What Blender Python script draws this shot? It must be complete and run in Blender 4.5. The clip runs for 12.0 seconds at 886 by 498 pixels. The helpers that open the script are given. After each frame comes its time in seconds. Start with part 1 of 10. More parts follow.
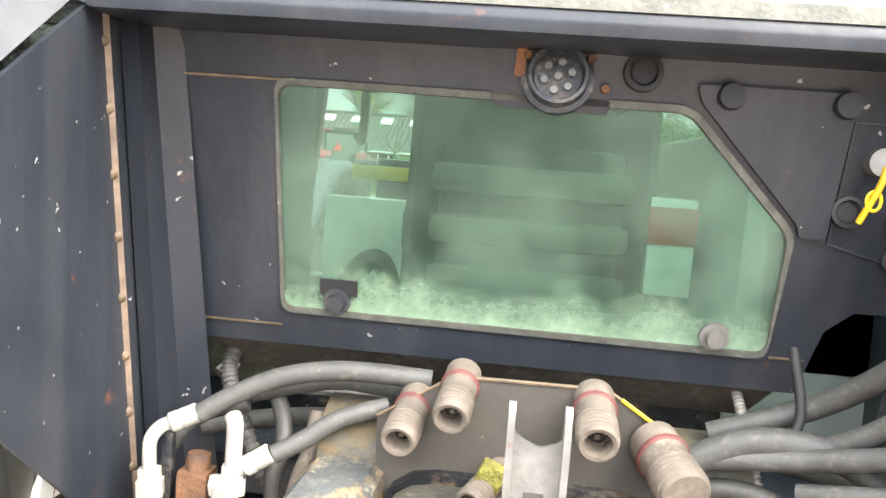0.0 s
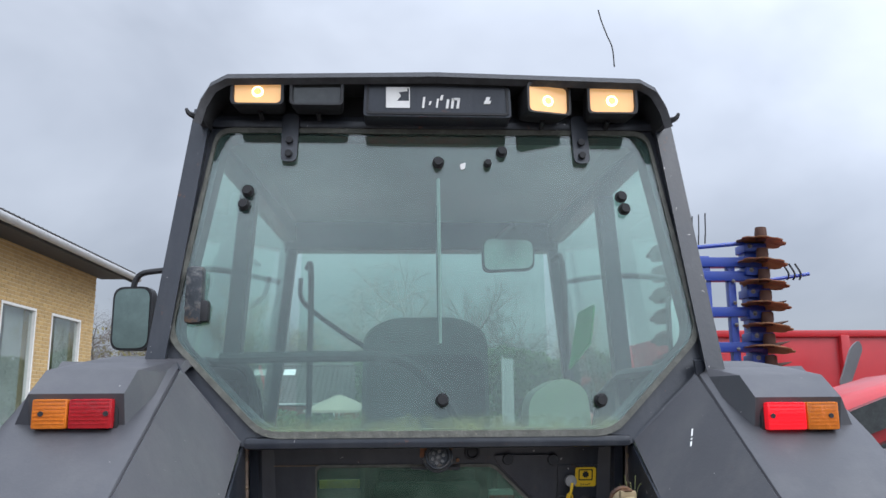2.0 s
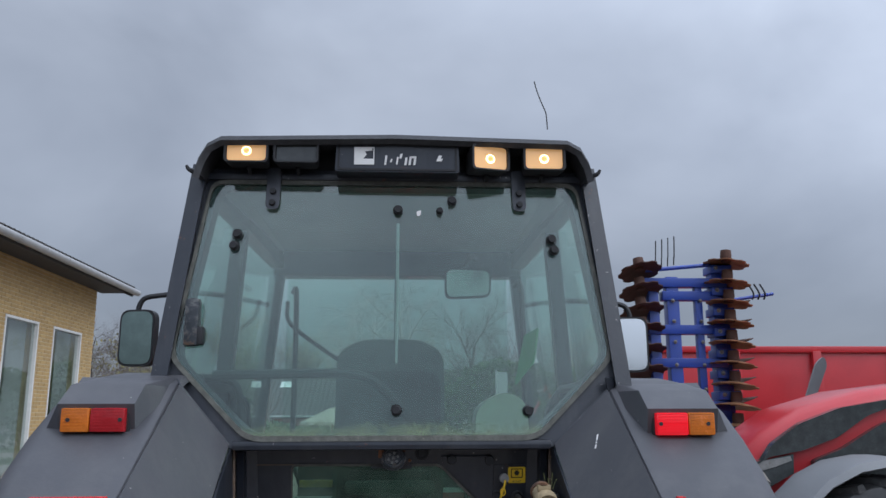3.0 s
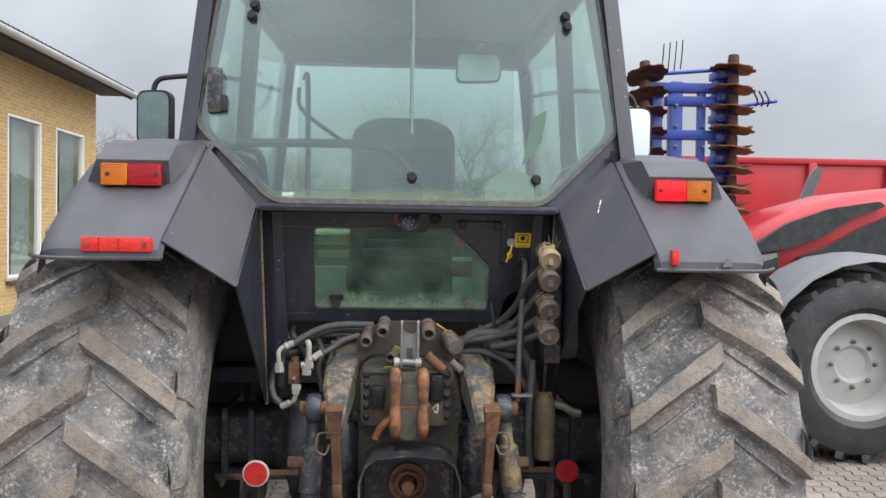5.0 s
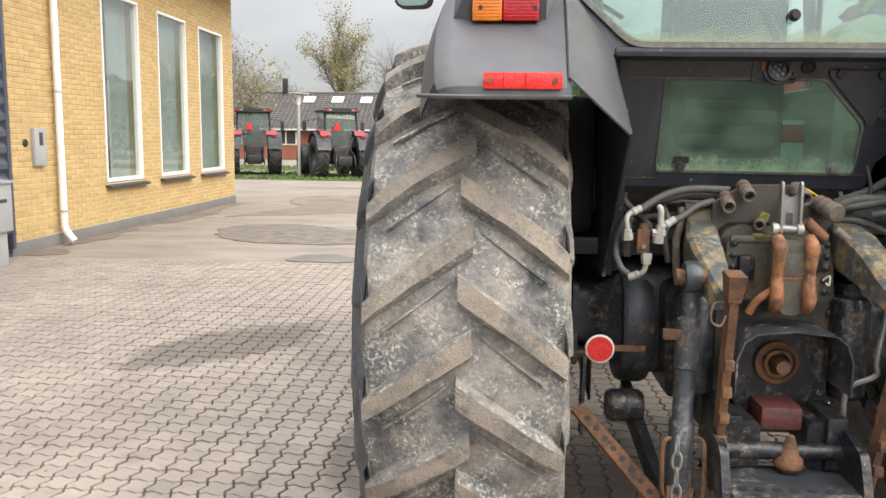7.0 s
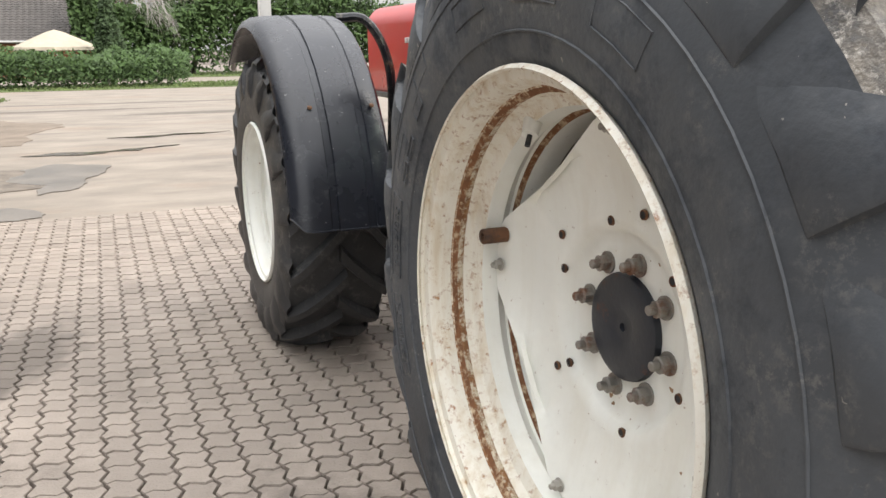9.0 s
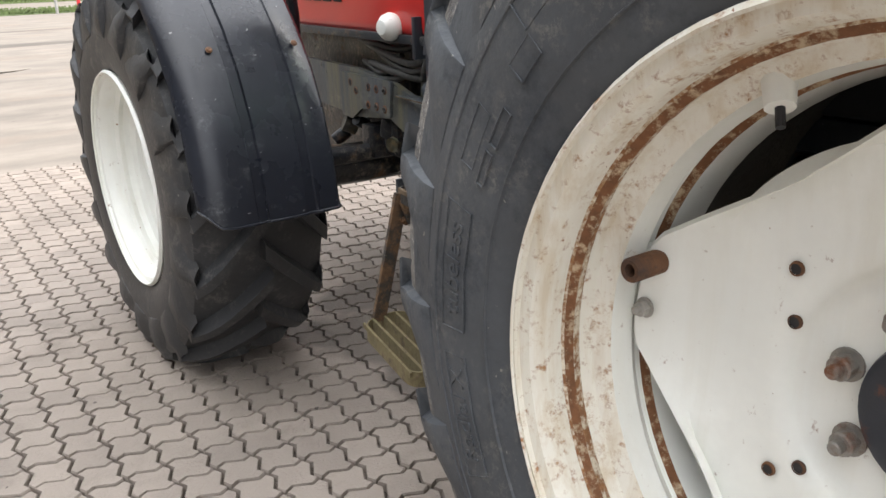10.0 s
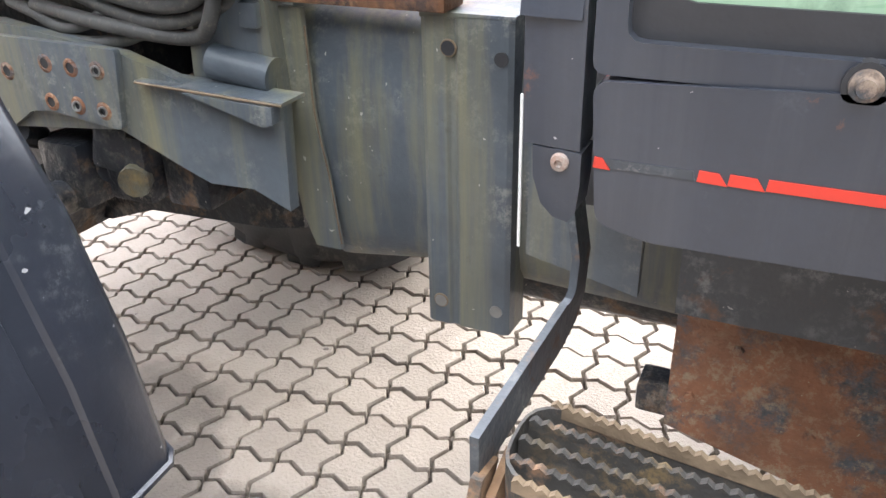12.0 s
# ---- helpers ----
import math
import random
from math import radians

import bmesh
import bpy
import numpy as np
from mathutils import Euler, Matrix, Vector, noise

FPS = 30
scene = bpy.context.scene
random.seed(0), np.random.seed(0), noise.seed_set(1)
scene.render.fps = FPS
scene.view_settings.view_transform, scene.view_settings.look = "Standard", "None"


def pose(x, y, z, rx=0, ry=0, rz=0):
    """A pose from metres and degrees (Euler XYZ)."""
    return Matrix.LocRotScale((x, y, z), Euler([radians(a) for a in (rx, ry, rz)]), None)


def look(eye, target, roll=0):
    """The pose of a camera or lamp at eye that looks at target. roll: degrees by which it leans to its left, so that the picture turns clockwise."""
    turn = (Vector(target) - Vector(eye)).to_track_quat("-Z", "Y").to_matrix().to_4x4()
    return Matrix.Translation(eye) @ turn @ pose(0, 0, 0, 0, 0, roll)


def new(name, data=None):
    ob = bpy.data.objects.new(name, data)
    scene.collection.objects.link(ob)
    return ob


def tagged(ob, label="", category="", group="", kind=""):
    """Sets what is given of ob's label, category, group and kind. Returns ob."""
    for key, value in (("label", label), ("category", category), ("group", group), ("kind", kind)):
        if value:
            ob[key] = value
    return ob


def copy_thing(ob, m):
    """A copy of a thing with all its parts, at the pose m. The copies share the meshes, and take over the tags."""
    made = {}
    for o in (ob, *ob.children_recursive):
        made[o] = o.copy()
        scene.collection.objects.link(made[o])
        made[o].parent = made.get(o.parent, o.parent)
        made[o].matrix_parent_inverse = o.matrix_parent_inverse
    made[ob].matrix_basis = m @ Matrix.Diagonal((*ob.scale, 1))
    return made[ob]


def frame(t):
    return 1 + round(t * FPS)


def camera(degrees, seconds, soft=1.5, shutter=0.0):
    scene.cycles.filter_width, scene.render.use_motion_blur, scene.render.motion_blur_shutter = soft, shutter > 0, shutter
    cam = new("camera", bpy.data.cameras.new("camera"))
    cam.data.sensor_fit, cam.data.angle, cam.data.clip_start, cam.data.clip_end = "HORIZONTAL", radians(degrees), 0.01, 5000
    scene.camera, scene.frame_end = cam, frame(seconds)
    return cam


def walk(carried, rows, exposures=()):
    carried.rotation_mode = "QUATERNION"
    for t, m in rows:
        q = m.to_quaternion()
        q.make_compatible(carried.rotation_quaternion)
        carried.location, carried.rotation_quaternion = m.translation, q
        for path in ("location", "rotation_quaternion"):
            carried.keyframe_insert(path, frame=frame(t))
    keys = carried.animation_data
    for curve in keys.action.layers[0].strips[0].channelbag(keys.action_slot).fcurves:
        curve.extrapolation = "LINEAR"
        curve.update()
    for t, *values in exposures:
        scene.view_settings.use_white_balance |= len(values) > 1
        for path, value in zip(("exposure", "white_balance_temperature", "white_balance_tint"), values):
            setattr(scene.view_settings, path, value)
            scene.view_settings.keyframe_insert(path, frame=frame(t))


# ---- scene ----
cam = camera(57.5, 12.0)
PATH = [
    (0, (-0.023, -1.264, 1.564), (-0.219, 0.714, 1.35), 4.3),
    (0.5, (-0.05, -1.551, 1.609), (0.003, 0.448, 1.608), 2.1),
    (1, (-0.085, -1.913, 1.706), (0.056, 0.078, 1.833), -0.2),
    (1.5, (-0.018, -2.287, 1.784), (0.101, -0.306, 2.028), -0.6),
    (2, (-0.093, -2.614, 1.813), (0.002, -0.652, 2.19), -0.4),
    (2.5, (-0.058, -2.887, 1.818), (0.008, -0.937, 2.258), -0.3),
    (3, (0.029, -3.09, 1.802), (0.127, -1.134, 2.209), -0.2),
    (3.5, (-0.017, -3.178, 1.773), (0.159, -1.208, 2.067), -0.2),
    (3.7, (-0.019, -3.193, 1.727), (0.191, -1.218, 1.966), 0.0),
    (5.3, (-0.039, -3.202, 1.633), (-0.017, -1.204, 1.556), 1.0),
    (5.5, (-0.059, -3.192, 1.628), (-0.115, -1.195, 1.535), 0.9),
    (6, (-0.204, -3.181, 1.577), (-0.399, -1.196, 1.434), 0.6),
    (6.5, (-0.584, -3.131, 1.489), (-0.805, -1.154, 1.281), 0.5),
    (7, (-0.868, -2.934, 1.45), (-0.992, -0.956, 1.178), 0.7),
    (7.5, (-1.207, -2.597, 1.435), (-1.151, -0.624, 1.109), 1.0),
    (7.7, (-1.34, -2.466, 1.403), (-1.192, -0.502, 1.056), 1.0),
    (9.3, (-1.976, -1.01, 1.377), (-1.117, 0.716, 0.846), -0.9),
    (9.5, (-1.98, -0.845, 1.371), (-1.054, 0.834, 0.804), -1.1),
    (10, (-1.969, -0.331, 1.374), (-0.889, 1.212, 0.702), -1.5),
    (10.5, (-1.936, 0.113, 1.36), (-0.696, 1.465, 0.564), -1.9),
    (11, (-1.785, 0.536, 1.283), (-0.408, 1.674, 0.383), -2.1),
    (11.5, (-1.608, 0.899, 1.261), (-0.109, 1.809, 0.298), -1.5),
    (12, (-1.359, 1.202, 1.273), (0.246, 1.949, 0.342), -1.3),
]
LIGHT = [(0, 2.65, 7100, 10), (0.5, 1.95, 6400, 10), (1, 1.22, 7150, 10), (1.5, 0.75, 6500, 10), (2, 0.25, 6050, 10), (2.5, -0.25, 5800, 10), (3, -0.35, 5800, 10), (3.5, -0.35, 5900, 10),
         (5.3, 0.65, 6700, 10), (6.5, 0.9, 7050, 10), (7.2, 0.9, 7150, 10), (9.3, 0.9, 7150, 10), (10.2, 1.25, 6850, 10), (11, 2.3, 6800, 10), (11.5, 2.5, 7000, 10), (12, 2.75, 6600, 10)]
walk(cam, [(t, look(e, a, r)) for t, e, a, r in PATH], LIGHT)

# ---- world and light: bright overcast, soft sun from behind the cloud ----
SUN_EL, SUN_ROT = radians(40), radians(126)
world = bpy.data.worlds.new("sky")
scene.world = world
world.use_nodes = True
wt = world.node_tree
wt.nodes.clear()


def wnode(kind, **kw):
    n = wt.nodes.new(kind)
    for k, v in kw.items():
        n.inputs[k].default_value = v
    return n


sky = wt.nodes.new("ShaderNodeTexSky")
sky.sky_type, sky.sun_disc = "NISHITA", False
sky.sun_elevation, sky.sun_rotation = SUN_EL, SUN_ROT
tc = wt.nodes.new("ShaderNodeTexCoord")
mp = wt.nodes.new("ShaderNodeMapping")
mp.inputs["Scale"].default_value = (1.3, 1.3, 2.4)
mp.inputs["Rotation"].default_value = (0.0, 0.35, 0.4)
cl = wnode("ShaderNodeTexNoise", Scale=1.5, Detail=5.0, Roughness=0.5, Distortion=0.25)
ramp = wt.nodes.new("ShaderNodeValToRGB")
ramp.color_ramp.elements[0].position, ramp.color_ramp.elements[0].color = 0.34, (0.43, 0.458, 0.515, 1)
ramp.color_ramp.elements[1].position, ramp.color_ramp.elements[1].color = 0.72, (0.72, 0.75, 0.81, 1)
bg_sky = wnode("ShaderNodeBackground", Strength=0.10)
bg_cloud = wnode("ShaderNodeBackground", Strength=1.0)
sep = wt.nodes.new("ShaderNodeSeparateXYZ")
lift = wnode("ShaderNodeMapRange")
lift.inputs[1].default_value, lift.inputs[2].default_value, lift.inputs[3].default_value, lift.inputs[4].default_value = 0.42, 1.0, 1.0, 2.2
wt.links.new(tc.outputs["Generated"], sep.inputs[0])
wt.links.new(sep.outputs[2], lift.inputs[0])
# the cloud is brighter all round the hidden sun, fading smoothly away from it
dotn = wt.nodes.new("ShaderNodeVectorMath")
dotn.operation = "DOT_PRODUCT"
dotn.inputs[1].default_value = Vector((11, -8, 11.5)).normalized()
glow = wnode("ShaderNodeMapRange")
glow.interpolation_type = "SMOOTHSTEP"
glow.inputs[1].default_value, glow.inputs[2].default_value, glow.inputs[3].default_value, glow.inputs[4].default_value = -0.45, 1.0, 0.80, 1.95
wt.links.new(tc.outputs["Generated"], dotn.inputs[0])
wt.links.new(dotn.outputs["Value"], glow.inputs[0])
both = wt.nodes.new("ShaderNodeMath")
both.operation = "MULTIPLY"
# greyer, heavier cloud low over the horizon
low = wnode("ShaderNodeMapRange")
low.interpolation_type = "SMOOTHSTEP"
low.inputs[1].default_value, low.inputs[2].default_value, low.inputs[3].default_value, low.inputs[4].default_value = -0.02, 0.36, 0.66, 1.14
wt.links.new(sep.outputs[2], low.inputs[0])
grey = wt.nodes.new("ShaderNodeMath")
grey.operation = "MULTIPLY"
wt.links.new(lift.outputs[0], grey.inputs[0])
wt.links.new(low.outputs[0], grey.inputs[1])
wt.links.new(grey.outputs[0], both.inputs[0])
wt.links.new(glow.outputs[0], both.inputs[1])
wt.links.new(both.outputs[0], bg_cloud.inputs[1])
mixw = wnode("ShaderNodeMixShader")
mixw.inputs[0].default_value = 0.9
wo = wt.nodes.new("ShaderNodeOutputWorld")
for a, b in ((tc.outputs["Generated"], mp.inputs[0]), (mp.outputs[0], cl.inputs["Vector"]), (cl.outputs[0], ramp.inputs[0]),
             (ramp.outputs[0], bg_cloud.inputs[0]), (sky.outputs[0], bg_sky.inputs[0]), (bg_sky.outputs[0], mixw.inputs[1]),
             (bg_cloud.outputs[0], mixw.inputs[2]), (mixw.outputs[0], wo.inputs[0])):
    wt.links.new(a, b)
sun_data = bpy.data.lights.new("sun", "SUN")
sun_data.energy, sun_data.angle, sun_data.color = 1.3, radians(40), (1.0, 0.96, 0.9)
sun = new("sun", sun_data)
sun.matrix_world = look((11, -8, 11.5), (0, 0, 0))


# ---- materials ----
def mat(name, base, rough=0.5, metal=0.0, scale=8.0, vary=0.25, fine=60.0, bump=0.15, rust=0.0, rust_col=(0.17, 0.06, 0.025),
        rust_scale=7.0, dust=0.0, dust_col=(0.33, 0.30, 0.26), spec=0.5, per_piece=0.0, stretch=(1, 1, 1), coat=0.0, ground=False, stains=(),
        specks=0.0, speck_col=(0.42, 0.41, 0.38), speck_scale=55.0, streak=0.0, streak_col=(0.12, 0.11, 0.06), streak_scale=9.0, chalk=0.0, chalk_col=(0.40, 0.39, 0.36), chalk_scale=30.0):
    """Painted, cast or mineral surface: two scales of mottling, optional rust or stain patches, optional dust, fine relief."""
    m = bpy.data.materials.new(name)
    m.use_nodes = True
    t = m.node_tree
    b = t.nodes["Principled BSDF"]
    co = t.nodes.new("ShaderNodeTexCoord")
    mapn = t.nodes.new("ShaderNodeMapping")
    mapn.inputs["Scale"].default_value = stretch
    if ground:
        where = t.nodes.new("ShaderNodeNewGeometry").outputs["Position"]
    else:
        where = co.outputs["Object"]
    t.links.new(where, mapn.inputs[0])

    def noise_tex(sc, detail=5.0, rough_=0.6):
        n = t.nodes.new("ShaderNodeTexNoise")
        n.inputs["Scale"].default_value, n.inputs["Detail"].default_value, n.inputs["Roughness"].default_value = sc, detail, rough_
        t.links.new(mapn.outputs[0], n.inputs["Vector"])
        return n.outputs[0]

    def mixc(fac, a, c, mode="MIX"):
        n = t.nodes.new("ShaderNodeMix")
        n.data_type, n.blend_type = "RGBA", mode
        for sock, v in ((n.inputs[0], fac), (n.inputs[6], a), (n.inputs[7], c)):
            if hasattr(v, "links"):
                t.links.new(v, sock)
            else:
                sock.default_value = v if isinstance(v, float) else (*v, 1)
        return n.outputs[2]

    def ramp_of(v, lo, hi):
        n = t.nodes.new("ShaderNodeMapRange")
        n.inputs[1].default_value, n.inputs[2].default_value = lo, hi
        t.links.new(v, n.inputs[0])
        return n.outputs[0]

    big, small = noise_tex(scale), noise_tex(fine, 3.0)
    dark = tuple(c * (1 - vary) for c in base)
    lite = tuple(min(1.0, c * (1 + vary)) for c in base)
    col = mixc(ramp_of(big, 0.3, 0.7), dark, lite)
    col = mixc(ramp_of(small, 0.25, 0.75), mixc(0.5, col, tuple(c * (1 - 0.6 * vary) for c in base)), col)
    if per_piece:
        oi = t.nodes.new("ShaderNodeObjectInfo")
        ge = t.nodes.new("ShaderNodeNewGeometry")
        add = t.nodes.new("ShaderNodeMath")
        add.operation = "ADD"
        t.links.new(oi.outputs["Random"], add.inputs[0])
        t.links.new(ge.outputs["Random Per Island"], add.inputs[1])
        fr = t.nodes.new("ShaderNodeMath")
        fr.operation = "FRACT"
        t.links.new(add.outputs[0], fr.inputs[0])
        col = mixc(ramp_of(fr.outputs[0], 0.0, 1.0), mixc(per_piece, col, tuple(c * 0.45 for c in base)), mixc(per_piece * 0.6, col, tuple(min(1, c * 1.5) for c in base)))
    rough_sock = ramp_of(small, -1.0, 2.0)
    rn = t.nodes.new("ShaderNodeMapRange")
    rn.inputs[3].default_value, rn.inputs[4].default_value = max(0.03, rough - 0.1), min(1, rough + 0.14)
    t.links.new(big, rn.inputs[0])
    rough_sock = rn.outputs[0]
    if rust:
        mask = ramp_of(noise_tex(rust_scale, 9.0, 0.72), 0.66 - 0.45 * rust, 0.78 - 0.45 * rust)
        rcol = mixc(small, tuple(c * 0.45 for c in rust_col), tuple(min(1, c * 1.7) for c in rust_col))
        col = mixc(mask, col, rcol)
        mr = t.nodes.new("ShaderNodeMix")
        t.links.new(mask, mr.inputs[0])
        t.links.new(rough_sock, mr.inputs[2])
        mr.inputs[3].default_value = 0.85
        rough_sock = mr.outputs[0]
        if metal:
            mm = t.nodes.new("ShaderNodeMapRange")
            mm.inputs[3].default_value, mm.inputs[4].default_value = metal, 0.0
            t.links.new(mask, mm.inputs[0])
            t.links.new(mm.outputs[0], b.inputs["Metallic"])
    if dust:
        dm = ramp_of(noise_tex(scale * 3.1, 8.0, 0.75), 0.78 - 0.5 * dust, 0.95 - 0.3 * dust)
        col = mixc(dm, col, dust_col)
    if chalk:
        # dried mud and mineral bloom: sharp-edged fine mottling, thick in some places and thin in others
        fine_m = ramp_of(noise_tex(chalk_scale, 9.0, 0.8), 0.50, 0.60)
        wide_m = ramp_of(noise_tex(chalk_scale * 0.17, 4.0), 0.62 - 0.45 * chalk, 0.80 - 0.3 * chalk)
        mu = t.nodes.new("ShaderNodeMath")
        mu.operation = "MULTIPLY"
        t.links.new(fine_m, mu.inputs[0])
        t.links.new(wide_m, mu.inputs[1])
        col = mixc(mu.outputs[0], col, chalk_col)
    if streak:
        # run-off down the upright faces
        ms2 = t.nodes.new("ShaderNodeMapping")
        ms2.inputs["Scale"].default_value = (1, 1, 0.05)
        t.links.new(where, ms2.inputs[0])
        sn = t.nodes.new("ShaderNodeTexNoise")
        sn.inputs["Scale"].default_value, sn.inputs["Detail"].default_value, sn.inputs["Roughness"].default_value = streak_scale, 6.0, 0.65
        t.links.new(ms2.outputs[0], sn.inputs["Vector"])
        sf2 = t.nodes.new("ShaderNodeMapRange")
        sf2.inputs[1].default_value, sf2.inputs[2].default_value, sf2.inputs[4].default_value = 0.46, 0.68, streak
        t.links.new(sn.outputs[0], sf2.inputs[0])
        col = mixc(sf2.outputs[0], col, streak_col)
    if specks:
        # chips, flies and splashes: small sharp spots, some of them
        vo = t.nodes.new("ShaderNodeTexVoronoi")
        vo.inputs["Scale"].default_value = speck_scale
        wob = t.nodes.new("ShaderNodeMix")
        wob.data_type = "VECTOR"
        wob.inputs[0].default_value = 0.03
        nz = t.nodes.new("ShaderNodeTexNoise")
        nz.inputs["Scale"].default_value = speck_scale * 1.3
        t.links.new(mapn.outputs[0], nz.inputs["Vector"])
        t.links.new(mapn.outputs[0], wob.inputs[4])
        t.links.new(nz.outputs["Color"], wob.inputs[5])
        t.links.new(wob.outputs[1], vo.inputs["Vector"])
        sp = t.nodes.new("ShaderNodeSeparateColor")
        t.links.new(vo.outputs["Color"], sp.inputs[0])
        size = t.nodes.new("ShaderNodeMapRange")
        size.inputs[1].default_value, size.inputs[2].default_value, size.inputs[3].default_value, size.inputs[4].default_value = 1.0 - specks, 1.0, 0.02, 0.13
        t.links.new(sp.outputs[0], size.inputs[0])
        lt = t.nodes.new("ShaderNodeMath")
        lt.operation = "LESS_THAN"
        t.links.new(vo.outputs["Distance"], lt.inputs[0])
        t.links.new(size.outputs[0], lt.inputs[1])
        col = mixc(lt.outputs[0], col, speck_col)
    for cx, cy, rx, ry, deg in stains:
        # a damp or oily patch: an oval broken up by noise
        ms = t.nodes.new("ShaderNodeMapping")
        ms.vector_type = "TEXTURE"
        ms.inputs["Location"].default_value = (cx, cy, 0)
        ms.inputs["Rotation"].default_value = (0, 0, radians(deg))
        ms.inputs["Scale"].default_value = (rx, ry, 1000)
        t.links.new(where, ms.inputs[0])
        ln = t.nodes.new("ShaderNodeVectorMath")
        ln.operation = "LENGTH"
        t.links.new(ms.outputs[0], ln.inputs[0])
        ad = t.nodes.new("ShaderNodeMath")
        ad.operation = "ADD"
        t.links.new(ln.outputs["Value"], ad.inputs[0])
        t.links.new(noise_tex(5.0, 6.0), ad.inputs[1])
        mr2 = t.nodes.new("ShaderNodeMapRange")
        mr2.inputs[1].default_value, mr2.inputs[2].default_value, mr2.inputs[3].default_value, mr2.inputs[4].default_value = 1.18, 1.46, 0.72, 0.0
        t.links.new(ad.outputs[0], mr2.inputs[0])
        col = mixc(mr2.outputs[0], col, tuple(c * 0.35 for c in base))
    t.links.new(col, b.inputs["Base Color"])
    t.links.new(rough_sock, b.inputs["Roughness"])
    if not (rust and metal):
        b.inputs["Metallic"].default_value = metal
    b.inputs["Specular IOR Level"].default_value = spec
    b.inputs["Coat Weight"].default_value = coat
    if bump:
        bn = t.nodes.new("ShaderNodeBump")
        bn.inputs["Strength"].default_value, bn.inputs["Distance"].default_value = bump, 0.01
        hm = t.nodes.new("ShaderNodeMath")
        hm.operation = "ADD"
        t.links.new(big, hm.inputs[0])
        t.links.new(small, hm.inputs[1])
        t.links.new(hm.outputs[0], bn.inputs["Height"])
        t.links.new(bn.outputs[0], b.inputs["Normal"])
    return m


def glass_mat(name, tint, dirt=0.15, dirt_col=(0.45, 0.55, 0.42), gloss=1.0, rough=0.0, scale=3.0, ior=1.52, algae=None):
    """Thin tinted pane: tinted see-through, mirror gloss by Fresnel, and a film of dirt in patches."""
    m = bpy.data.materials.new(name)
    m.use_nodes = True
    t = m.node_tree
    t.nodes.clear()
    out = t.nodes.new("ShaderNodeOutputMaterial")
    tr = t.nodes.new("ShaderNodeBsdfTransparent")
    tr.inputs[0].default_value = (*tint, 1)
    gl = t.nodes.new("ShaderNodeBsdfGlossy")
    gl.inputs[0].default_value, gl.inputs["Roughness"].default_value = (gloss, gloss, gloss, 1), rough
    lw = t.nodes.new("ShaderNodeLayerWeight")
    pw = t.nodes.new("ShaderNodeMath")
    pw.operation, pw.inputs[1].default_value = "POWER", 5.0
    t.links.new(lw.outputs["Facing"], pw.inputs[0])
    fr = t.nodes.new("ShaderNodeMapRange")
    fr.inputs[3].default_value, fr.inputs[4].default_value = ((ior - 1) / (ior + 1)) ** 2, 1.0
    t.links.new(pw.outputs[0], fr.inputs[0])
    df = t.nodes.new("ShaderNodeBsdfDiffuse")
    df.inputs[0].default_value = (*dirt_col, 1)
    co = t.nodes.new("ShaderNodeTexCoord")
    n = t.nodes.new("ShaderNodeTexNoise")
    n.inputs["Scale"].default_value, n.inputs["Detail"].default_value, n.inputs["Roughness"].default_value = scale, 4.0, 0.55
    mr = t.nodes.new("ShaderNodeMapRange")
    mr.inputs[1].default_value, mr.inputs[2].default_value, mr.inputs[3].default_value, mr.inputs[4].default_value = 0.35, 0.75, dirt * 0.35, dirt * 1.8
    m1, m2 = t.nodes.new("ShaderNodeMixShader"), t.nodes.new("ShaderNodeMixShader")
    body = tr
    if algae:
        # green growth creeping up from the lower seal
        z0, z1, acol = algae
        sx = t.nodes.new("ShaderNodeSeparateXYZ")
        t.links.new(t.nodes.new("ShaderNodeNewGeometry").outputs["Position"], sx.inputs[0])
        up = t.nodes.new("ShaderNodeMapRange")
        up.inputs[1].default_value, up.inputs[2].default_value, up.inputs[3].default_value, up.inputs[4].default_value = z0, z1, 0.42, -0.25
        t.links.new(sx.outputs[2], up.inputs[0])
        an = t.nodes.new("ShaderNodeTexNoise")
        an.inputs["Scale"].default_value, an.inputs["Detail"].default_value, an.inputs["Roughness"].default_value = 14.0, 9.0, 0.75
        t.links.new(co.outputs["Object"], an.inputs["Vector"])
        ss = t.nodes.new("ShaderNodeMath")
        ss.operation = "ADD"
        t.links.new(up.outputs[0], ss.inputs[0])
        t.links.new(an.outputs[0], ss.inputs[1])
        af = t.nodes.new("ShaderNodeMapRange")
        af.inputs[1].default_value, af.inputs[2].default_value, af.inputs[4].default_value = 0.56, 0.92, 0.8
        t.links.new(ss.outputs[0], af.inputs[0])
        ad2 = t.nodes.new("ShaderNodeBsdfDiffuse")
        ad2.inputs[0].default_value = (*acol, 1)
        body = t.nodes.new("ShaderNodeMixShader")
        t.links.new(af.outputs[0], body.inputs[0])
        t.links.new(tr.outputs[0], body.inputs[1])
        t.links.new(ad2.outputs[0], body.inputs[2])
    for a, b in ((co.outputs["Object"], n.inputs["Vector"]), (n.outputs[0], mr.inputs[0]), (mr.outputs[0], m1.inputs[0]),
                 (body.outputs[0], m1.inputs[1]), (df.outputs[0], m1.inputs[2]), (fr.outputs[0], m2.inputs[0]),
                 (m1.outputs[0], m2.inputs[1]), (gl.outputs[0], m2.inputs[2]), (m2.outputs[0], out.inputs[0])):
        t.links.new(a, b)
    return m


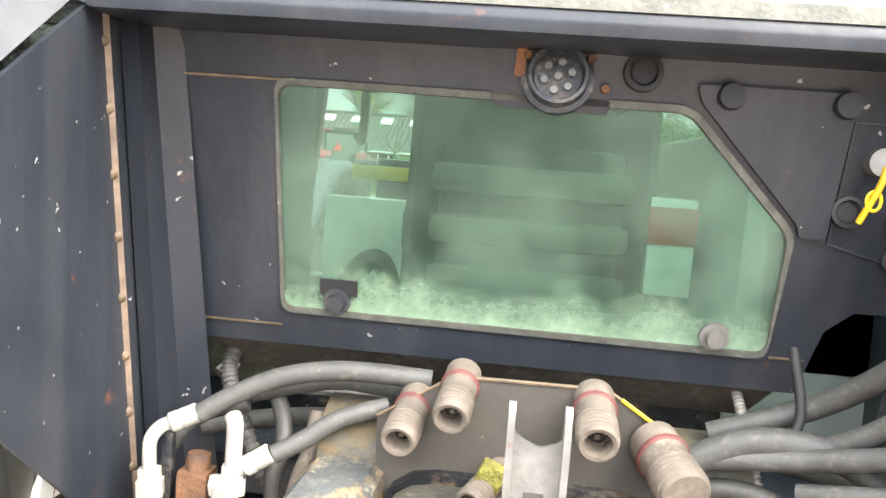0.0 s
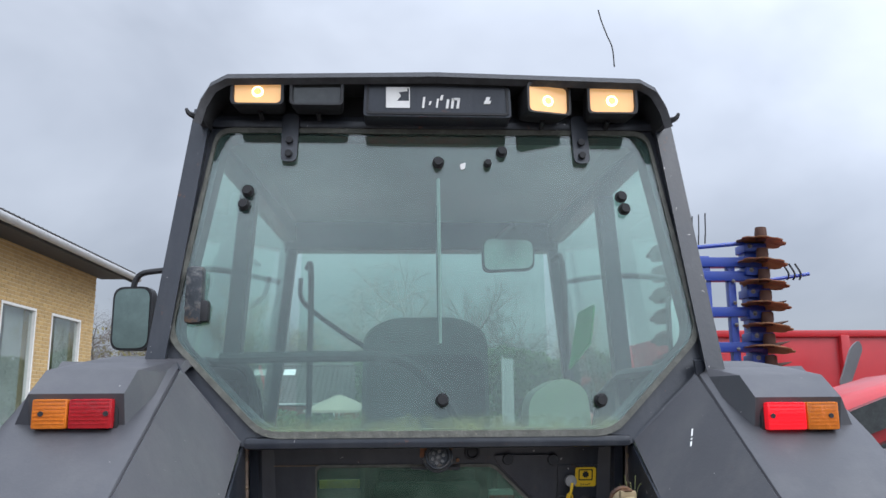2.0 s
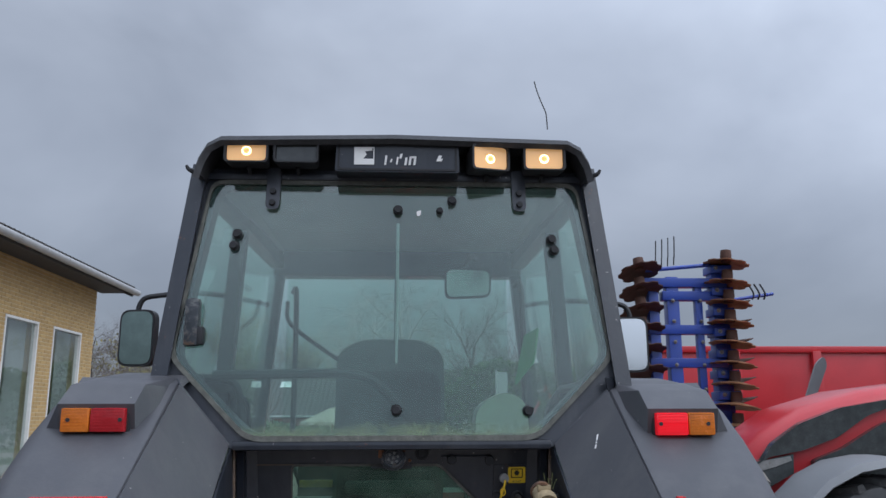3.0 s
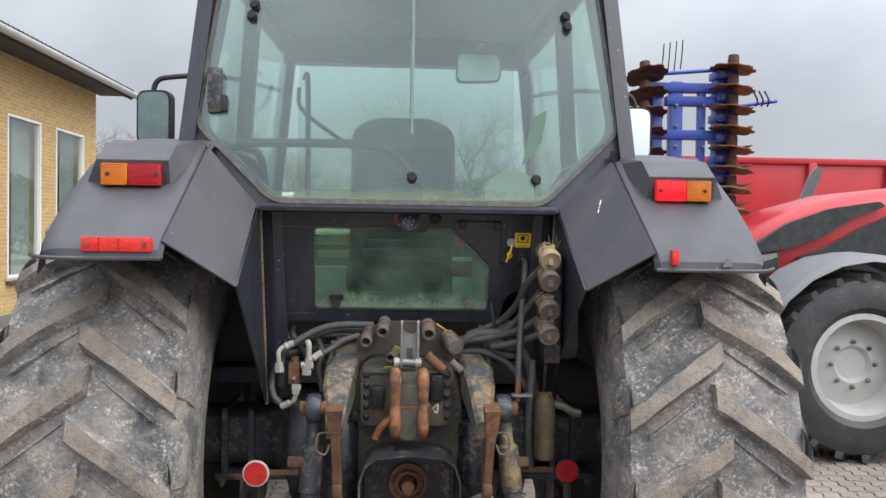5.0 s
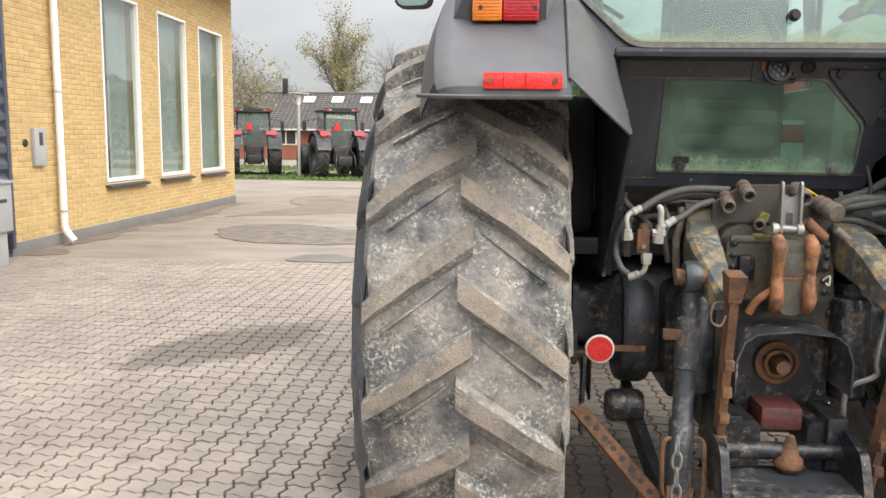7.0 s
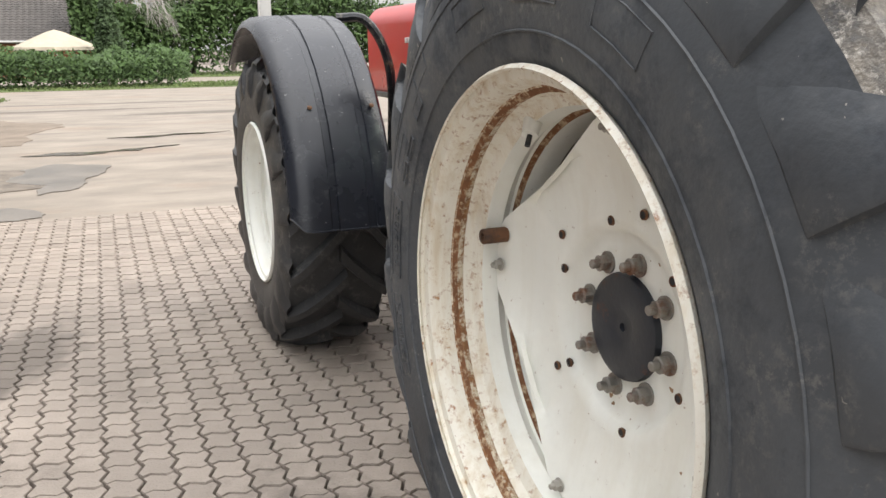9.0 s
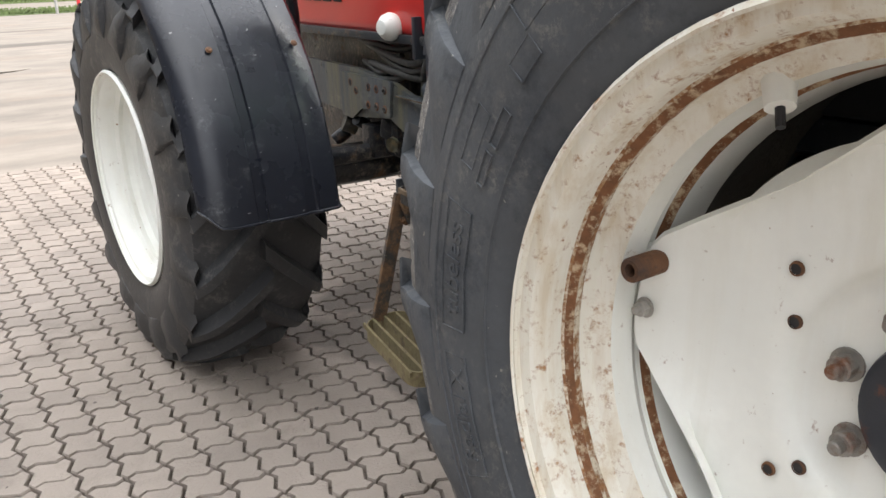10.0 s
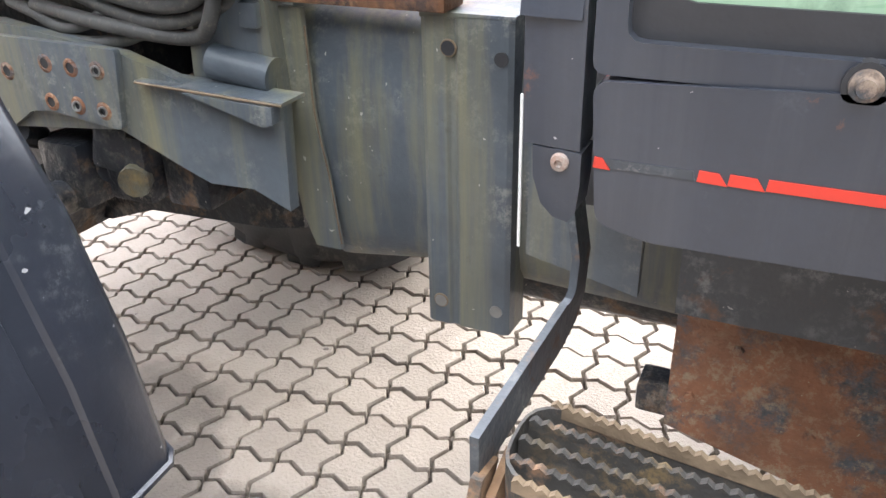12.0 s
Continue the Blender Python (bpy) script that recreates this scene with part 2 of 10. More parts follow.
def glow_mat(name, col, strength):
    m = bpy.data.materials.new(name)
    m.use_nodes = True
    b = m.node_tree.nodes["Principled BSDF"]
    b.inputs["Base Color"].default_value = (*col, 1)
    b.inputs["Roughness"].default_value = 0.15
    b.inputs["Emission Color"].default_value, b.inputs["Emission Strength"].default_value = (*col, 1), strength
    return m


M_FENDER = mat("grey_fender_plastic", (0.060, 0.060, 0.067), 0.40, scale=3, vary=0.16, fine=160, bump=0.05, dust=0.16, dust_col=(0.12, 0.117, 0.117), specks=0.2, speck_scale=36, speck_col=(0.24, 0.23, 0.22), streak=0.45, streak_col=(0.10, 0.098, 0.10))
M_BLACK = mat("black_cab_paint", (0.023, 0.027, 0.036), 0.34, scale=5, vary=0.3, fine=90, bump=0.06, dust=0.32, dust_col=(0.062, 0.067, 0.078), rust=0.09, rust_scale=16, specks=0.34, speck_scale=46, speck_col=(0.30, 0.29, 0.28), streak=0.45, streak_col=(0.055, 0.057, 0.063), streak_scale=14)
M_ROOF = mat("black_speckled_roof", (0.035, 0.035, 0.038), 0.6, scale=40, vary=0.5, fine=220, bump=0.3, dust=0.25, dust_col=(0.12, 0.12, 0.12))
M_TRIM = mat("black_rubber_trim", (0.018, 0.018, 0.02), 0.6, scale=12, vary=0.3, bump=0.08, dust=0.2)
M_SEAL = mat("weathered_window_seal", (0.10, 0.10, 0.085), 0.7, scale=30, vary=0.4, bump=0.2, dust=0.4, dust_col=(0.30, 0.29, 0.20))
# the blue-grey dust tint also paints a sky sheen onto the front fender
M_GLOSSB = mat("glossy_black_fender", (0.015, 0.017, 0.023), 0.25, scale=4, vary=0.3, fine=60, bump=0.05, dust=0.2, dust_col=(0.062, 0.068, 0.08), chalk=0.15, chalk_col=(0.11, 0.115, 0.12), chalk_scale=60, specks=0.5, speck_scale=34, speck_col=(0.22, 0.22, 0.22))
M_RUBBERF = mat("dark_front_tyre_rubber", (0.034, 0.035, 0.037), 0.5, scale=5, vary=0.35, fine=70, bump=0.15, dust=0.38, dust_col=(0.12, 0.115, 0.105), chalk=0.3, chalk_col=(0.13, 0.125, 0.115), specks=0.14, speck_scale=60, speck_col=(0.20, 0.19, 0.17))
M_RUBBER = mat("tyre_rubber", (0.064, 0.071, 0.079), 0.55, scale=2.6, vary=0.42, rust=0.34, rust_scale=4.5, rust_col=(0.034, 0.039, 0.046), chalk=0.3, chalk_col=(0.15, 0.147, 0.138), chalk_scale=50, fine=70, bump=0.12, dust=0.38, dust_col=(0.135, 0.134, 0.128), specks=0.2, speck_scale=40, speck_col=(0.22, 0.21, 0.19))
M_TREAD = mat("dusty_tyre_tread", (0.150, 0.146, 0.141), 0.72, rust=0.42, rust_scale=5, rust_col=(0.060, 0.063, 0.067), scale=2.4, vary=0.5, fine=90, bump=0.6, dust=0.66, dust_col=(0.38, 0.335, 0.272), chalk=0.55, chalk_col=(0.54, 0.51, 0.46), chalk_scale=80, specks=0.38, speck_scale=60, speck_col=(0.66, 0.63, 0.59))
M_LUG = mat("worn_tyre_lug", (0.270, 0.232, 0.190), 0.85, scale=5, vary=0.42, fine=170, bump=0.6, rust=0.32, rust_scale=9, rust_col=(0.110, 0.104, 0.098), dust=0.5, dust_col=(0.38, 0.33, 0.265), chalk=0.6, chalk_col=(0.120, 0.110, 0.100), chalk_scale=85, specks=0.42, speck_scale=70, speck_col=(0.58, 0.55, 0.49))
M_RIM = mat("white_rim_paint", (0.86, 0.87, 0.815), 0.34, scale=3, vary=0.07, streak=0.34, streak_col=(0.70, 0.67, 0.56), specks=0.16, speck_scale=26, speck_col=(0.30, 0.18, 0.09), fine=50, bump=0.04, rust=0.075, rust_scale=34, rust_col=(0.20, 0.085, 0.03))
M_RIMR = mat("rusty_rim_band", (0.50, 0.38, 0.25), 0.6, scale=8, vary=0.25, fine=60, bump=0.2, rust=0.62, rust_scale=42, rust_col=(0.16, 0.068, 0.028))
M_RIMS = mat("rust_stained_rim", (0.66, 0.60, 0.48), 0.5, scale=6, vary=0.15, fine=60, bump=0.1, rust=0.52, rust_scale=46, rust_col=(0.22, 0.10, 0.042), chalk=0.6, chalk_col=(0.38, 0.23, 0.11), chalk_scale=80)
M_CAP = mat("dark_hub_cap", (0.022, 0.026, 0.035), 0.42, scale=9, vary=0.3, bump=0.1, dust=0.12, rust=0.06)
M_NUT = mat("worn_steel_nut", (0.30, 0.285, 0.26), 0.42, metal=0.55, scale=9, vary=0.4, bump=0.15, rust=0.36, rust_scale=9, rust_col=(0.15, 0.062, 0.03))
M_RUST = mat("rusted_steel", (0.155, 0.072, 0.034), 0.75, metal=0.1, chalk=0.32, chalk_col=(0.27, 0.15, 0.075), specks=0.25, speck_scale=60, speck_col=(0.04, 0.036, 0.034), scale=11, vary=0.55, fine=90, bump=0.4, rust=0.36, rust_scale=13, rust_col=(0.052, 0.032, 0.025))
M_ORUST = mat("orange_rusted_casting", (0.25, 0.098, 0.040), 0.62, scale=12, vary=0.55, fine=110, bump=0.4, rust=0.34, rust_scale=17, rust_col=(0.085, 0.045, 0.032), dust=0.36, dust_col=(0.33, 0.175, 0.075), chalk=0.3, chalk_col=(0.36, 0.24, 0.13), chalk_scale=40)
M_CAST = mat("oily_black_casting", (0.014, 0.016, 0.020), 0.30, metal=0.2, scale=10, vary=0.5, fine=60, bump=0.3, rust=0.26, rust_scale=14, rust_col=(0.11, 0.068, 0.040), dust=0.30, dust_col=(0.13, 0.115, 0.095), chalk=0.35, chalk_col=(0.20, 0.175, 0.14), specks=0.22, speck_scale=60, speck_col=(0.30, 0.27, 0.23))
M_ARM = mat("worn_lift_arm_paint", (0.062, 0.066, 0.066), 0.5, scale=8, vary=0.45, fine=70, bump=0.35, rust=0.36, rust_scale=11, rust_col=(0.27, 0.185, 0.085), dust=0.3, dust_col=(0.13, 0.125, 0.10), chalk=0.5, chalk_col=(0.27, 0.245, 0.185), chalk_scale=45, specks=0.3, speck_scale=50, speck_col=(0.36, 0.32, 0.23))
M_GREASE = mat("greasy_grey_brown_casting", (0.065, 0.060, 0.048), 0.55, scale=12, vary=0.45, fine=70, bump=0.4, rust=0.3, rust_scale=10, rust_col=(0.13, 0.09, 0.04), dust=0.25, chalk=0.3, chalk_col=(0.13, 0.12, 0.10), streak=0.4, streak_col=(0.10, 0.098, 0.045))
M_WORN = mat("chipped_black_steel", (0.046, 0.052, 0.060), 0.38, metal=0.3, scale=12, vary=0.4, bump=0.2, rust=0.24, rust_scale=15, rust_col=(0.16, 0.092, 0.048), dust=0.32, dust_col=(0.125, 0.12, 0.108), chalk=0.34, chalk_col=(0.22, 0.215, 0.20), specks=0.25, speck_scale=50, speck_col=(0.30, 0.28, 0.25))
M_STEEL = mat("bare_grey_steel", (0.25, 0.245, 0.235), 0.48, metal=0.7, scale=15, vary=0.3, bump=0.12, rust=0.18, rust_scale=14)
M_ZINC = mat("white_zinc_fitting", (0.36, 0.345, 0.31), 0.55, metal=0.1, scale=25, vary=0.25, bump=0.15, rust=0.18, rust_scale=30, rust_col=(0.24, 0.13, 0.055))
M_BRASS = mat("dirty_brass_cylinder", (0.14, 0.105, 0.055), 0.55, metal=0.4, scale=20, vary=0.4, bump=0.3, rust=0.35, rust_col=(0.07, 0.055, 0.04))
M_HOSE = mat("grey_rubber_hose", (0.062, 0.061, 0.058), 0.55, scale=25, vary=0.3, bump=0.15, dust=0.5, dust_col=(0.165, 0.148, 0.118))
M_RED = mat("red_bonnet_paint", (0.60, 0.030, 0.025), 0.28, scale=2, vary=0.08, fine=80, bump=0.02, dust=0.05, coat=0.3)
M_REDF = mat("red_machine_paint", (0.50, 0.022, 0.028), 0.35, scale=2, vary=0.12, fine=60, bump=0.03, coat=0.2, dust=0.06)
M_LENSR = mat("red_lens", (0.42, 0.012, 0.018), 0.2, scale=30, vary=0.2, bump=0.1)
M_LENSO = mat("orange_lens", (0.62, 0.17, 0.015), 0.22, scale=30, vary=0.2, bump=0.1)
M_REFL = mat("red_reflector", (0.66, 0.03, 0.025), 0.2, scale=60, vary=0.15, bump=0.2)
M_WHITE = mat("white_edge_paint", (0.75, 0.74, 0.71), 0.5, scale=12, vary=0.08, bump=0.05, dust=0.1)
M_YELLOW = mat("yellow_sticker", (0.78, 0.50, 0.02), 0.4, scale=10, vary=0.05, bump=0.0)
M_STRIPE = mat("red_sticker_stripe", (0.45, 0.028, 0.014), 0.5, scale=12, vary=0.15, bump=0.0, rust=0.12, rust_scale=70, rust_col=(0.03, 0.03, 0.035))
M_INK = mat("black_ink", (0.012, 0.012, 0.012), 0.5, scale=12, vary=0.1, bump=0.0)
M_SEAT = mat("dark_seat_cloth", (0.065, 0.078, 0.076), 0.85, scale=8, vary=0.3, fine=60, bump=0.03)
M_INNER = mat("grey_cab_lining", (0.36, 0.38, 0.36), 0.75, scale=5, vary=0.15, fine=40, bump=0.0)
M_GREENP = mat("green_plastic", (0.035, 0.25, 0.06), 0.4, scale=10, vary=0.1, bump=0.0)
M_CREAM = mat("cream_cab_part", (0.46, 0.48, 0.34), 0.5, scale=10, vary=0.1, bump=0.05)
M_LAMPG = glow_mat("lit_work_lamp_glass", (0.90, 0.50, 0.20), 0.42)
M_BULB = glow_mat("lit_bulb", (1.0, 0.78, 0.42), 4.5)
M_LENSLIT = glow_mat("lit_red_lens", (0.8, 0.01, 0.02), 0.42)
M_DARKGLASS = mat("dark_lamp_glass", (0.05, 0.055, 0.055), 0.12, scale=15, vary=0.3, bump=0.05)
M_CLUTCH = mat("mossy_black_housing", (0.072, 0.086, 0.100), 0.40, scale=6, vary=0.35, fine=70, bump=0.12, dust=0.24, dust_col=(0.17, 0.18, 0.185), streak=0.8, streak_col=(0.185, 0.17, 0.095), streak_scale=13, specks=0.35, speck_scale=45, speck_col=(0.34, 0.33, 0.29), chalk=0.35, chalk_col=(0.22, 0.22, 0.20), rust=0.10, rust_scale=12, rust_col=(0.03, 0.035, 0.04))
M_FLAKE = mat("flaking_rusted_plate", (0.185, 0.082, 0.042), 0.8, scale=9, vary=0.45, fine=110, bump=0.5, chalk=0.55, chalk_col=(0.25, 0.19, 0.125), chalk_scale=52, rust=0.36, rust_scale=11, rust_col=(0.055, 0.060, 0.066), dust=0.2, dust_col=(0.24, 0.22, 0.17), specks=0.5, speck_scale=70, speck_col=(0.31, 0.26, 0.18))
M_DKRED = mat("dark_red_worn_paint", (0.105, 0.030, 0.026), 0.5, scale=9, vary=0.4, fine=80, bump=0.25, rust=0.36, rust_scale=16, rust_col=(0.045, 0.032, 0.028), dust=0.3, dust_col=(0.12, 0.085, 0.065))
M_CHIP = mat("bare_chipped_edge", (0.14, 0.10, 0.062), 0.7, scale=25, vary=0.4, bump=0.3, dust=0.3)
M_GLASS = glass_mat("green_cab_glass", (0.87, 0.935, 0.90), 0.025, (0.47, 0.54, 0.46), ior=1.36)
M_GLASSR = glass_mat("green_rear_glass", (0.74, 0.86, 0.82), 0.05, (0.33, 0.46, 0.41), scale=2.2, ior=1.64, algae=(1.72, 1.83, (0.17, 0.22, 0.11)))
M_GLASS2 = glass_mat("grimy_green_lower_glass", (0.62, 0.77, 0.69), 0.26, (0.22, 0.32, 0.25), scale=6, ior=1.26, algae=(1.345, 1.47, (0.30, 0.42, 0.29)))
M_GLASSF = glass_mat("clear_window_glass", (0.86, 0.90, 0.89), 0.03, ior=2.0)
M_DRED = mat("dark_red_tractor_paint", (0.24, 0.014, 0.022), 0.35, scale=2, vary=0.15, bump=0.03, coat=0.2, dust=0.1)
M_GLASSD = glass_mat("dark_tractor_glass", (0.52, 0.62, 0.60), 0.05)
M_MIRROR = mat("mirror_face", (0.85, 0.87, 0.88), 0.03, metal=1.0, vary=0.0, bump=0.0)
# inside mirror: grey-beige colour dims the bright sky it would reflect
M_MIRRORI = mat("inside_mirror_dimmed_reflection", (0.42, 0.42, 0.39), 0.12, metal=1.0, scale=6, vary=0.15, bump=0.0)
# left wing mirror: dark green tint stands in for a darker reflection
M_MIRRORD = mat("mirror_face_dimmed_reflection", (0.26, 0.33, 0.30), 0.06, metal=1.0, scale=6, vary=0.25, bump=0.0)
M_BELLOW = mat("dark_rubber_bellows", (0.055, 0.062, 0.055), 0.7, scale=6, vary=0.35, fine=40, bump=0.05)


# ---- building helpers ----
def world_loc(ob):
    p = Vector((0, 0, 0))
    while ob is not None:
        p += ob.location
        ob = ob.parent
    return p


def thing(name, label, category, base, group="", kind=""):
    ob = new(name)
    ob.empty_display_size = 0.1
    ob.location = base
    return tagged(ob, label, category, group, kind)


def part(name, bm, material, parent, label="", smooth=38, slots=()):
    """Links a bmesh, built in world metres, as one mesh object under a thing or a part."""
    me = bpy.data.meshes.new(name)
    bmesh.ops.recalc_face_normals(bm, faces=bm.faces)
    off = world_loc(parent)
    bmesh.ops.translate(bm, verts=bm.verts, vec=-off)
    bm.to_mesh(me)
    bm.free()
    me.materials.append(material)
    for extra in slots:
        me.materials.append(extra)
    if smooth:
        me.shade_smooth()
        me.set_sharp_from_angle(angle=radians(smooth))
    ob = new(name, me)
    ob.parent = parent
    if label:
        ob["label"] = label
    return ob


def solid(name, bm, material, label, category, group="", kind="", smooth=38, slots=()):
    """One mesh that is a thing by itself, with its origin at its base."""
    vs = [v.co for v in bm.verts]
    lo = [min(v[i] for v in vs) for i in range(3)]
    hi = [max(v[i] for v in vs) for i in range(3)]
    base = Vector(((lo[0] + hi[0]) / 2, (lo[1] + hi[1]) / 2, lo[2]))
    me = bpy.data.meshes.new(name)
    bmesh.ops.recalc_face_normals(bm, faces=bm.faces)
    bmesh.ops.translate(bm, verts=bm.verts, vec=-base)
    bm.to_mesh(me)
    bm.free()
    me.materials.append(material)
    for extra in slots:
        me.materials.append(extra)
    if smooth:
        me.shade_smooth()
        me.set_sharp_from_angle(angle=radians(smooth))
    ob = new(name, me)
    ob.location = base
    return tagged(ob, label, category, group, kind)


def B():
    return bmesh.new()


def bevel(bm, w, seg=2):
    es = [e for e in bm.edges if len(e.link_faces) == 2 and e.calc_face_angle(0) > 0.5]
    bmesh.ops.bevel(bm, geom=es, offset=w, segments=seg, affect="EDGES", profile=0.6, clamp_overlap=True)
    return bm


def box(bm, lo, hi, turn=None):
    c = Vector([(a + b) / 2 for a, b in zip(lo, hi)])
    s = [abs(b - a) for a, b in zip(lo, hi)]
    m = Matrix.Translation(c) @ (turn.to_4x4() if turn else Matrix()) @ Matrix.Diagonal((*s, 1))
    bmesh.ops.create_cube(bm, size=1.0, matrix=m)
    return bm


def rbox(lo, hi, w=0.006, turn=None):
    return bevel(box(B(), lo, hi, turn), w)


def prism(bm, poly, axis, a, b):
    """Polygon in the plane across axis ('x': (y,z), 'y': (x,z), 'z': (x,y)), thickened from a to b."""
    def at(p, k):
        return {"x": (k, p[0], p[1]), "y": (p[0], k, p[1]), "z": (p[0], p[1], k)}[axis]
    lo = [bm.verts.new(at(p, a)) for p in poly]
    hi = [bm.verts.new(at(p, b)) for p in poly]
    n = len(poly)
    bm.faces.new(lo)
    bm.faces.new(hi[::-1])
    for i in range(n):
        bm.faces.new((lo[i], hi[i], hi[(i + 1) % n], lo[(i + 1) % n]))
    return bm


def ring_prism(bm, outer, inner, axis, a, b):
    """The frame between two polygons with the same count, thickened."""
    def at(p, k):
        return {"x": (k, p[0], p[1]), "y": (p[0], k, p[1]), "z": (p[0], p[1], k)}[axis]
    n = len(outer)
    v = [[bm.verts.new(at(p, k)) for p in poly] for poly in (outer, inner) for k in (a, b)]
    oa, ob_, ia, ib = v
    for i in range(n):
        j = (i + 1) % n
        for q in ((oa[i], oa[j], ia[j], ia[i]), (ob_[i], ib[i], ib[j], ob_[j]), (oa[i], ob_[i], ob_[j], oa[j]), (ia[i], ia[j], ib[j], ib[i])):
            bm.faces.new(q)
    return bm


def rounded(poly, r, n=4):
    """Rounds the corners of a 2D polygon."""
    out = []
    for i, p in enumerate(poly):
        p, a, c = Vector(p), Vector(poly[i - 1]), Vector(poly[(i + 1) % len(poly)])
        ra = min(r, (a - p).length * 0.45, (c - p).length * 0.45)
        s, e = p + (a - p).normalized() * ra, p + (c - p).normalized() * ra
        for k in range(n + 1):
            u = k / n
            out.append(tuple(s * (1 - u) ** 2 + p * 2 * u * (1 - u) + e * u * u))
    return out


def grow(poly, d):
    """Offsets a convex 2D polygon outwards by d."""
    c = sum((Vector(p) for p in poly), Vector((0, 0))) / len(poly)
    out = []
    for i, p in enumerate(poly):
        p, a, b = Vector(p), Vector(poly[i - 1]), Vector(poly[(i + 1) % len(poly)])
        t = (b - a).normalized()
        nrm = Vector((t.y, -t.x))
        if nrm.dot(p - c) < 0:
            nrm = -nrm
        out.append(tuple(p + nrm * d))
    return out


def frame_of(d):
    d = Vector(d).normalized()
    u = d.orthogonal().normalized()
    return u, d.cross(u)


def cyl(bm, p, q, r, r2=None, seg=14, cap=True):
    p, q = Vector(p), Vector(q)
    r2 = r if r2 is None else r2
    u, v = frame_of(q - p)
    rows = []
    for c, rr in ((p, r), (q, r2)):
        rows.append([bm.verts.new(c + (u * math.cos(2 * math.pi * k / seg) + v * math.sin(2 * math.pi * k / seg)) * rr) for k in range(seg)])
    for k in range(seg):
        bm.faces.new((rows[0][k], rows[0][(k + 1) % seg], rows[1][(k + 1) % seg], rows[1][k]))
    if cap:
        bm.faces.new(rows[0][::-1])
        bm.faces.new(rows[1])
    return bm


def lathe(bm, profile, origin, axis, seg=32, close=False, start=0.0, span=2 * math.pi):
    """Turns (radius, distance along the axis) rows round an axis."""
    o, d = Vector(origin), Vector(axis).normalized()
    u, v = frame_of(d)
    full = abs(span - 2 * math.pi) < 1e-6
    n = seg if full else seg + 1
    rows = []
    for r, h in profile:
        if r < 1e-5:
            rows.append([bm.verts.new(o + d * h)])
        else:
            rows.append([bm.verts.new(o + d * h + (u * math.cos(start + span * k / seg) + v * math.sin(start + span * k / seg)) * r) for k in range(n)])
    pairs = list(zip(rows, rows[1:])) + ([(rows[-1], rows[0])] if close else [])
    for a, b in pairs:
        for k in range(seg):
            j = (k + 1) % n
            if len(a) == 1 and len(b) == 1:
                continue
            if len(a) == 1:
                bm.faces.new((a[0], b[j], b[k]))
            elif len(b) == 1:
                bm.faces.new((a[k], a[j], b[0]))
            else:
                bm.faces.new((a[k], a[j], b[j], b[k]))
    return bm


def curve_through(pts, n=6):
    """Catmull-Rom points through a list of places."""
    p = [Vector(a) for a in pts]
    if len(p) < 3:
        return p
    p = [p[0] * 2 - p[1]] + p + [p[-1] * 2 - p[-2]]
    out = []
    for i in range(1, len(p) - 2):
        a, b, c, d = p[i - 1:i + 3]
        for k in range(n):
            u = k / n
            out.append(0.5 * (2 * b + (c - a) * u + (2 * a - 5 * b + 4 * c - d) * u * u + (3 * b - a - 3 * c + d) * u ** 3))
    out.append(p[-2])
    return out


def tube(bm, pts, r, seg=8, soft=True, n=6):
    pts = curve_through(pts, n) if soft else [Vector(p) for p in pts]
    rows, u = [], None
    for i, p in enumerate(pts):
        d = (pts[min(i + 1, len(pts) - 1)] - pts[max(i - 1, 0)]).normalized()
        u = d.orthogonal().normalized() if u is None else (u - d * u.dot(d)).normalized()
        v = d.cross(u)
        rr = r[min(i, len(r) - 1)] if isinstance(r, (list, tuple)) else r
        rows.append([bm.verts.new(p + (u * math.cos(2 * math.pi * k / seg) + v * math.sin(2 * math.pi * k / seg)) * rr) for k in range(seg)])
    for a, b in zip(rows, rows[1:]):
        for k in range(seg):
            bm.faces.new((a[k], a[(k + 1) % seg], b[(k + 1) % seg], b[k]))
    bm.faces.new(rows[0][::-1])
    bm.faces.new(rows[-1])
    return bm


def loft(bm, rows, closed=False):
    """Skin through rows of places; closed rows also get end caps."""
    vr = [[bm.verts.new(p) for p in row] for row in rows]
    n = len(vr[0])
    if closed:
        bm.faces.new(vr[0][::-1])
        bm.faces.new(vr[-1])
    for a, b in zip(vr, vr[1:]):
        for k in range(n if closed else n - 1):
            bm.faces.new((a[k], a[(k + 1) % n], b[(k + 1) % n], b[k]))
    return bm


def thicken(bm, t):
    """Gives an open surface a back at distance t (against its normals) and closes its rim."""
    bmesh.ops.recalc_face_normals(bm, faces=bm.faces)
    bm.normal_update()
    twin = {v: bm.verts.new(v.co - v.normal * t) for v in bm.verts[:]}
    rims = [e for e in bm.edges if len(e.link_faces) == 1]
    for f in bm.faces[:]:
        nf = bm.faces.new([twin[v] for v in reversed(f.verts)])
        nf.material_index = f.material_index
    for e in rims:
        a, b = e.verts
        try:
            bm.faces.new((a, b, twin[b], twin[a])).material_index = e.link_faces[0].material_index
        except ValueError:
            pass
    return bm


def sheet(bm, rows, t):
    """A lofted sheet with thickness t."""
    loft(bm, rows)
    return thicken(bm, t)


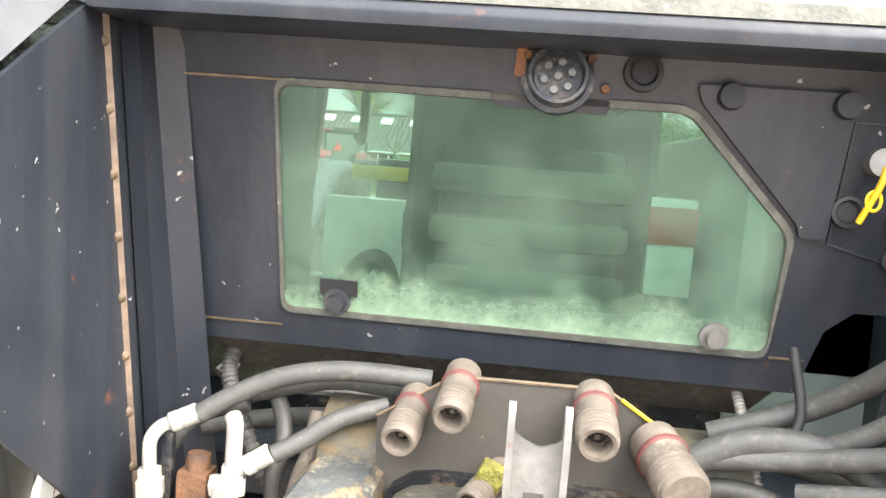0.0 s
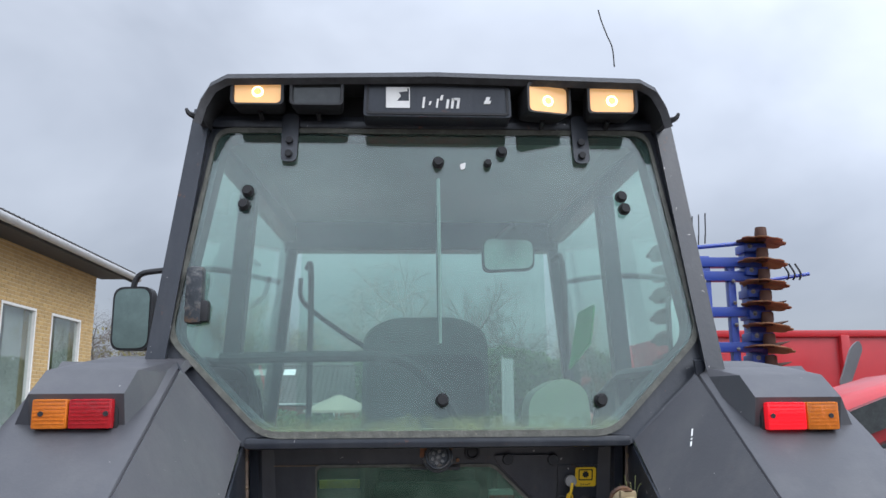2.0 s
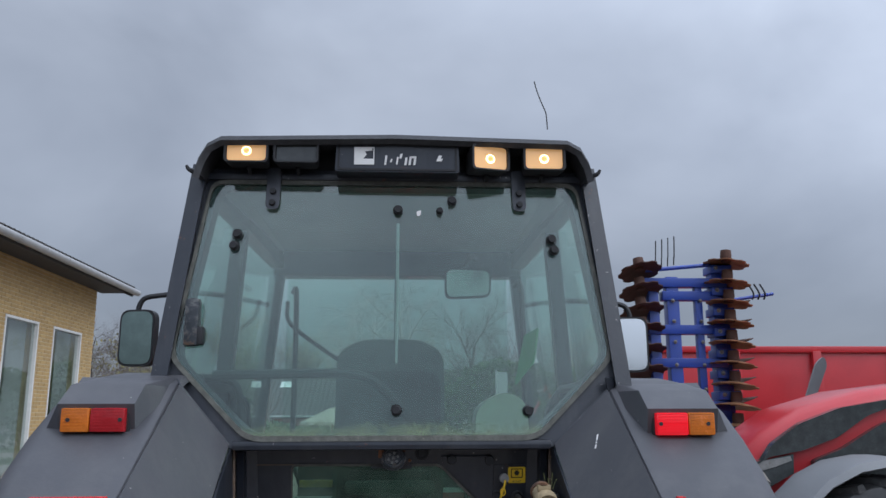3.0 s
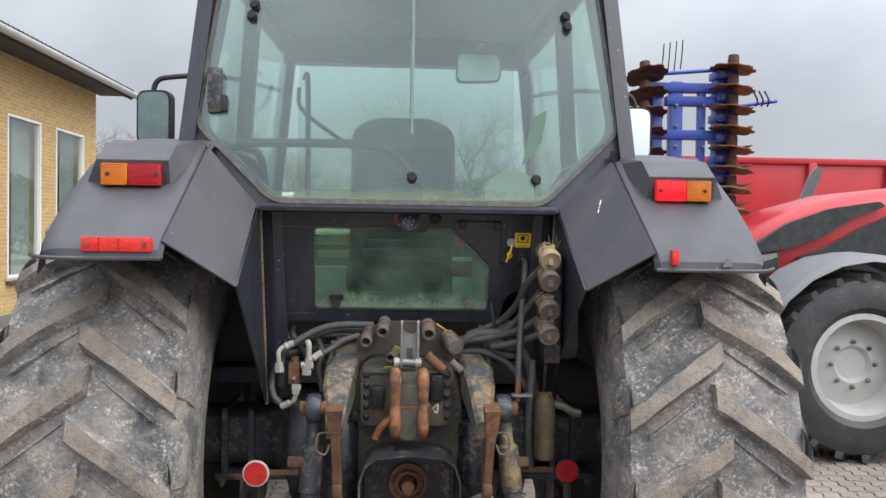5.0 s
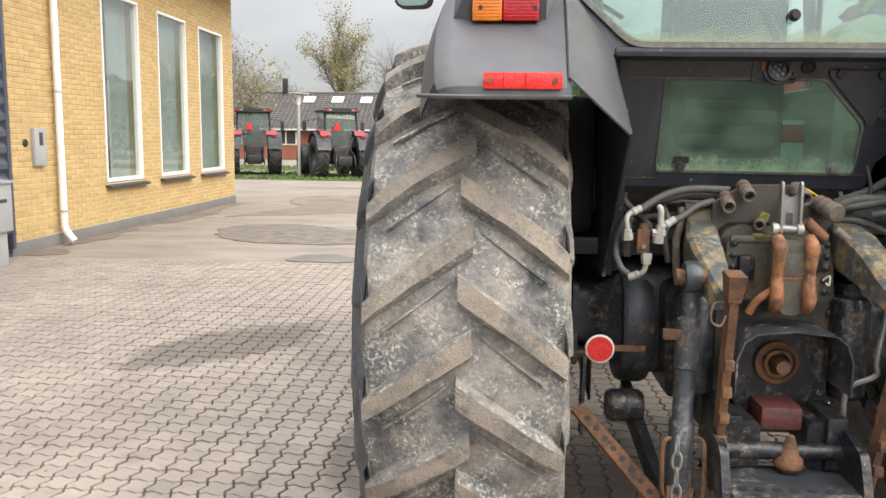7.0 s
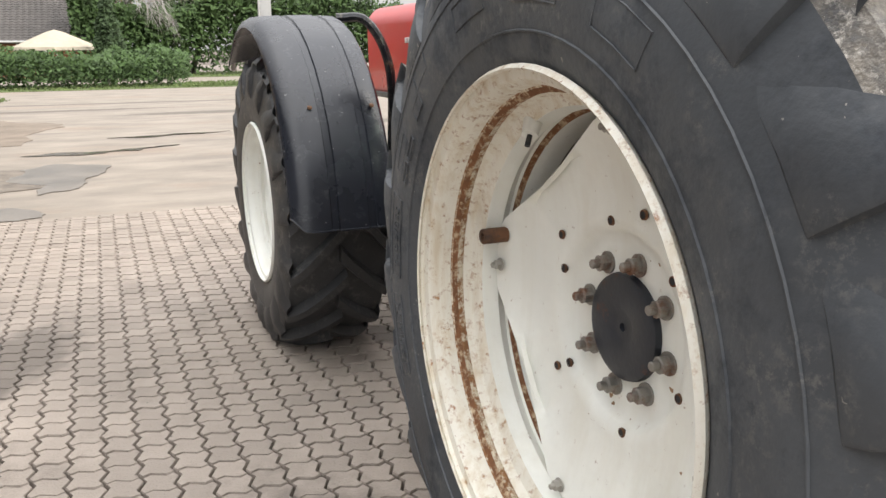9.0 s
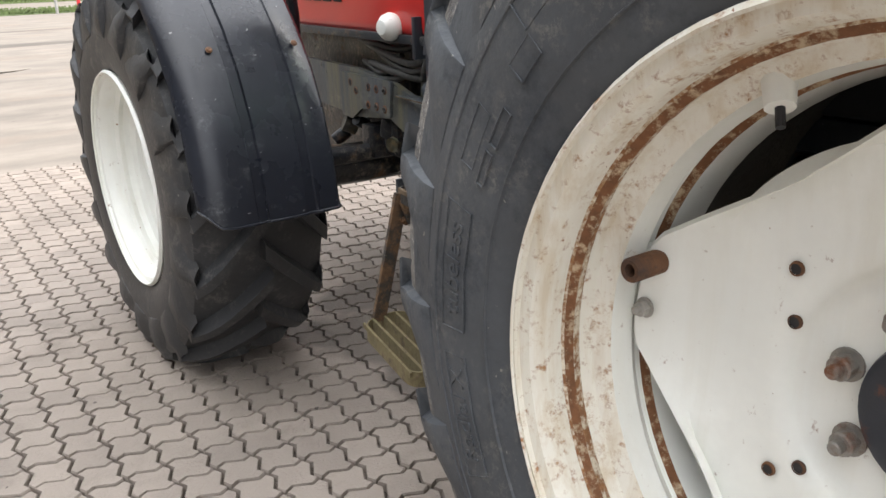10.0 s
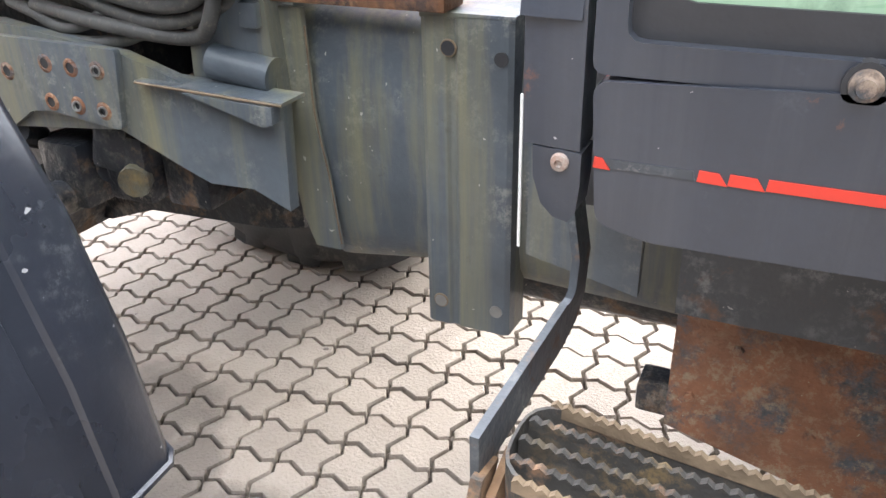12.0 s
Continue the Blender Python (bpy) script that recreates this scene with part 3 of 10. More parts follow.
def plate(bm, corners, t):
    """A flat panel through 3D corners with thickness t."""
    n = (Vector(corners[1]) - Vector(corners[0])).cross(Vector(corners[2]) - Vector(corners[0])).normalized()
    a = [bm.verts.new(c) for c in corners]
    b = [bm.verts.new(Vector(c) + n * t) for c in corners]
    bm.faces.new(a)
    bm.faces.new(b[::-1])
    for i in range(len(a)):
        j = (i + 1) % len(a)
        bm.faces.new((a[i], b[i], b[j], a[j]))
    return bm


def hexnut(bm, p, d, r, h):
    p, d = Vector(p), Vector(d).normalized()
    cyl(bm, p, p + d * h * 0.16, r * 1.34, seg=18)
    cyl(bm, p + d * h * 0.16, p + d * h * 0.8, r, seg=6)
    cyl(bm, p + d * h * 0.8, p + d * h * 0.88, r * 0.98, r * 0.82, seg=12)
    cyl(bm, p + d * h * 0.88, p + d * h * 1.35, r * 0.56, seg=12)
    cyl(bm, p + d * h * 1.35, p + d * h * 1.42, r * 0.56, r * 0.44, seg=12)
    return bm


def bolt_head(bm, p, d, r, h):
    return cyl(bm, p, Vector(p) + Vector(d).normalized() * h, r, r * 0.85, seg=6)


def words(text, size, material, parent, m, depth=0.002, name="lettering"):
    """Raised letters in the built-in font, as a mesh at the pose m."""
    cu = bpy.data.curves.new(name, "FONT")
    cu.body, cu.size, cu.extrude, cu.align_x, cu.align_y = text, size, depth, "CENTER", "CENTER"
    tmp = bpy.data.objects.new(name, cu)
    scene.collection.objects.link(tmp)
    me = bpy.data.meshes.new_from_object(tmp.evaluated_get(bpy.context.evaluated_depsgraph_get()))
    bpy.data.objects.remove(tmp)
    bm = B()
    bm.from_mesh(me)
    bpy.data.meshes.remove(me)
    bmesh.ops.transform(bm, matrix=m, verts=bm.verts)
    return part(name, bm, material, parent, smooth=0) if parent else bm


# ---- the tractor ----
tractor = thing("tractor", "older farm tractor, black cab, grey fenders, red bonnet, on block paving", "tractor", (0, 1.0, 0))
HUB_Z = 0.838


def panel_y(z):
    """The cab's lower rear wall leans."""
    return -0.315 + (1.70 - z) * 0.29


def glass_y(z):
    """The rear window leans the other way."""
    return -0.39 + (z - 1.82) * 0.226


def lean(bm, fn):
    for v in bm.verts:
        v.co.y += fn(v.co.z)
    return bm


def mir(poly):
    return [(-x, z) for x, z in poly][::-1]


# rear window and its frame
G_OUT = [(-0.737, 2.70), (0.737, 2.70), (0.796, 1.90), (0.53, 1.705), (-0.53, 1.705), (-0.796, 1.90)]
G_IN = [(-0.645, 2.632), (0.645, 2.632), (0.722, 2.0), (0.455, 1.748), (-0.455, 1.748), (-0.722, 2.0)]
G_PANE = [(-0.668, 2.648), (0.668, 2.648), (0.742, 2.0), (0.468, 1.732), (-0.468, 1.732), (-0.742, 2.0)]
n6 = 4
cab = part("cab_frame", lean(ring_prism(B(), rounded(G_OUT, 0.03, n6), rounded(G_IN, 0.05, n6), "y", 0.0, 0.075), glass_y), M_BLACK, tractor, "black painted steel cab frame")
rear_pane = part("rear_window", lean(prism(B(), rounded(G_PANE, 0.045, n6), "y", -0.010, -0.004), glass_y), M_GLASSR, tractor, "green tinted rear window with algae along its lower edge", smooth=0)
part("window_seal", lean(ring_prism(B(), rounded(grow(G_PANE, 0.006), 0.05, n6), rounded(grow(G_PANE, -0.012), 0.045, n6), "y", -0.014, -0.001), glass_y), M_SEAL, rear_pane, "weathered rubber seal")


def knob(x, z, r=0.0145):
    y = glass_y(z) - 0.012
    bm = cyl(B(), (x, y, z), (x, y - 0.008, z), r * 1.25, seg=18)
    cyl(bm, (x, y - 0.008, z), (x, y - 0.026, z), r, r * 0.85, seg=18)
    part("knob", bevel(bm, 0.003), M_TRIM, rear_pane, "round black fixing knob")


for kx, kz in ((0.009, 2.537), (0.009, 1.824), (0.44, 1.821), (-0.558, 2.438), (-0.566, 2.395), (0.561, 2.425), (0.567, 2.385)):
    knob(kx, kz)
knob(0.205, 2.575, 0.014)
knob(0.16, 2.535, 0.010)
for hx in (-0.444, 0.452):
    bm = lean(prism(B(), rounded([(hx - 0.026, 2.70), (hx + 0.026, 2.70), (hx + 0.024, 2.535), (hx - 0.024, 2.535)], 0.02), "y", -0.026, -0.012), glass_y)
    part("hinge", bm, M_BLACK, rear_pane, "black strap hinge with two bolts")
    for hz in (2.56, 2.605):
        part("hinge_bolt", cyl(B(), (hx, glass_y(hz) - 0.026, hz), (hx, glass_y(hz) - 0.04, hz), 0.012, 0.010, seg=12), M_TRIM, rear_pane)
bm = lean(prism(B(), rounded([(0.075, 2.532), (0.094, 2.54), (0.09, 2.518), (0.078, 2.514)], 0.004), "y", -0.013, -0.0105), glass_y)
part("torn_sticker", bm, M_WHITE, rear_pane, "torn scrap of white sticker")
bm = rbox((-0.70, -0.372, 2.035), (-0.652, -0.325, 2.195), 0.012)
part("latch_box", bm, M_WORN, tractor, "weathered grey plastic lamp box on the window frame")
part("latch_box_foot", rbox((-0.66, -0.37, 2.04), (-0.635, -0.33, 2.10), 0.008), M_TRIM, tractor)

# pillars, roof, cab shell
for s in (-1, 1):
    bm = B()
    for a, b in (((0.792, -0.37, 1.885), (0.738, -0.19, 2.71)),):
        d = Vector((0.045, 0, 0))
        rows = []
        for p in (a, b):
            p = Vector(p)
            rows.append([(s * (p.x - 0.052), p.y - 0.035, p.z), (s * (p.x + 0.002), p.y - 0.030, p.z), (s * (p.x + 0.010), p.y + 0.06, p.z), (s * (p.x - 0.045), p.y + 0.07, p.z)])
        loft(bm, rows, closed=True)
    part("rear_pillar", bevel(bm, 0.008), M_BLACK, tractor, "black painted cab pillar")
    for (y0, z0, x0), (y1, z1, x1), w in (((0.52, 1.15, 0.80), (0.50, 2.66, 0.70), 0.045), ((1.372, 1.15, 0.785), (1.34, 2.62, 0.64), 0.032)):
        part("side_pillar", bevel(tube(B(), [(s * x0, y0, z0), (s * x1, y1, z1)], w, seg=4, soft=False), 0.008), M_BLACK, tractor)
    part("roof_rail", bevel(tube(B(), [(s * 0.715, -0.18, 2.67), (s * 0.66, 1.34, 2.64)], 0.05, seg=4, soft=False), 0.008), M_BLACK, tractor)
    part("waist_rail", bevel(tube(B(), [(s * 0.79, -0.30, 1.90), (s * 0.80, 0.52, 1.86)], 0.04, seg=4, soft=False), 0.008), M_BLACK, tractor)
    bm = plate(B(), [(s * 0.785, -0.27, 1.92), (s * 0.80, 0.50, 1.90), (s * 0.72, 0.48, 2.64), (s * 0.735, -0.16, 2.66)], 0.004)
    part("side_window", bm, M_GLASS, tractor, "green tinted side window", smooth=0)
    bm = plate(B(), [(s * 0.80, 0.56, 1.20), (s * 0.79, 1.34, 1.16), (s * 0.665, 1.31, 2.60), (s * 0.705, 0.53, 2.63)], 0.004)
    part("door_window", bm, M_GLASS, tractor, "green tinted door window", smooth=0)
part("windscreen", plate(B(), [(-0.62, 1.40, 1.55), (0.62, 1.40, 1.55), (0.60, 1.34, 2.58), (-0.60, 1.34, 2.58)], 0.004), M_GLASS, tractor, "green tinted windscreen", smooth=0)
part("windscreen_header", rbox((-0.66, 1.30, 2.56), (0.66, 1.42, 2.76), 0.01), M_BLACK, tractor)
part("dashboard_wall", rbox((-0.52, 1.36, 1.02), (0.52, 1.44, 1.56), 0.01), M_BLACK, tractor)
part("cab_floor", rbox((-0.72, -0.16, 1.06), (0.72, 1.33, 1.12), 0.01), M_BLACK, tractor)
bm = loft(B(), [[(-0.68, y, 2.65), (-0.62, y, 2.70), (0.62, y, 2.70), (0.68, y, 2.65)] for y in (-0.16, 0.3, 0.8, 1.34)])
part("roof_lining", bm, M_INNER, tractor, "pale grey roof lining")
rows = []
for y, dz in ((-0.335, -0.02), (-0.32, 0.0), (-0.1, 0.012), (0.5, 0.03), (1.2, 0.02), (1.50, -0.01), (1.54, -0.06)):
    half = [(0.712, 2.648 + min(dz, 0)), (0.698, 2.703 + dz), (0.669, 2.757 + dz), (0.622, 2.784 + dz)]
    rows.append([(-x, y, z) for x, z in half] + [(0.0, y, 2.798 + dz)] + [(x, y, z) for x, z in half[::-1]])
part("cab_roof", sheet(B(), rows, 0.024), M_ROOF, tractor, "black speckled plastic cab roof")
part("lamp_bay", rbox((-0.67, -0.16, 2.645), (0.67, -0.12, 2.785), 0.01), M_TRIM, tractor, "dark recess behind the work lamps")
part("gutter", rbox((-0.70, -0.215, 2.655), (0.70, -0.15, 2.680), 0.006), M_BLACK, tractor)
for s in (-1, 1):
    bm = tube(B(), [(s * 0.705, -0.30, 2.655), (s * 0.728, -0.315, 2.66), (s * 0.738, -0.32, 2.675)], [0.012, 0.01, 0.01, 0.01, 0.009, 0.008, 0.008, 0.007, 0.007, 0.006, 0.006, 0.005, 0.004], seg=6)
    part("roof_corner_plug", bm, M_TRIM, tractor)


def work_lamp(x0, x1, z0, z1, lit, turn=0.0):
    c = Vector(((x0 + x1) / 2, -0.27, (z0 + z1) / 2))
    rot = Euler((0, 0, radians(turn))).to_matrix()
    w, h = (x1 - x0) / 2, (z1 - z0) / 2

    def poly(k):
        return rounded([(-w * k, -h * k), (w * k, -h * k), (w * k, h * k), (-w * k, h * k)], 0.016)
    bm = loft(B(), [[(p[0], y, p[1]) for p in poly(k)] for y, k in ((0.085, 0.55), (0.05, 0.92), (-0.02, 1.0), (-0.045, 1.0), (-0.045, 0.9), (-0.03, 0.86))], closed=True)
    bmesh.ops.transform(bm, matrix=Matrix.Translation(c) @ rot.to_4x4(), verts=bm.verts)
    lamp = part("work_lamp", bm, M_TRIM, tractor, "lit rectangular work lamp under the roof edge" if lit else "unlit rectangular work lamp with a cracked dark lens")
    bm = prism(B(), poly(0.9), "y", -0.034, -0.028)
    bmesh.ops.transform(bm, matrix=Matrix.Translation(c) @ rot.to_4x4(), verts=bm.verts)
    part("lens", bm, M_LAMPG if lit else M_DARKGLASS, lamp, "warm glowing lens" if lit else "dark lens")
    if lit:
        bm = lathe(B(), [(0.0, -0.006), (0.012, -0.004), (0.017, 0.0), (0.012, 0.003)], c + rot @ Vector((0, -0.035, -0.004)), rot @ Vector((0, -1, 0)), seg=16)
        part("bulb", bm, M_BULB, lamp, "bright bulb")
    bm = tube(B(), [c + Vector((0, 0.02, -h)), c + Vector((0, 0.06, -h - 0.012)), c + Vector((0, 0.10, -h - 0.015))], 0.008, seg=6)
    part("lamp_foot", bm, M_TRIM, lamp)


work_lamp(-0.612, -0.455, 2.692, 2.787, True)
work_lamp(-0.437, -0.277, 2.692, 2.787, False)
work_lamp(0.262, 0.405, 2.672, 2.768, True, 14)
work_lamp(0.461, 0.615, 2.674, 2.770, True)
plate_ = part("name_plate", bevel(prism(B(), rounded([(-0.218, 2.665), (0.230, 2.663), (0.226, 2.772), (-0.214, 2.776)], 0.012), "y", -0.30, -0.20), 0.004), M_BLACK, tractor, "black name plate with worn white markings")
part("name_plate_rim", ring_prism(B(), rounded([(-0.21, 2.670), (0.222, 2.668), (0.219, 2.768), (-0.207, 2.771)], 0.012), rounded([(-0.203, 2.677), (0.215, 2.675), (0.212, 2.761), (-0.20, 2.764)], 0.01), "y", -0.304, -0.299), M_TRIM, plate_)
bm = ring_prism(B(), [(-0.15, 2.69), (-0.078, 2.69), (-0.078, 2.756), (-0.15, 2.756)], [(-0.147, 2.712), (-0.081, 2.712), (-0.081, 2.753), (-0.147, 2.753)], "y", -0.303, -0.300)
part("mark", bm, M_WHITE, plate_, "white square mark", smooth=0)
bm = prism(B(), [(-0.147, 2.712), (-0.118, 2.712), (-0.105, 2.728), (-0.112, 2.74), (-0.085, 2.744), (-0.087, 2.753), (-0.147, 2.753)], "y", -0.3031, -0.300)
part("mark", bm, M_WHITE, plate_, smooth=0)
for mx, mw, mz0, mz1 in ((-0.042, 0.007, 2.69, 2.725), (-0.022, 0.006, 2.70, 2.712), (0.0, 0.006, 2.692, 2.72), (0.012, 0.008, 2.715, 2.732), (0.03, 0.008, 2.69, 2.718), (0.045, 0.008, 2.69, 2.722),
                         (0.062, 0.008, 2.69, 2.72), (0.05, 0.020, 2.716, 2.723), (0.145, 0.02, 2.705, 2.715), (0.15, 0.012, 2.715, 2.727)):
    bm = prism(B(), [(mx, mz0), (mx + mw, mz0), (mx + mw + 0.004, mz1), (mx + 0.004, mz1)], "y", -0.303, -0.300)
    part("mark", bm, M_WHITE, plate_, "worn white letter remains", smooth=0)
part("antenna", tube(B(), [(0.558, -0.28, 2.84), (0.553, -0.285, 2.90), (0.535, -0.29, 2.945), (0.52, -0.295, 2.985), (0.51, -0.30, 3.02)], 0.0022, seg=5), M_TRIM, tractor, "thin whip antenna")

# inside the cab
seat = part("driver_seat", bevel(loft(B(), [[(x, y, z) for x, z in rounded([(-0.245, 1.25), (0.205, 1.25), (0.195, 2.06), (0.10, 2.11), (-0.14, 2.11), (-0.235, 2.06)], 0.09)] for y in (0.20, 0.225, 0.30, 0.33)], closed=True), 0.01), M_SEAT, tractor, "dark cloth driver seat seen through the glass")
part("seat_shell", prism(B(), rounded([(-0.225, 1.28), (0.185, 1.28), (0.18, 1.98), (-0.22, 1.98)], 0.06), "y", 0.165, 0.205), M_TRIM, seat, "black plastic seat back shell")
part("seat_cushion", rbox((-0.26, 0.25, 1.36), (0.22, 0.78, 1.50), 0.04), M_SEAT, seat)
part("seat_base", rbox((-0.18, 0.28, 1.12), (0.14, 0.68, 1.37), 0.02), M_TRIM, seat)
ringpts = [(-0.02 + 0.20 * math.cos(a), 0.98 + 0.17 * math.sin(a), 1.83 + 0.10 * math.sin(a)) for a in [2 * math.pi * k / 24 for k in range(25)]]
wheel_ = part("steering_wheel", tube(B(), ringpts, 0.014, seg=8, soft=False), M_TRIM, tractor, "black steering wheel inside the cab")
part("steering_column", tube(B(), [(-0.02, 0.98, 1.83), (-0.02, 1.12, 1.45), (-0.02, 1.2, 1.12)], [0.03, 0.05, 0.06, 0.08, 0.08, 0.09, 0.09, 0.09, 0.09, 0.1, 0.1, 0.1, 0.1], seg=10), M_TRIM, tractor)
part("instrument_panel", rbox((-0.26, 1.08, 1.55), (0.22, 1.34, 1.80), 0.03), M_TRIM, tractor)
part("side_console", rbox((0.30, 0.0, 1.12), (0.70, 0.95, 1.66), 0.05), M_INNER, tractor, "grey side console")
part("armrest_console", bevel(prism(B(), rounded([(0.30, 1.60), (0.52, 1.60), (0.50, 1.86), (0.42, 1.90), (0.31, 1.84)], 0.05), "y", 0.02, 0.20), 0.015), M_CREAM, tractor, "cream plastic cover behind the glass")
part("left_console", rbox((-0.74, -0.1, 1.12), (-0.52, 0.45, 1.60), 0.04), M_TRIM, tractor)
bm = plate(B(), [(0.50, 0.28, 1.93), (0.575, 0.26, 2.02), (0.60, 0.28, 2.16), (0.545, 0.30, 2.13)], 0.02)
part("green_bag", bevel(bm, 0.005), M_GREENP, tractor, "green plastic bottle behind the glass")
wp = part("rear_wiper", tube(B(), [(0.009, glass_y(2.49) + 0.012, 2.49), (0.008, glass_y(2.2) + 0.014, 2.2), (0.006, glass_y(1.98) + 0.012, 1.98)], 0.006, seg=6, soft=False), M_INNER, tractor, "thin grey wiper hanging behind the rear window")
part("wiper_rubber", lean(box(B(), (-0.001, 0.002, 1.97), (0.003, 0.010, 2.40)), glass_y), M_TRIM, wp)
part("grab_rail", tube(B(), [(-0.62, -0.26, 1.945), (-0.3, -0.25, 1.95), (-0.12, -0.24, 1.945), (-0.02, -0.2, 1.88), (0.06, -0.1, 1.78), (0.10, 0.0, 1.66)], 0.016, seg=8), M_TRIM, tractor, "dark grab rail behind the rear window")
part("grab_rail", tube(B(), [(-0.68, -0.2, 1.94), (-0.56, -0.2, 1.92), (-0.53, -0.18, 1.80), (-0.53, -0.1, 1.60)], 0.014, seg=8), M_TRIM, tractor)
part("wiper_arm", tube(B(), [(-0.60, 1.32, 2.42), (-0.58, 1.30, 2.30), (-0.40, 1.30, 2.16), (-0.24, 1.30, 2.06)], 0.012, seg=6), M_TRIM, tractor)
part("mirror_bracket", tube(B(), [(0.36, 1.28, 2.62), (0.38, 0.9, 2.60), (0.36, 0.62, 2.52)], 0.009, seg=6), M_TRIM, tractor)
im = part("inside_mirror", bevel(prism(B(), rounded([(0.222, 2.335), (0.435, 2.345), (0.435, 2.475), (0.222, 2.48)], 0.035), "y", 0.60, 0.63), 0.006), M_TRIM, tractor, "wide interior mirror")
part("mirror_glass", prism(B(), rounded([(0.230, 2.343), (0.427, 2.352), (0.427, 2.467), (0.230, 2.472)], 0.032), "y", 0.594, 0.598), M_MIRRORI, im)
for gx, gz0, gz1 in ((-0.56, 1.62, 2.46), (0.63, 1.62, 2.50)):
    part("grab_handle", tube(B(), [(gx, 1.22, gz0), (gx + 0.03, 1.16, gz0 + 0.06), (gx + 0.03, 1.15, gz1 - 0.06), (gx, 1.24, gz1)], 0.014, seg=8), M_TRIM, tractor)
for s, tag in ((-1, "dark-tinted"), (1, "bright")):
    mx_, dz_ = (1.262, 0.0) if s < 0 else (1.165, -0.03)
    arm = part("mirror_arm", tube(B(), [(s * 0.70, 1.30, 2.40), (s * (mx_ - 0.31), 1.05, 2.42 + dz_), (s * (mx_ - 0.08), 0.97, 2.40 + dz_), (s * (mx_ + 0.01), 0.96, 2.36 + dz_), (s * (mx_ + 0.02), 0.96, 2.20 + dz_)], 0.013, seg=8), M_TRIM, tractor)
    cx, z0, z1, hw = s * mx_, 2.045 + dz_, 2.32 + dz_, 0.088
    tw = radians(-8) if s < 0 else radians(-4)
    rot = Euler((0, 0, tw)).to_matrix()

    def turned(bm):
        bmesh.ops.transform(bm, matrix=Matrix.Translation((cx, 0.9, 0)) @ rot.to_4x4(), verts=bm.verts)
        return bm
    poly = rounded([(-hw, z0), (hw, z0), (hw, z1), (-hw, z1)], 0.05)
    mr_ = part("wing_mirror", turned(bevel(prism(B(), poly, "y", 0.0, 0.05), 0.012)), M_TRIM, tractor, "large wing mirror on a tubular arm")
    part("mirror_glass", turned(prism(B(), rounded([(-hw + 0.01, z0 + 0.01), (hw - 0.01, z0 + 0.01), (hw - 0.01, z1 - 0.01), (-hw + 0.01, z1 - 0.01)], 0.045), "y", -0.004, -0.001)), M_MIRRORD if s < 0 else M_MIRROR, mr_, "mirror face")

# behind the small window: suspension bellows, first aid box, sill
for k in range(5):
    part("bellows_rib", rbox((-0.19, 0.10 + 0.01 * (k % 2), 1.16 + k * 0.088), (0.155, 0.16, 1.212 + k * 0.088), 0.02), M_BELLOW, seat, "ribbed seat suspension cover")
part("bellows_core", rbox((-0.175, 0.13, 1.14), (0.14, 0.163, 1.60), 0.01), M_TRIM, seat)
fa = part("label_box", rbox((0.19, 0.16, 1.36), (0.27, 0.22, 1.53), 0.004), M_WHITE, tractor, "white and red labelled box inside the cab")
part("label_band", rbox((0.188, 0.156, 1.45), (0.272, 0.162, 1.515), 0.002), M_STRIPE, fa, "red band")
part("door_sill", rbox((-0.46, 0.46, 1.16), (-0.235, 0.50, 1.475), 0.01), M_WHITE, tractor, "pale inner door panel seen through the glass")
part("sill_strip", rbox((-0.40, 0.44, 1.515), (-0.25, 0.455, 1.545), 0.003), M_YELLOW, tractor, "yellow warning strip inside the cab")
part("pedal_arm", tube(B(), [(-0.40, 0.32, 1.20), (-0.36, 0.30, 1.32), (-0.30, 0.30, 1.36), (-0.26, 0.32, 1.24)], 0.022, seg=8), M_TRIM, tractor)

# lower rear wall with the small window
WIN = [(-0.335, 1.645), (0.155, 1.643), (0.294, 1.507), (0.295, 1.350), (-0.337, 1.353)]
HOLE = [(-0.335, 1.645), (0.155, 1.643), (0.294, 1.507), (0.2945, 1.43), (0.295, 1.38), (0.295, 1.350), (-0.337, 1.353)]
WALL = [(-0.505, 1.725), (0.52, 1.725), (0.52, 1.418), (0.389, 1.416), (0.359, 1.389), (0.340, 1.300), (-0.505, 1.300)]
rw = part("rear_wall", lean(ring_prism(B(), rounded(WALL, 0.001, 4), rounded(HOLE, 0.018, 4), "y", 0.0, 0.02), panel_y), M_BLACK, tractor, "black scratched lower rear cab wall")
lw = part("lower_window", lean(prism(B(), rounded(grow(WIN, 0.004), 0.018, 4), "y", 0.002, 0.007), panel_y), M_GLASS2, tractor, "small chamfered rear window with green grime", smooth=0)
part("window_seal", lean(ring_prism(B(), rounded(grow(WIN, 0.006), 0.018, 4), rounded(grow(WIN, -0.003), 0.016, 4), "y", -0.004, 0.009), panel_y), M_SEAL, lw)
for kx in (-0.262, 0.227):
    y = panel_y(1.373)
    part("knob", bevel(cyl(cyl(B(), (kx, y, 1.370), (kx, y - 0.006, 1.369), 0.0185, seg=18), (kx, y - 0.006, 1.369), (kx, y - 0.018, 1.367), 0.0125, 0.011, seg=18), 0.003), M_STEEL if kx > 0 else M_WORN, lw, "round fixing knob")
part("window_tab", lean(box(B(), (-0.285, -0.004, 1.378), (-0.235, 0.0, 1.40)), panel_y), M_TRIM, lw)
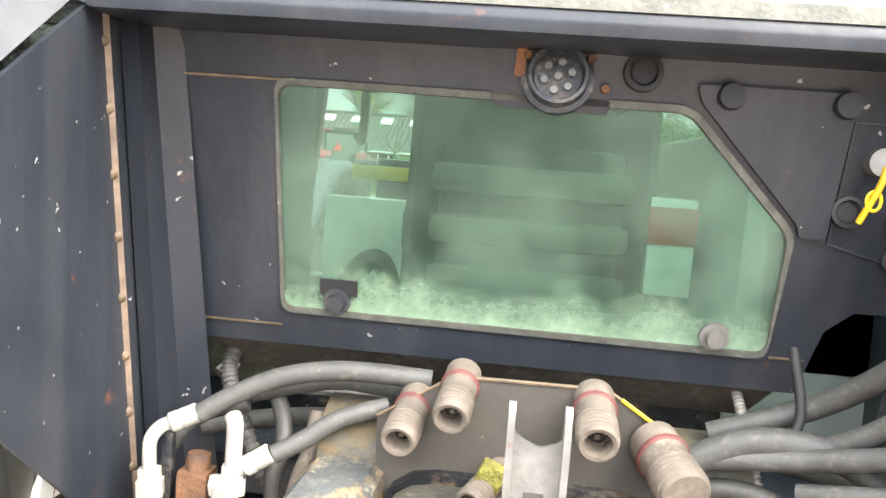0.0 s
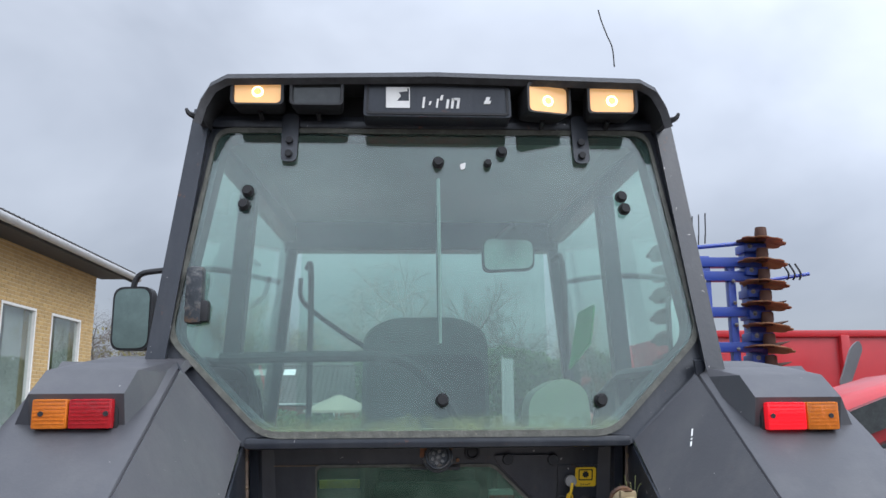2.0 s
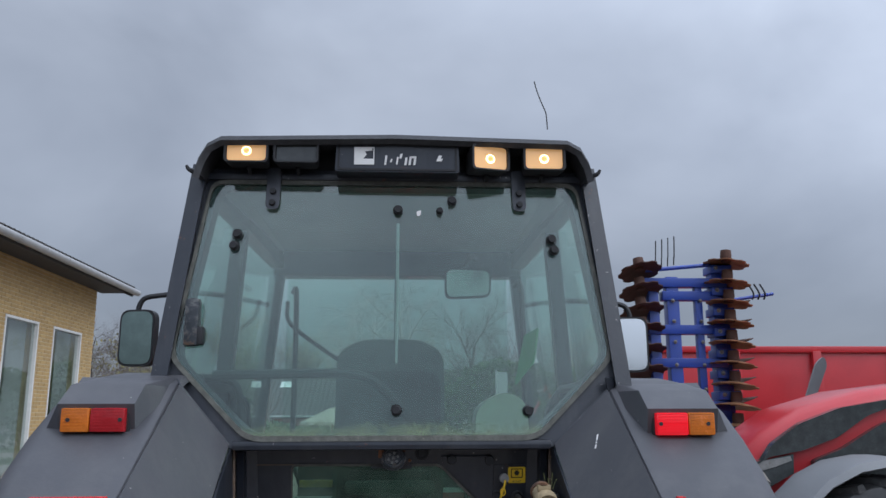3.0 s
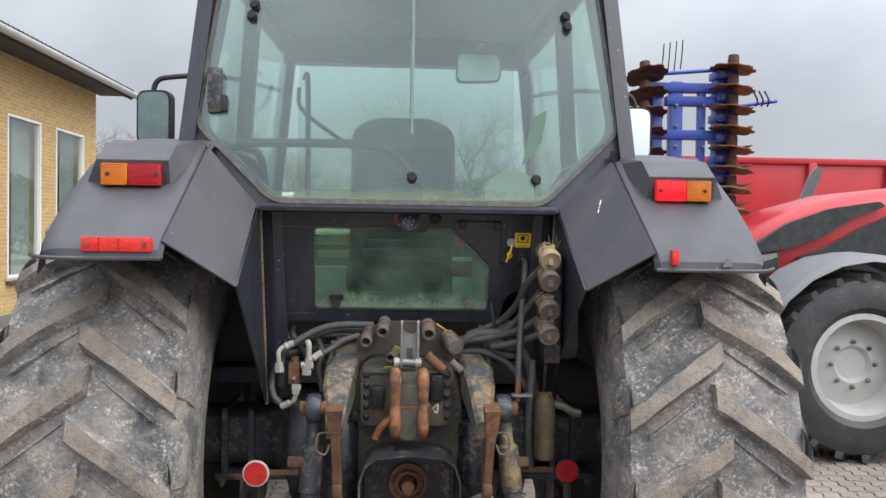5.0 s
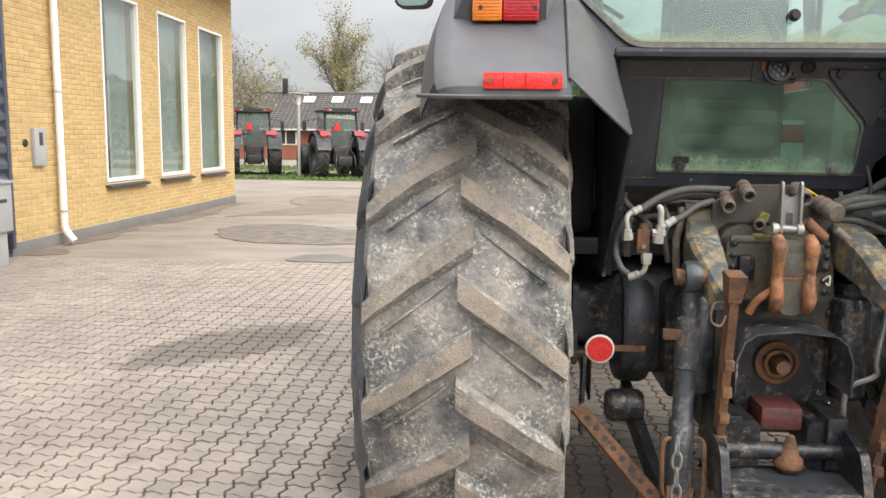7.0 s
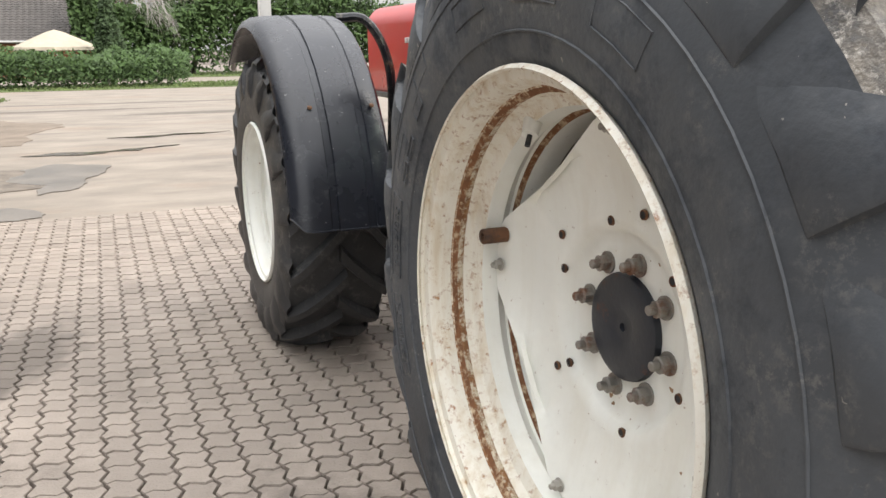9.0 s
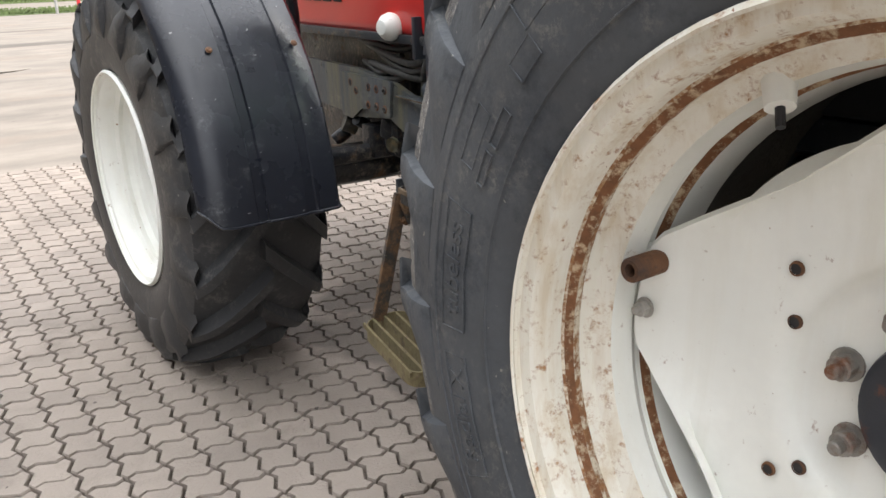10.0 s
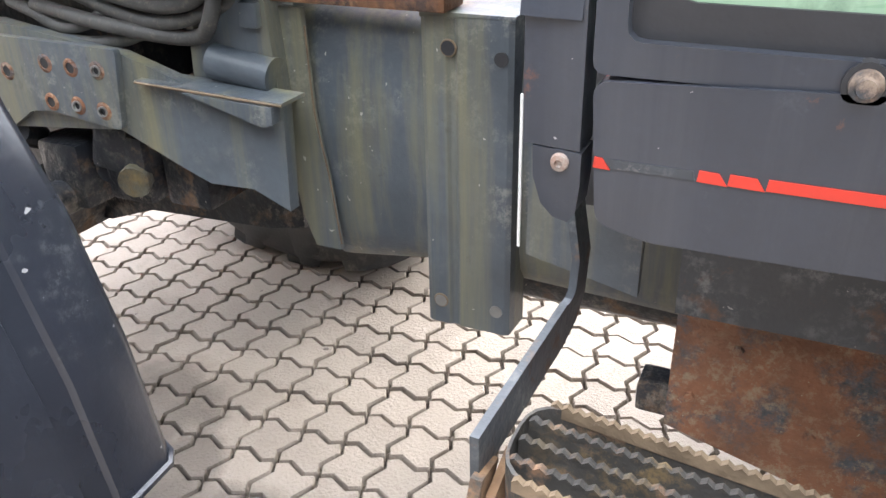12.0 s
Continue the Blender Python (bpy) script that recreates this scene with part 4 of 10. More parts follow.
# raised cover panel, seams, ledge below the big window
for lo, hi in (((-0.466, -0.003, 1.305), (-0.463, 0.001, 1.648)), ((-0.466, -0.003, 1.6465), (-0.053, 0.001, 1.6495)), ((-0.466, -0.003, 1.327), (-0.34, 0.001, 1.3295)), ((-0.055, -0.003, 1.648), (-0.052, 0.001, 1.722)), ((0.30, -0.003, 1.346), (0.343, 0.001, 1.349))):
    part("panel_seam", lean(box(B(), lo, hi), panel_y), M_CHIP, rw)
part("window_ledge", bevel(box(B(), (-0.515, -0.425, 1.698), (0.515, -0.30, 1.730)), 0.014), M_BLACK, tractor, "rounded ledge under the rear window")
cover = part("corner_cover", lean(prism(B(), rounded([(0.157, 1.672), (0.333, 1.672), (0.331, 1.506), (0.300, 1.506), (0.297, 1.520), (0.165, 1.652)], 0.008), "y", -0.010, 0.0), panel_y), M_BLACK, tractor, "black cover panel with worn edges")
for cx_, cz_ in ((0.195, 1.661), (0.321, 1.659)):
    part("cover_button", cyl(B(), (cx_, panel_y(cz_) - 0.010, cz_), (cx_, panel_y(cz_) - 0.02, cz_), 0.016, 0.014, seg=16), M_TRIM, cover)
part("key_panel", lean(ring_prism(B(), [(0.336, 1.643), (0.490, 1.643), (0.490, 1.46), (0.336, 1.50)], [(0.338, 1.641), (0.488, 1.641), (0.488, 1.462), (0.338, 1.502)], "y", -0.004, 0.0), panel_y), M_WORN, rw)
# trailer socket
ya = panel_y(1.668)
sock = part("trailer_socket", lathe(B(), [(0.0, 0.0), (0.042, 0.0), (0.042, 0.012), (0.036, 0.014), (0.034, 0.030), (0.030, 0.030), (0.027, 0.018), (0.0, 0.018)], (0.0, ya, 1.668), (0, -1, 0.15), seg=28), M_WORN, tractor, "round seven-pin trailer socket")
for k in range(6):
    a = k * math.pi / 3 + 0.3
    part("socket_pin", cyl(B(), (0.016 * math.cos(a), ya - 0.014, 1.668 + 0.016 * math.sin(a)), (0.016 * math.cos(a), ya - 0.026, 1.670 + 0.016 * math.sin(a)), 0.0045, seg=8), M_STEEL, sock)
part("socket_pin", cyl(B(), (0, ya - 0.014, 1.668), (0, ya - 0.026, 1.670), 0.0045, seg=8), M_STEEL, sock)
part("socket_plate", lean(prism(B(), rounded([(-0.075, 1.635), (0.062, 1.632), (0.062, 1.705), (-0.075, 1.705)], 0.006), "y", -0.004, 0.0), panel_y), M_BLACK, sock)
part("socket_cap", rbox((-0.014, ya - 0.045, 1.700), (0.014, ya - 0.006, 1.714), 0.004), M_TRIM, sock)
for sx, sz in ((-0.036, 1.692), (0.036, 1.692), (0.055, 1.66)):
    part("socket_screw", bolt_head(B(), (sx, panel_y(sz) - 0.006, sz), (0, -1, 0), 0.006, 0.008), M_RUST, sock)
part("rust_clip", lean(prism(B(), rounded([(-0.050, 1.668), (-0.038, 1.668), (-0.036, 1.708), (-0.048, 1.710)], 0.004), "y", -0.012, -0.003), panel_y), M_ORUST, tractor, "rusty clip beside the socket")
for px_, pz_, pr in ((0.096, 1.682, 0.022), (0.350, 1.541, 0.019), (0.418, 1.537, 0.021), (0.416, 1.487, 0.015)):
    y = panel_y(pz_)
    bm = lathe(B(), [(0.0, 0.004), (pr * 0.6, 0.004), (pr * 0.75, 0.010), (pr, 0.009), (pr * 1.05, 0.0)], (px_, y, pz_), (0, -1, 0), seg=20)
    part("grommet", bm, M_TRIM, tractor, "round black rubber grommet")
stop = part("warning_sticker", lean(prism(B(), rounded([(0.386, 1.636), (0.444, 1.636), (0.444, 1.583), (0.386, 1.583)], 0.006), "y", -0.003, 0.0), panel_y), M_YELLOW, tractor, "yellow sticker that says STOP")
mrot = Matrix.Translation((0.415, panel_y(1.590) - 0.0032, 1.5905)) @ Euler((radians(90 - 16.2), 0, 0)).to_matrix().to_4x4()
words("STOP", 0.013, M_INK, stop, mrot, 0.0006)
part("pictogram", lean(ring_prism(B(), rounded([(0.395, 1.631), (0.435, 1.631), (0.435, 1.600), (0.395, 1.600)], 0.003), rounded([(0.398, 1.628), (0.432, 1.628), (0.432, 1.603), (0.398, 1.603)], 0.003), "y", -0.0042, -0.003), panel_y), M_INK, stop, smooth=0)
bm = B()
prism(bm, [(0.415 + (0.010 if k % 2 else 0.0075) * math.cos(k * math.pi / 8), 1.6165 + (0.010 if k % 2 else 0.0075) * math.sin(k * math.pi / 8)) for k in range(16)], "y", -0.0042, -0.003)
part("pictogram", lean(bm, panel_y), M_INK, stop, smooth=0)
bm = cyl(B(), (0.371, panel_y(1.60), 1.60), (0.371, panel_y(1.60) - 0.02, 1.60), 0.016, seg=16)
part("lock", bm, M_STEEL, tractor, "ignition-style key lock")
part("key_tag", tube(B(), [(0.374, panel_y(1.59) - 0.024, 1.595), (0.370, panel_y(1.57) - 0.03, 1.575), (0.362, panel_y(1.55) - 0.03, 1.550), (0.356, panel_y(1.53) - 0.028, 1.530)], 0.0038, seg=6), M_YELLOW, tractor, "yellow key ribbon hanging from the lock")
part("key_ring", tube(B(), [(0.366 + 0.008 * math.cos(a), panel_y(1.556) - 0.03, 1.556 + 0.011 * math.sin(a)) for a in [k * math.pi / 5 for k in range(11)]], 0.002, seg=5), M_YELLOW, tractor)

# fender inner walls, fenders, tail lamps
# the far fender sits a little lower and further forward than the near one
FSHIFT = {-1: Vector((0, 0, 0)), 1: Vector((0.035, 0.065, -0.018))}
PANEL = {-1: ((-0.672, -0.476, 1.903), (-0.522, -0.418, 1.715), (-0.517, -0.78, 1.466), (-0.690, -0.918, 1.600)),
         1: ((0.707, -0.411, 1.886), (0.522, -0.418, 1.715), (0.540, -0.765, 1.462), (0.725, -0.853, 1.582))}


def slope_y(z):
    """The fender's sloping rear face."""
    return -0.918 + (z - 1.603) * (0.442 / 0.302)


M_STRIP = mat('worn_brown_edge', (0.16, 0.115, 0.085), 0.7, scale=30, vary=0.4, bump=0.2)
for s in (-1, 1):
    wall = part("inner_wall", plate(B(), [(s * 0.522, -0.375, 1.728), (s * (0.517 if s < 0 else 0.538), -0.78, 1.466), (s * 0.508, -0.266, 1.005), (s * 0.508, 0.55, 1.005), (s * 0.522, 0.55, 1.728)], 0.006 * -s), M_BLACK, tractor, "black sheet wall between cab and wheel")
    rows = [[(s * 0.523, -0.379, 1.728), (s * 0.512, -0.374, 1.728)], [(s * 0.509, -0.270, 1.005), (s * 0.498, -0.265, 1.005)]]
    part("rivet_strip", sheet(B(), rows, 0.006), M_STRIP, wall, "riveted edge strip, bare metal along its edge")
    rows = [[(s * 0.512, -0.350, 1.728), (s * 0.487, -0.357, 1.728), (s * 0.483, -0.330, 1.728), (s * 0.45, -0.318, 1.72)], [(s * 0.498, -0.240, 1.005), (s * 0.473, -0.247, 1.005), (s * 0.469, -0.180, 1.005), (s * 0.43, -0.160, 1.01)]]
    part("corner_post", sheet(B(), rows, 0.02), M_BLACK, tractor, "black cab corner post")
    for k in range(8):
        u = 0.077 + k * 0.105
        p = Vector((s * (0.518 - 0.015 * u), -0.374 + 0.108 * u, 1.728 - 0.723 * u))
        part("rivet", lathe(B(), [(0.0, 0.0075), (0.005, 0.006), (0.008, 0.0)], p + Vector((0, -0.006, 0)), (0, -1, -0.3), seg=10), M_CHIP, wall)
    qa, qb, qc, qd = [Vector(p) for p in PANEL[s]]
    rows = [[qa.lerp(qb, u).lerp(qd.lerp(qc, u), v) for u in [k / 8 for k in range(9)]] for v in [k / 8 for k in range(9)]]
    part("inner_panel", sheet(B(), rows, 0.005), M_FENDER, tractor, "grey infill panel with scraped paint", smooth=80)
    part("inner_panel_top", plate(B(), [tuple(qa), tuple(qb), (s * 0.80, -0.34, 1.905), (s * 0.80, -0.30, 1.93), (s * 0.70, -0.42, 1.925)], 0.005 * -s), M_BLACK, tractor)
    prof = [(-0.945, 1.553, 0.686, 0.985), (-0.941, 1.576, 0.686, 0.992), (-0.918, 1.603, 0.686, 1.000), (-0.80, 1.684, 0.682, 1.010), (-0.68, 1.766, 0.678, 1.012), (-0.56, 1.848, 0.675, 1.002), (-0.476, 1.905, 0.672, 0.978), (-0.40, 1.935, 0.668, 0.952), (-0.28, 1.952, 0.66, 0.935),
            (0.30, 1.952, 0.65, 0.92), (0.60, 1.885, 0.65, 0.93), (0.88, 1.62, 0.65, 0.95)]
    rows = []
    for i, (y, z, xi, xs) in enumerate(prof):
        a, b = prof[max(i - 1, 0)], prof[min(i + 1, len(prof) - 1)]
        t_ = Vector((b[0] - a[0], b[1] - a[1])).normalized()
        nx = Vector((t_.y, -t_.x))
        def sec(x, off):
            return (s * x, y + nx.x * off, z + nx.y * off)
        rows.append([sec(xi, 0.02), sec(xi + 0.012, 0.004), sec(xi + 0.03, 0.0), sec(xs - 0.03, 0.0), sec(xs, 0.006), sec(xs + 0.022, 0.02), sec(xs + 0.058, 0.11), sec(xs + 0.062, 0.13)])
    fen = part("rear_fender", sheet(B(), rows, 0.006), M_FENDER, tractor, "grey plastic rear fender", smooth=28)
    part("fender_lip", tube(B(), [(s * 0.686, -0.944, 1.551), (s * 0.86, -0.946, 1.550), (s * 1.00, -0.944, 1.551), (s * 1.065, -0.88, 1.556)], 0.006, seg=6), M_FENDER, fen)
    # lamp housing: a raised wedge on the fender's shoulder
    rows = []
    for x, k in ((0.700, 0.0), (0.738, 1.0), (0.955, 1.0), (0.992, 0.0)):
        full = [(-0.604, 1.899), (-0.690, 1.842), (-0.672, 1.768), (-0.62, 1.80), (-0.40, 1.93)]
        rows.append([(s * x, slope_y(z) + 0.012 + (y - slope_y(z) - 0.012) * k, z) for y, z in full])
    part("lamp_housing", bevel(loft(B(), rows, closed=True), 0.006), M_FENDER, fen, "raised grey lamp housing")
    lens0, lens1, mid = 0.757, 0.938, 0.856
    lamp = part("tail_lamp", rbox((min(s * 0.751, s * 0.944), -0.684, 1.757), (max(s * 0.751, s * 0.944), -0.640, 1.836), 0.006), M_TRIM, fen, "rectangular tail lamp, orange and red")
    for a, b, m_, lab in ((mid, lens1, M_LENSO, "orange indicator lens"), (lens0, mid, M_LENSLIT if s > 0 else M_LENSR, "red tail lens")):
        bm = box(B(), (min(s * a, s * b) + 0.001, -0.708, 1.763), (max(s * a, s * b) - 0.001, -0.682, 1.830))
        part("lens", bevel(bm, 0.006), m_, lamp, lab)
        for k in range(7):
            z = 1.774 + k * 0.0085
            part("lens_rib", box(B(), (min(s * a, s * b) + 0.006, -0.7096, z), (max(s * a, s * b) - 0.006, -0.707, z + 0.003)), m_, lamp)
    for sx in (0.770, 0.915):
        part("lens_screw", cyl(B(), (s * sx, -0.708, 1.797), (s * sx, -0.712, 1.797), 0.006, seg=10), M_TRIM, lamp)
for ob in [fen] + list(fen.children_recursive):
    if ob.type == "MESH":
        for v in ob.data.vertices:
            v.co += FSHIFT[1]
refl = part("reflector_bar", bevel(box(B(), (-0.900, -0.952, 1.569), (-0.710, -0.930, 1.609)), 0.004), M_REFL, tractor, "long red reflector bar")
for x in (-0.885, -0.728):
    part("reflector_screw", cyl(B(), (x, -0.952, 1.589), (x, -0.956, 1.589), 0.007, seg=10), M_RUST, refl)
for x in (-0.853, -0.80):
    part("reflector_rib", box(B(), (x, -0.9535, 1.571), (x + 0.003, -0.951, 1.607)), M_LENSR, refl)
part("small_reflector", rbox((0.762, -0.892, 1.548), (0.784, -0.866, 1.592), 0.004), M_REFL, tractor, "small red reflector")
part("fender_tab", plate(B(), [(0.915, -0.884, 1.545), (0.945, -0.884, 1.545), (0.94, -0.884, 1.565), (0.925, -0.884, 1.57)], 0.003), M_STEEL, tractor)
for da, db in ((0.0, 0.30), (0.36, 0.48), (0.55, 1.0)):
    # a scrape broken into three slivers
    pa, pb = Vector((0.615, -0.592, 1.706)), Vector((0.629, -0.572, 1.749))
    q0, q1 = pa.lerp(pb, da), pa.lerp(pb, db)
    part("paint_chip", plate(B(), [q0 - Vector((0.0015, 0, 0)), q0 + Vector((0.003, 0.001, 0.002)), q1 + Vector((0.002, 0, 0)), q1 - Vector((0.002, 0, 0.002))], -0.002), M_WHITE, tractor, "scraped white paint mark")


# ---- wheels ----
def tyre_bm(R, lug_h, half, bulge, bead, inner):
    """Tyre about the x axis at the origin: lathed carcass (slot 0 sidewall, slot 1 tread)."""
    bm = B()
    base = R - lug_h
    span = base - bead

    def flank(b):
        return [(b - 0.055, bead - 0.004), (b - 0.028, bead + 0.006), (b - 0.018, bead + 0.022), (b - 0.008, bead + span * 0.16), (b, bead + span * 0.34), (b - 0.002, bead + span * 0.48), (b * 0.6 + half * 0.4, bead + span * 0.68), (half * 1.06, bead + span * 0.83),
                (half * 1.0, base - 0.030), (half * 0.78, base - 0.018), (half * 0.45, base - 0.003), (0.0, base)]
    prof = [(r, x) for x, r in flank(inner)] + [(r, -x) for x, r in flank(bulge)[-2::-1]]
    lathe(bm, prof, (0, 0, 0), (1, 0, 0), seg=72)
    for f in bm.faces:
        c = f.calc_center_median()
        if math.hypot(c.y, c.z) > base - 0.05 or c.x > half * 0.9:
            f.material_index = 1

    return bm


def side_x(r, base, half, bulge, bead):
    """How far out the sidewall stands at a radius."""
    span = base - bead
    pts = [(bead + span * 0.16, bulge - 0.008), (bead + span * 0.34, bulge), (bead + span * 0.48, bulge - 0.002), (bead + span * 0.68, bulge * 0.6 + half * 0.4), (bead + span * 0.83, half * 1.06), (base - 0.030, half * 1.0), (base, half * 0.7)]
    for (ra, xa), (rb_, xb) in zip(pts, pts[1:]):
        if ra <= r <= rb_:
            return xa + (xb - xa) * (r - ra) / (rb_ - ra)
    return bulge


def lug_bm(R, lug_h, half, bulge, bead, th0, side, arc, lug_w, pitch):
    """One chevron bar from the tread's middle over the shoulder and down the sidewall."""
    base = R - lug_h
    rows = []
    for i in range(8):
        u = i / 7
        x = half * (-0.07 + 1.09 * u)
        fall = max(0.0, u - 0.55) / 0.45
        rb_, rt = base - 0.004 - 0.05 * fall ** 2, R - 0.010 * u - 0.030 * fall ** 2
        th = th0 - arc * (u ** 0.92) + 0.012 * math.sin(u * math.pi)
        w = lug_w * (1.18 - 0.20 * u)
        sec = []
        for dt, r in ((-0.70, rb_ - 0.015), (-0.52, rt - 0.012), (-0.43, rt - 0.001), (0.43, rt), (0.52, rt - 0.010), (0.66, rb_ - 0.015)):
            # uneven wear along the bar
            worn = noise.noise(Vector((x * 21, th * 9 + th0, dt * 3))) * 0.0045
            a = th + (dt * w + worn) / R
            sec.append((side * x, -(r + worn * 0.6) * math.cos(a), (r + worn * 0.6) * math.sin(a)))
        rows.append(sec)
    # the bar runs out down the sidewall: a sharp edge on one side, a long slope on the other
    lo = th0 - arc - 0.5 * lug_w / R + 0.21 * pitch
    for r, proud, back, wide in ((R - 0.050, 0.012, 0.00, 0.30), (R - 0.075, 0.018, 0.005, 0.37), (R - 0.105, 0.021, 0.015, 0.50), (R - 0.140, 0.020, 0.03, 0.66), (R - 0.180, 0.014, 0.05, 0.85), (R - 0.208, 0.002, 0.06, 1.0)):
        sx = side_x(min(r, base - 0.032), base, half, bulge, bead)
        a_lo, a_hi = lo - back * pitch, lo + wide * pitch
        if side > 0:
            proud *= 0.45
        sec = []
        for a, px_ in ((a_lo - 0.008, sx - 0.012), (a_lo + 0.002, sx + proud * 0.8), (a_lo + 0.010, sx + proud), (a_lo + 0.40 * (a_hi - a_lo), sx + proud * 0.9), (a_lo + 0.62 * (a_hi - a_lo), sx + proud * 0.6), (a_hi, sx - 0.006)):
            sec.append((side * px_, -r * math.cos(a), r * math.sin(a)))
        rows.append(sec)
    bm = loft(B(), rows, closed=True)
    bmesh.ops.recalc_face_normals(bm, faces=bm.faces)
    for f in bm.faces:
        c = f.calc_center_median()
        out = Vector((0, c.y, c.z)).normalized()
        f.material_index = 1 if c.x < -half * 0.972 else 0 if f.normal.dot(out) > 0.72 and c.x < half * 0.972 else 2
    return bm


def put_down(bm, centre, turn=0.0, mirror=False):
    """Moves a wheel part from the origin to its hub and flattens what would sink into the ground."""
    if mirror:
        bmesh.ops.scale(bm, vec=(-1, 1, 1), verts=bm.verts)
    bmesh.ops.transform(bm, matrix=Matrix.Translation(centre) @ Euler((0, 0, radians(turn))).to_matrix().to_4x4(), verts=bm.verts)
    for v in bm.verts:
        if v.co.z < 0.004:
            v.co.z = 0.004
    return bm


def arc_words(text, size, r, x, centre_angle, parent, centre, material, depth=0.003):
    """Raised lettering bent round a sidewall (outer face at x, towards -x)."""
    cu = bpy.data.curves.new("lettering", "FONT")
    cu.body, cu.size, cu.extrude, cu.align_x, cu.align_y = text, size, depth, "CENTER", "CENTER"
    tmp = bpy.data.objects.new("lettering", cu)
    scene.collection.objects.link(tmp)
    me = bpy.data.meshes.new_from_object(tmp.evaluated_get(bpy.context.evaluated_depsgraph_get()))
    bpy.data.objects.remove(tmp)
    bm = B()
    bm.from_mesh(me)
    bpy.data.meshes.remove(me)
    for v in bm.verts:
        a = centre_angle + v.co.x / r
        rr = r + v.co.y
        v.co = Vector((x - v.co.z, rr * math.cos(a), rr * math.sin(a))) + Vector(centre)
    return part("lettering", bm, material, parent, "raised rubber lettering", smooth=0)


# dark brown-grey, rough and speckled, for the barrel behind the wheel disc
M_RIMIN = mat("dark_inner_rim", (0.075, 0.066, 0.055), 0.9, scale=7, vary=0.4, fine=50, bump=0.5, specks=0.2, speck_scale=30, speck_col=(0.22, 0.19, 0.15))
DISC_LOBES = (9, 100, 190, 280)
M_RIME = mat("cream_rim_edge", (0.76, 0.73, 0.64), 0.42, scale=4, vary=0.08, fine=40, bump=0.06, rust=0.24, rust_scale=40, rust_col=(0.24, 0.105, 0.04), streak=0.55, streak_col=(0.52, 0.40, 0.24), streak_scale=30, specks=0.30, speck_scale=44, speck_col=(0.26, 0.12, 0.05), chalk=0.25, chalk_col=(0.44, 0.28, 0.14), chalk_scale=70)


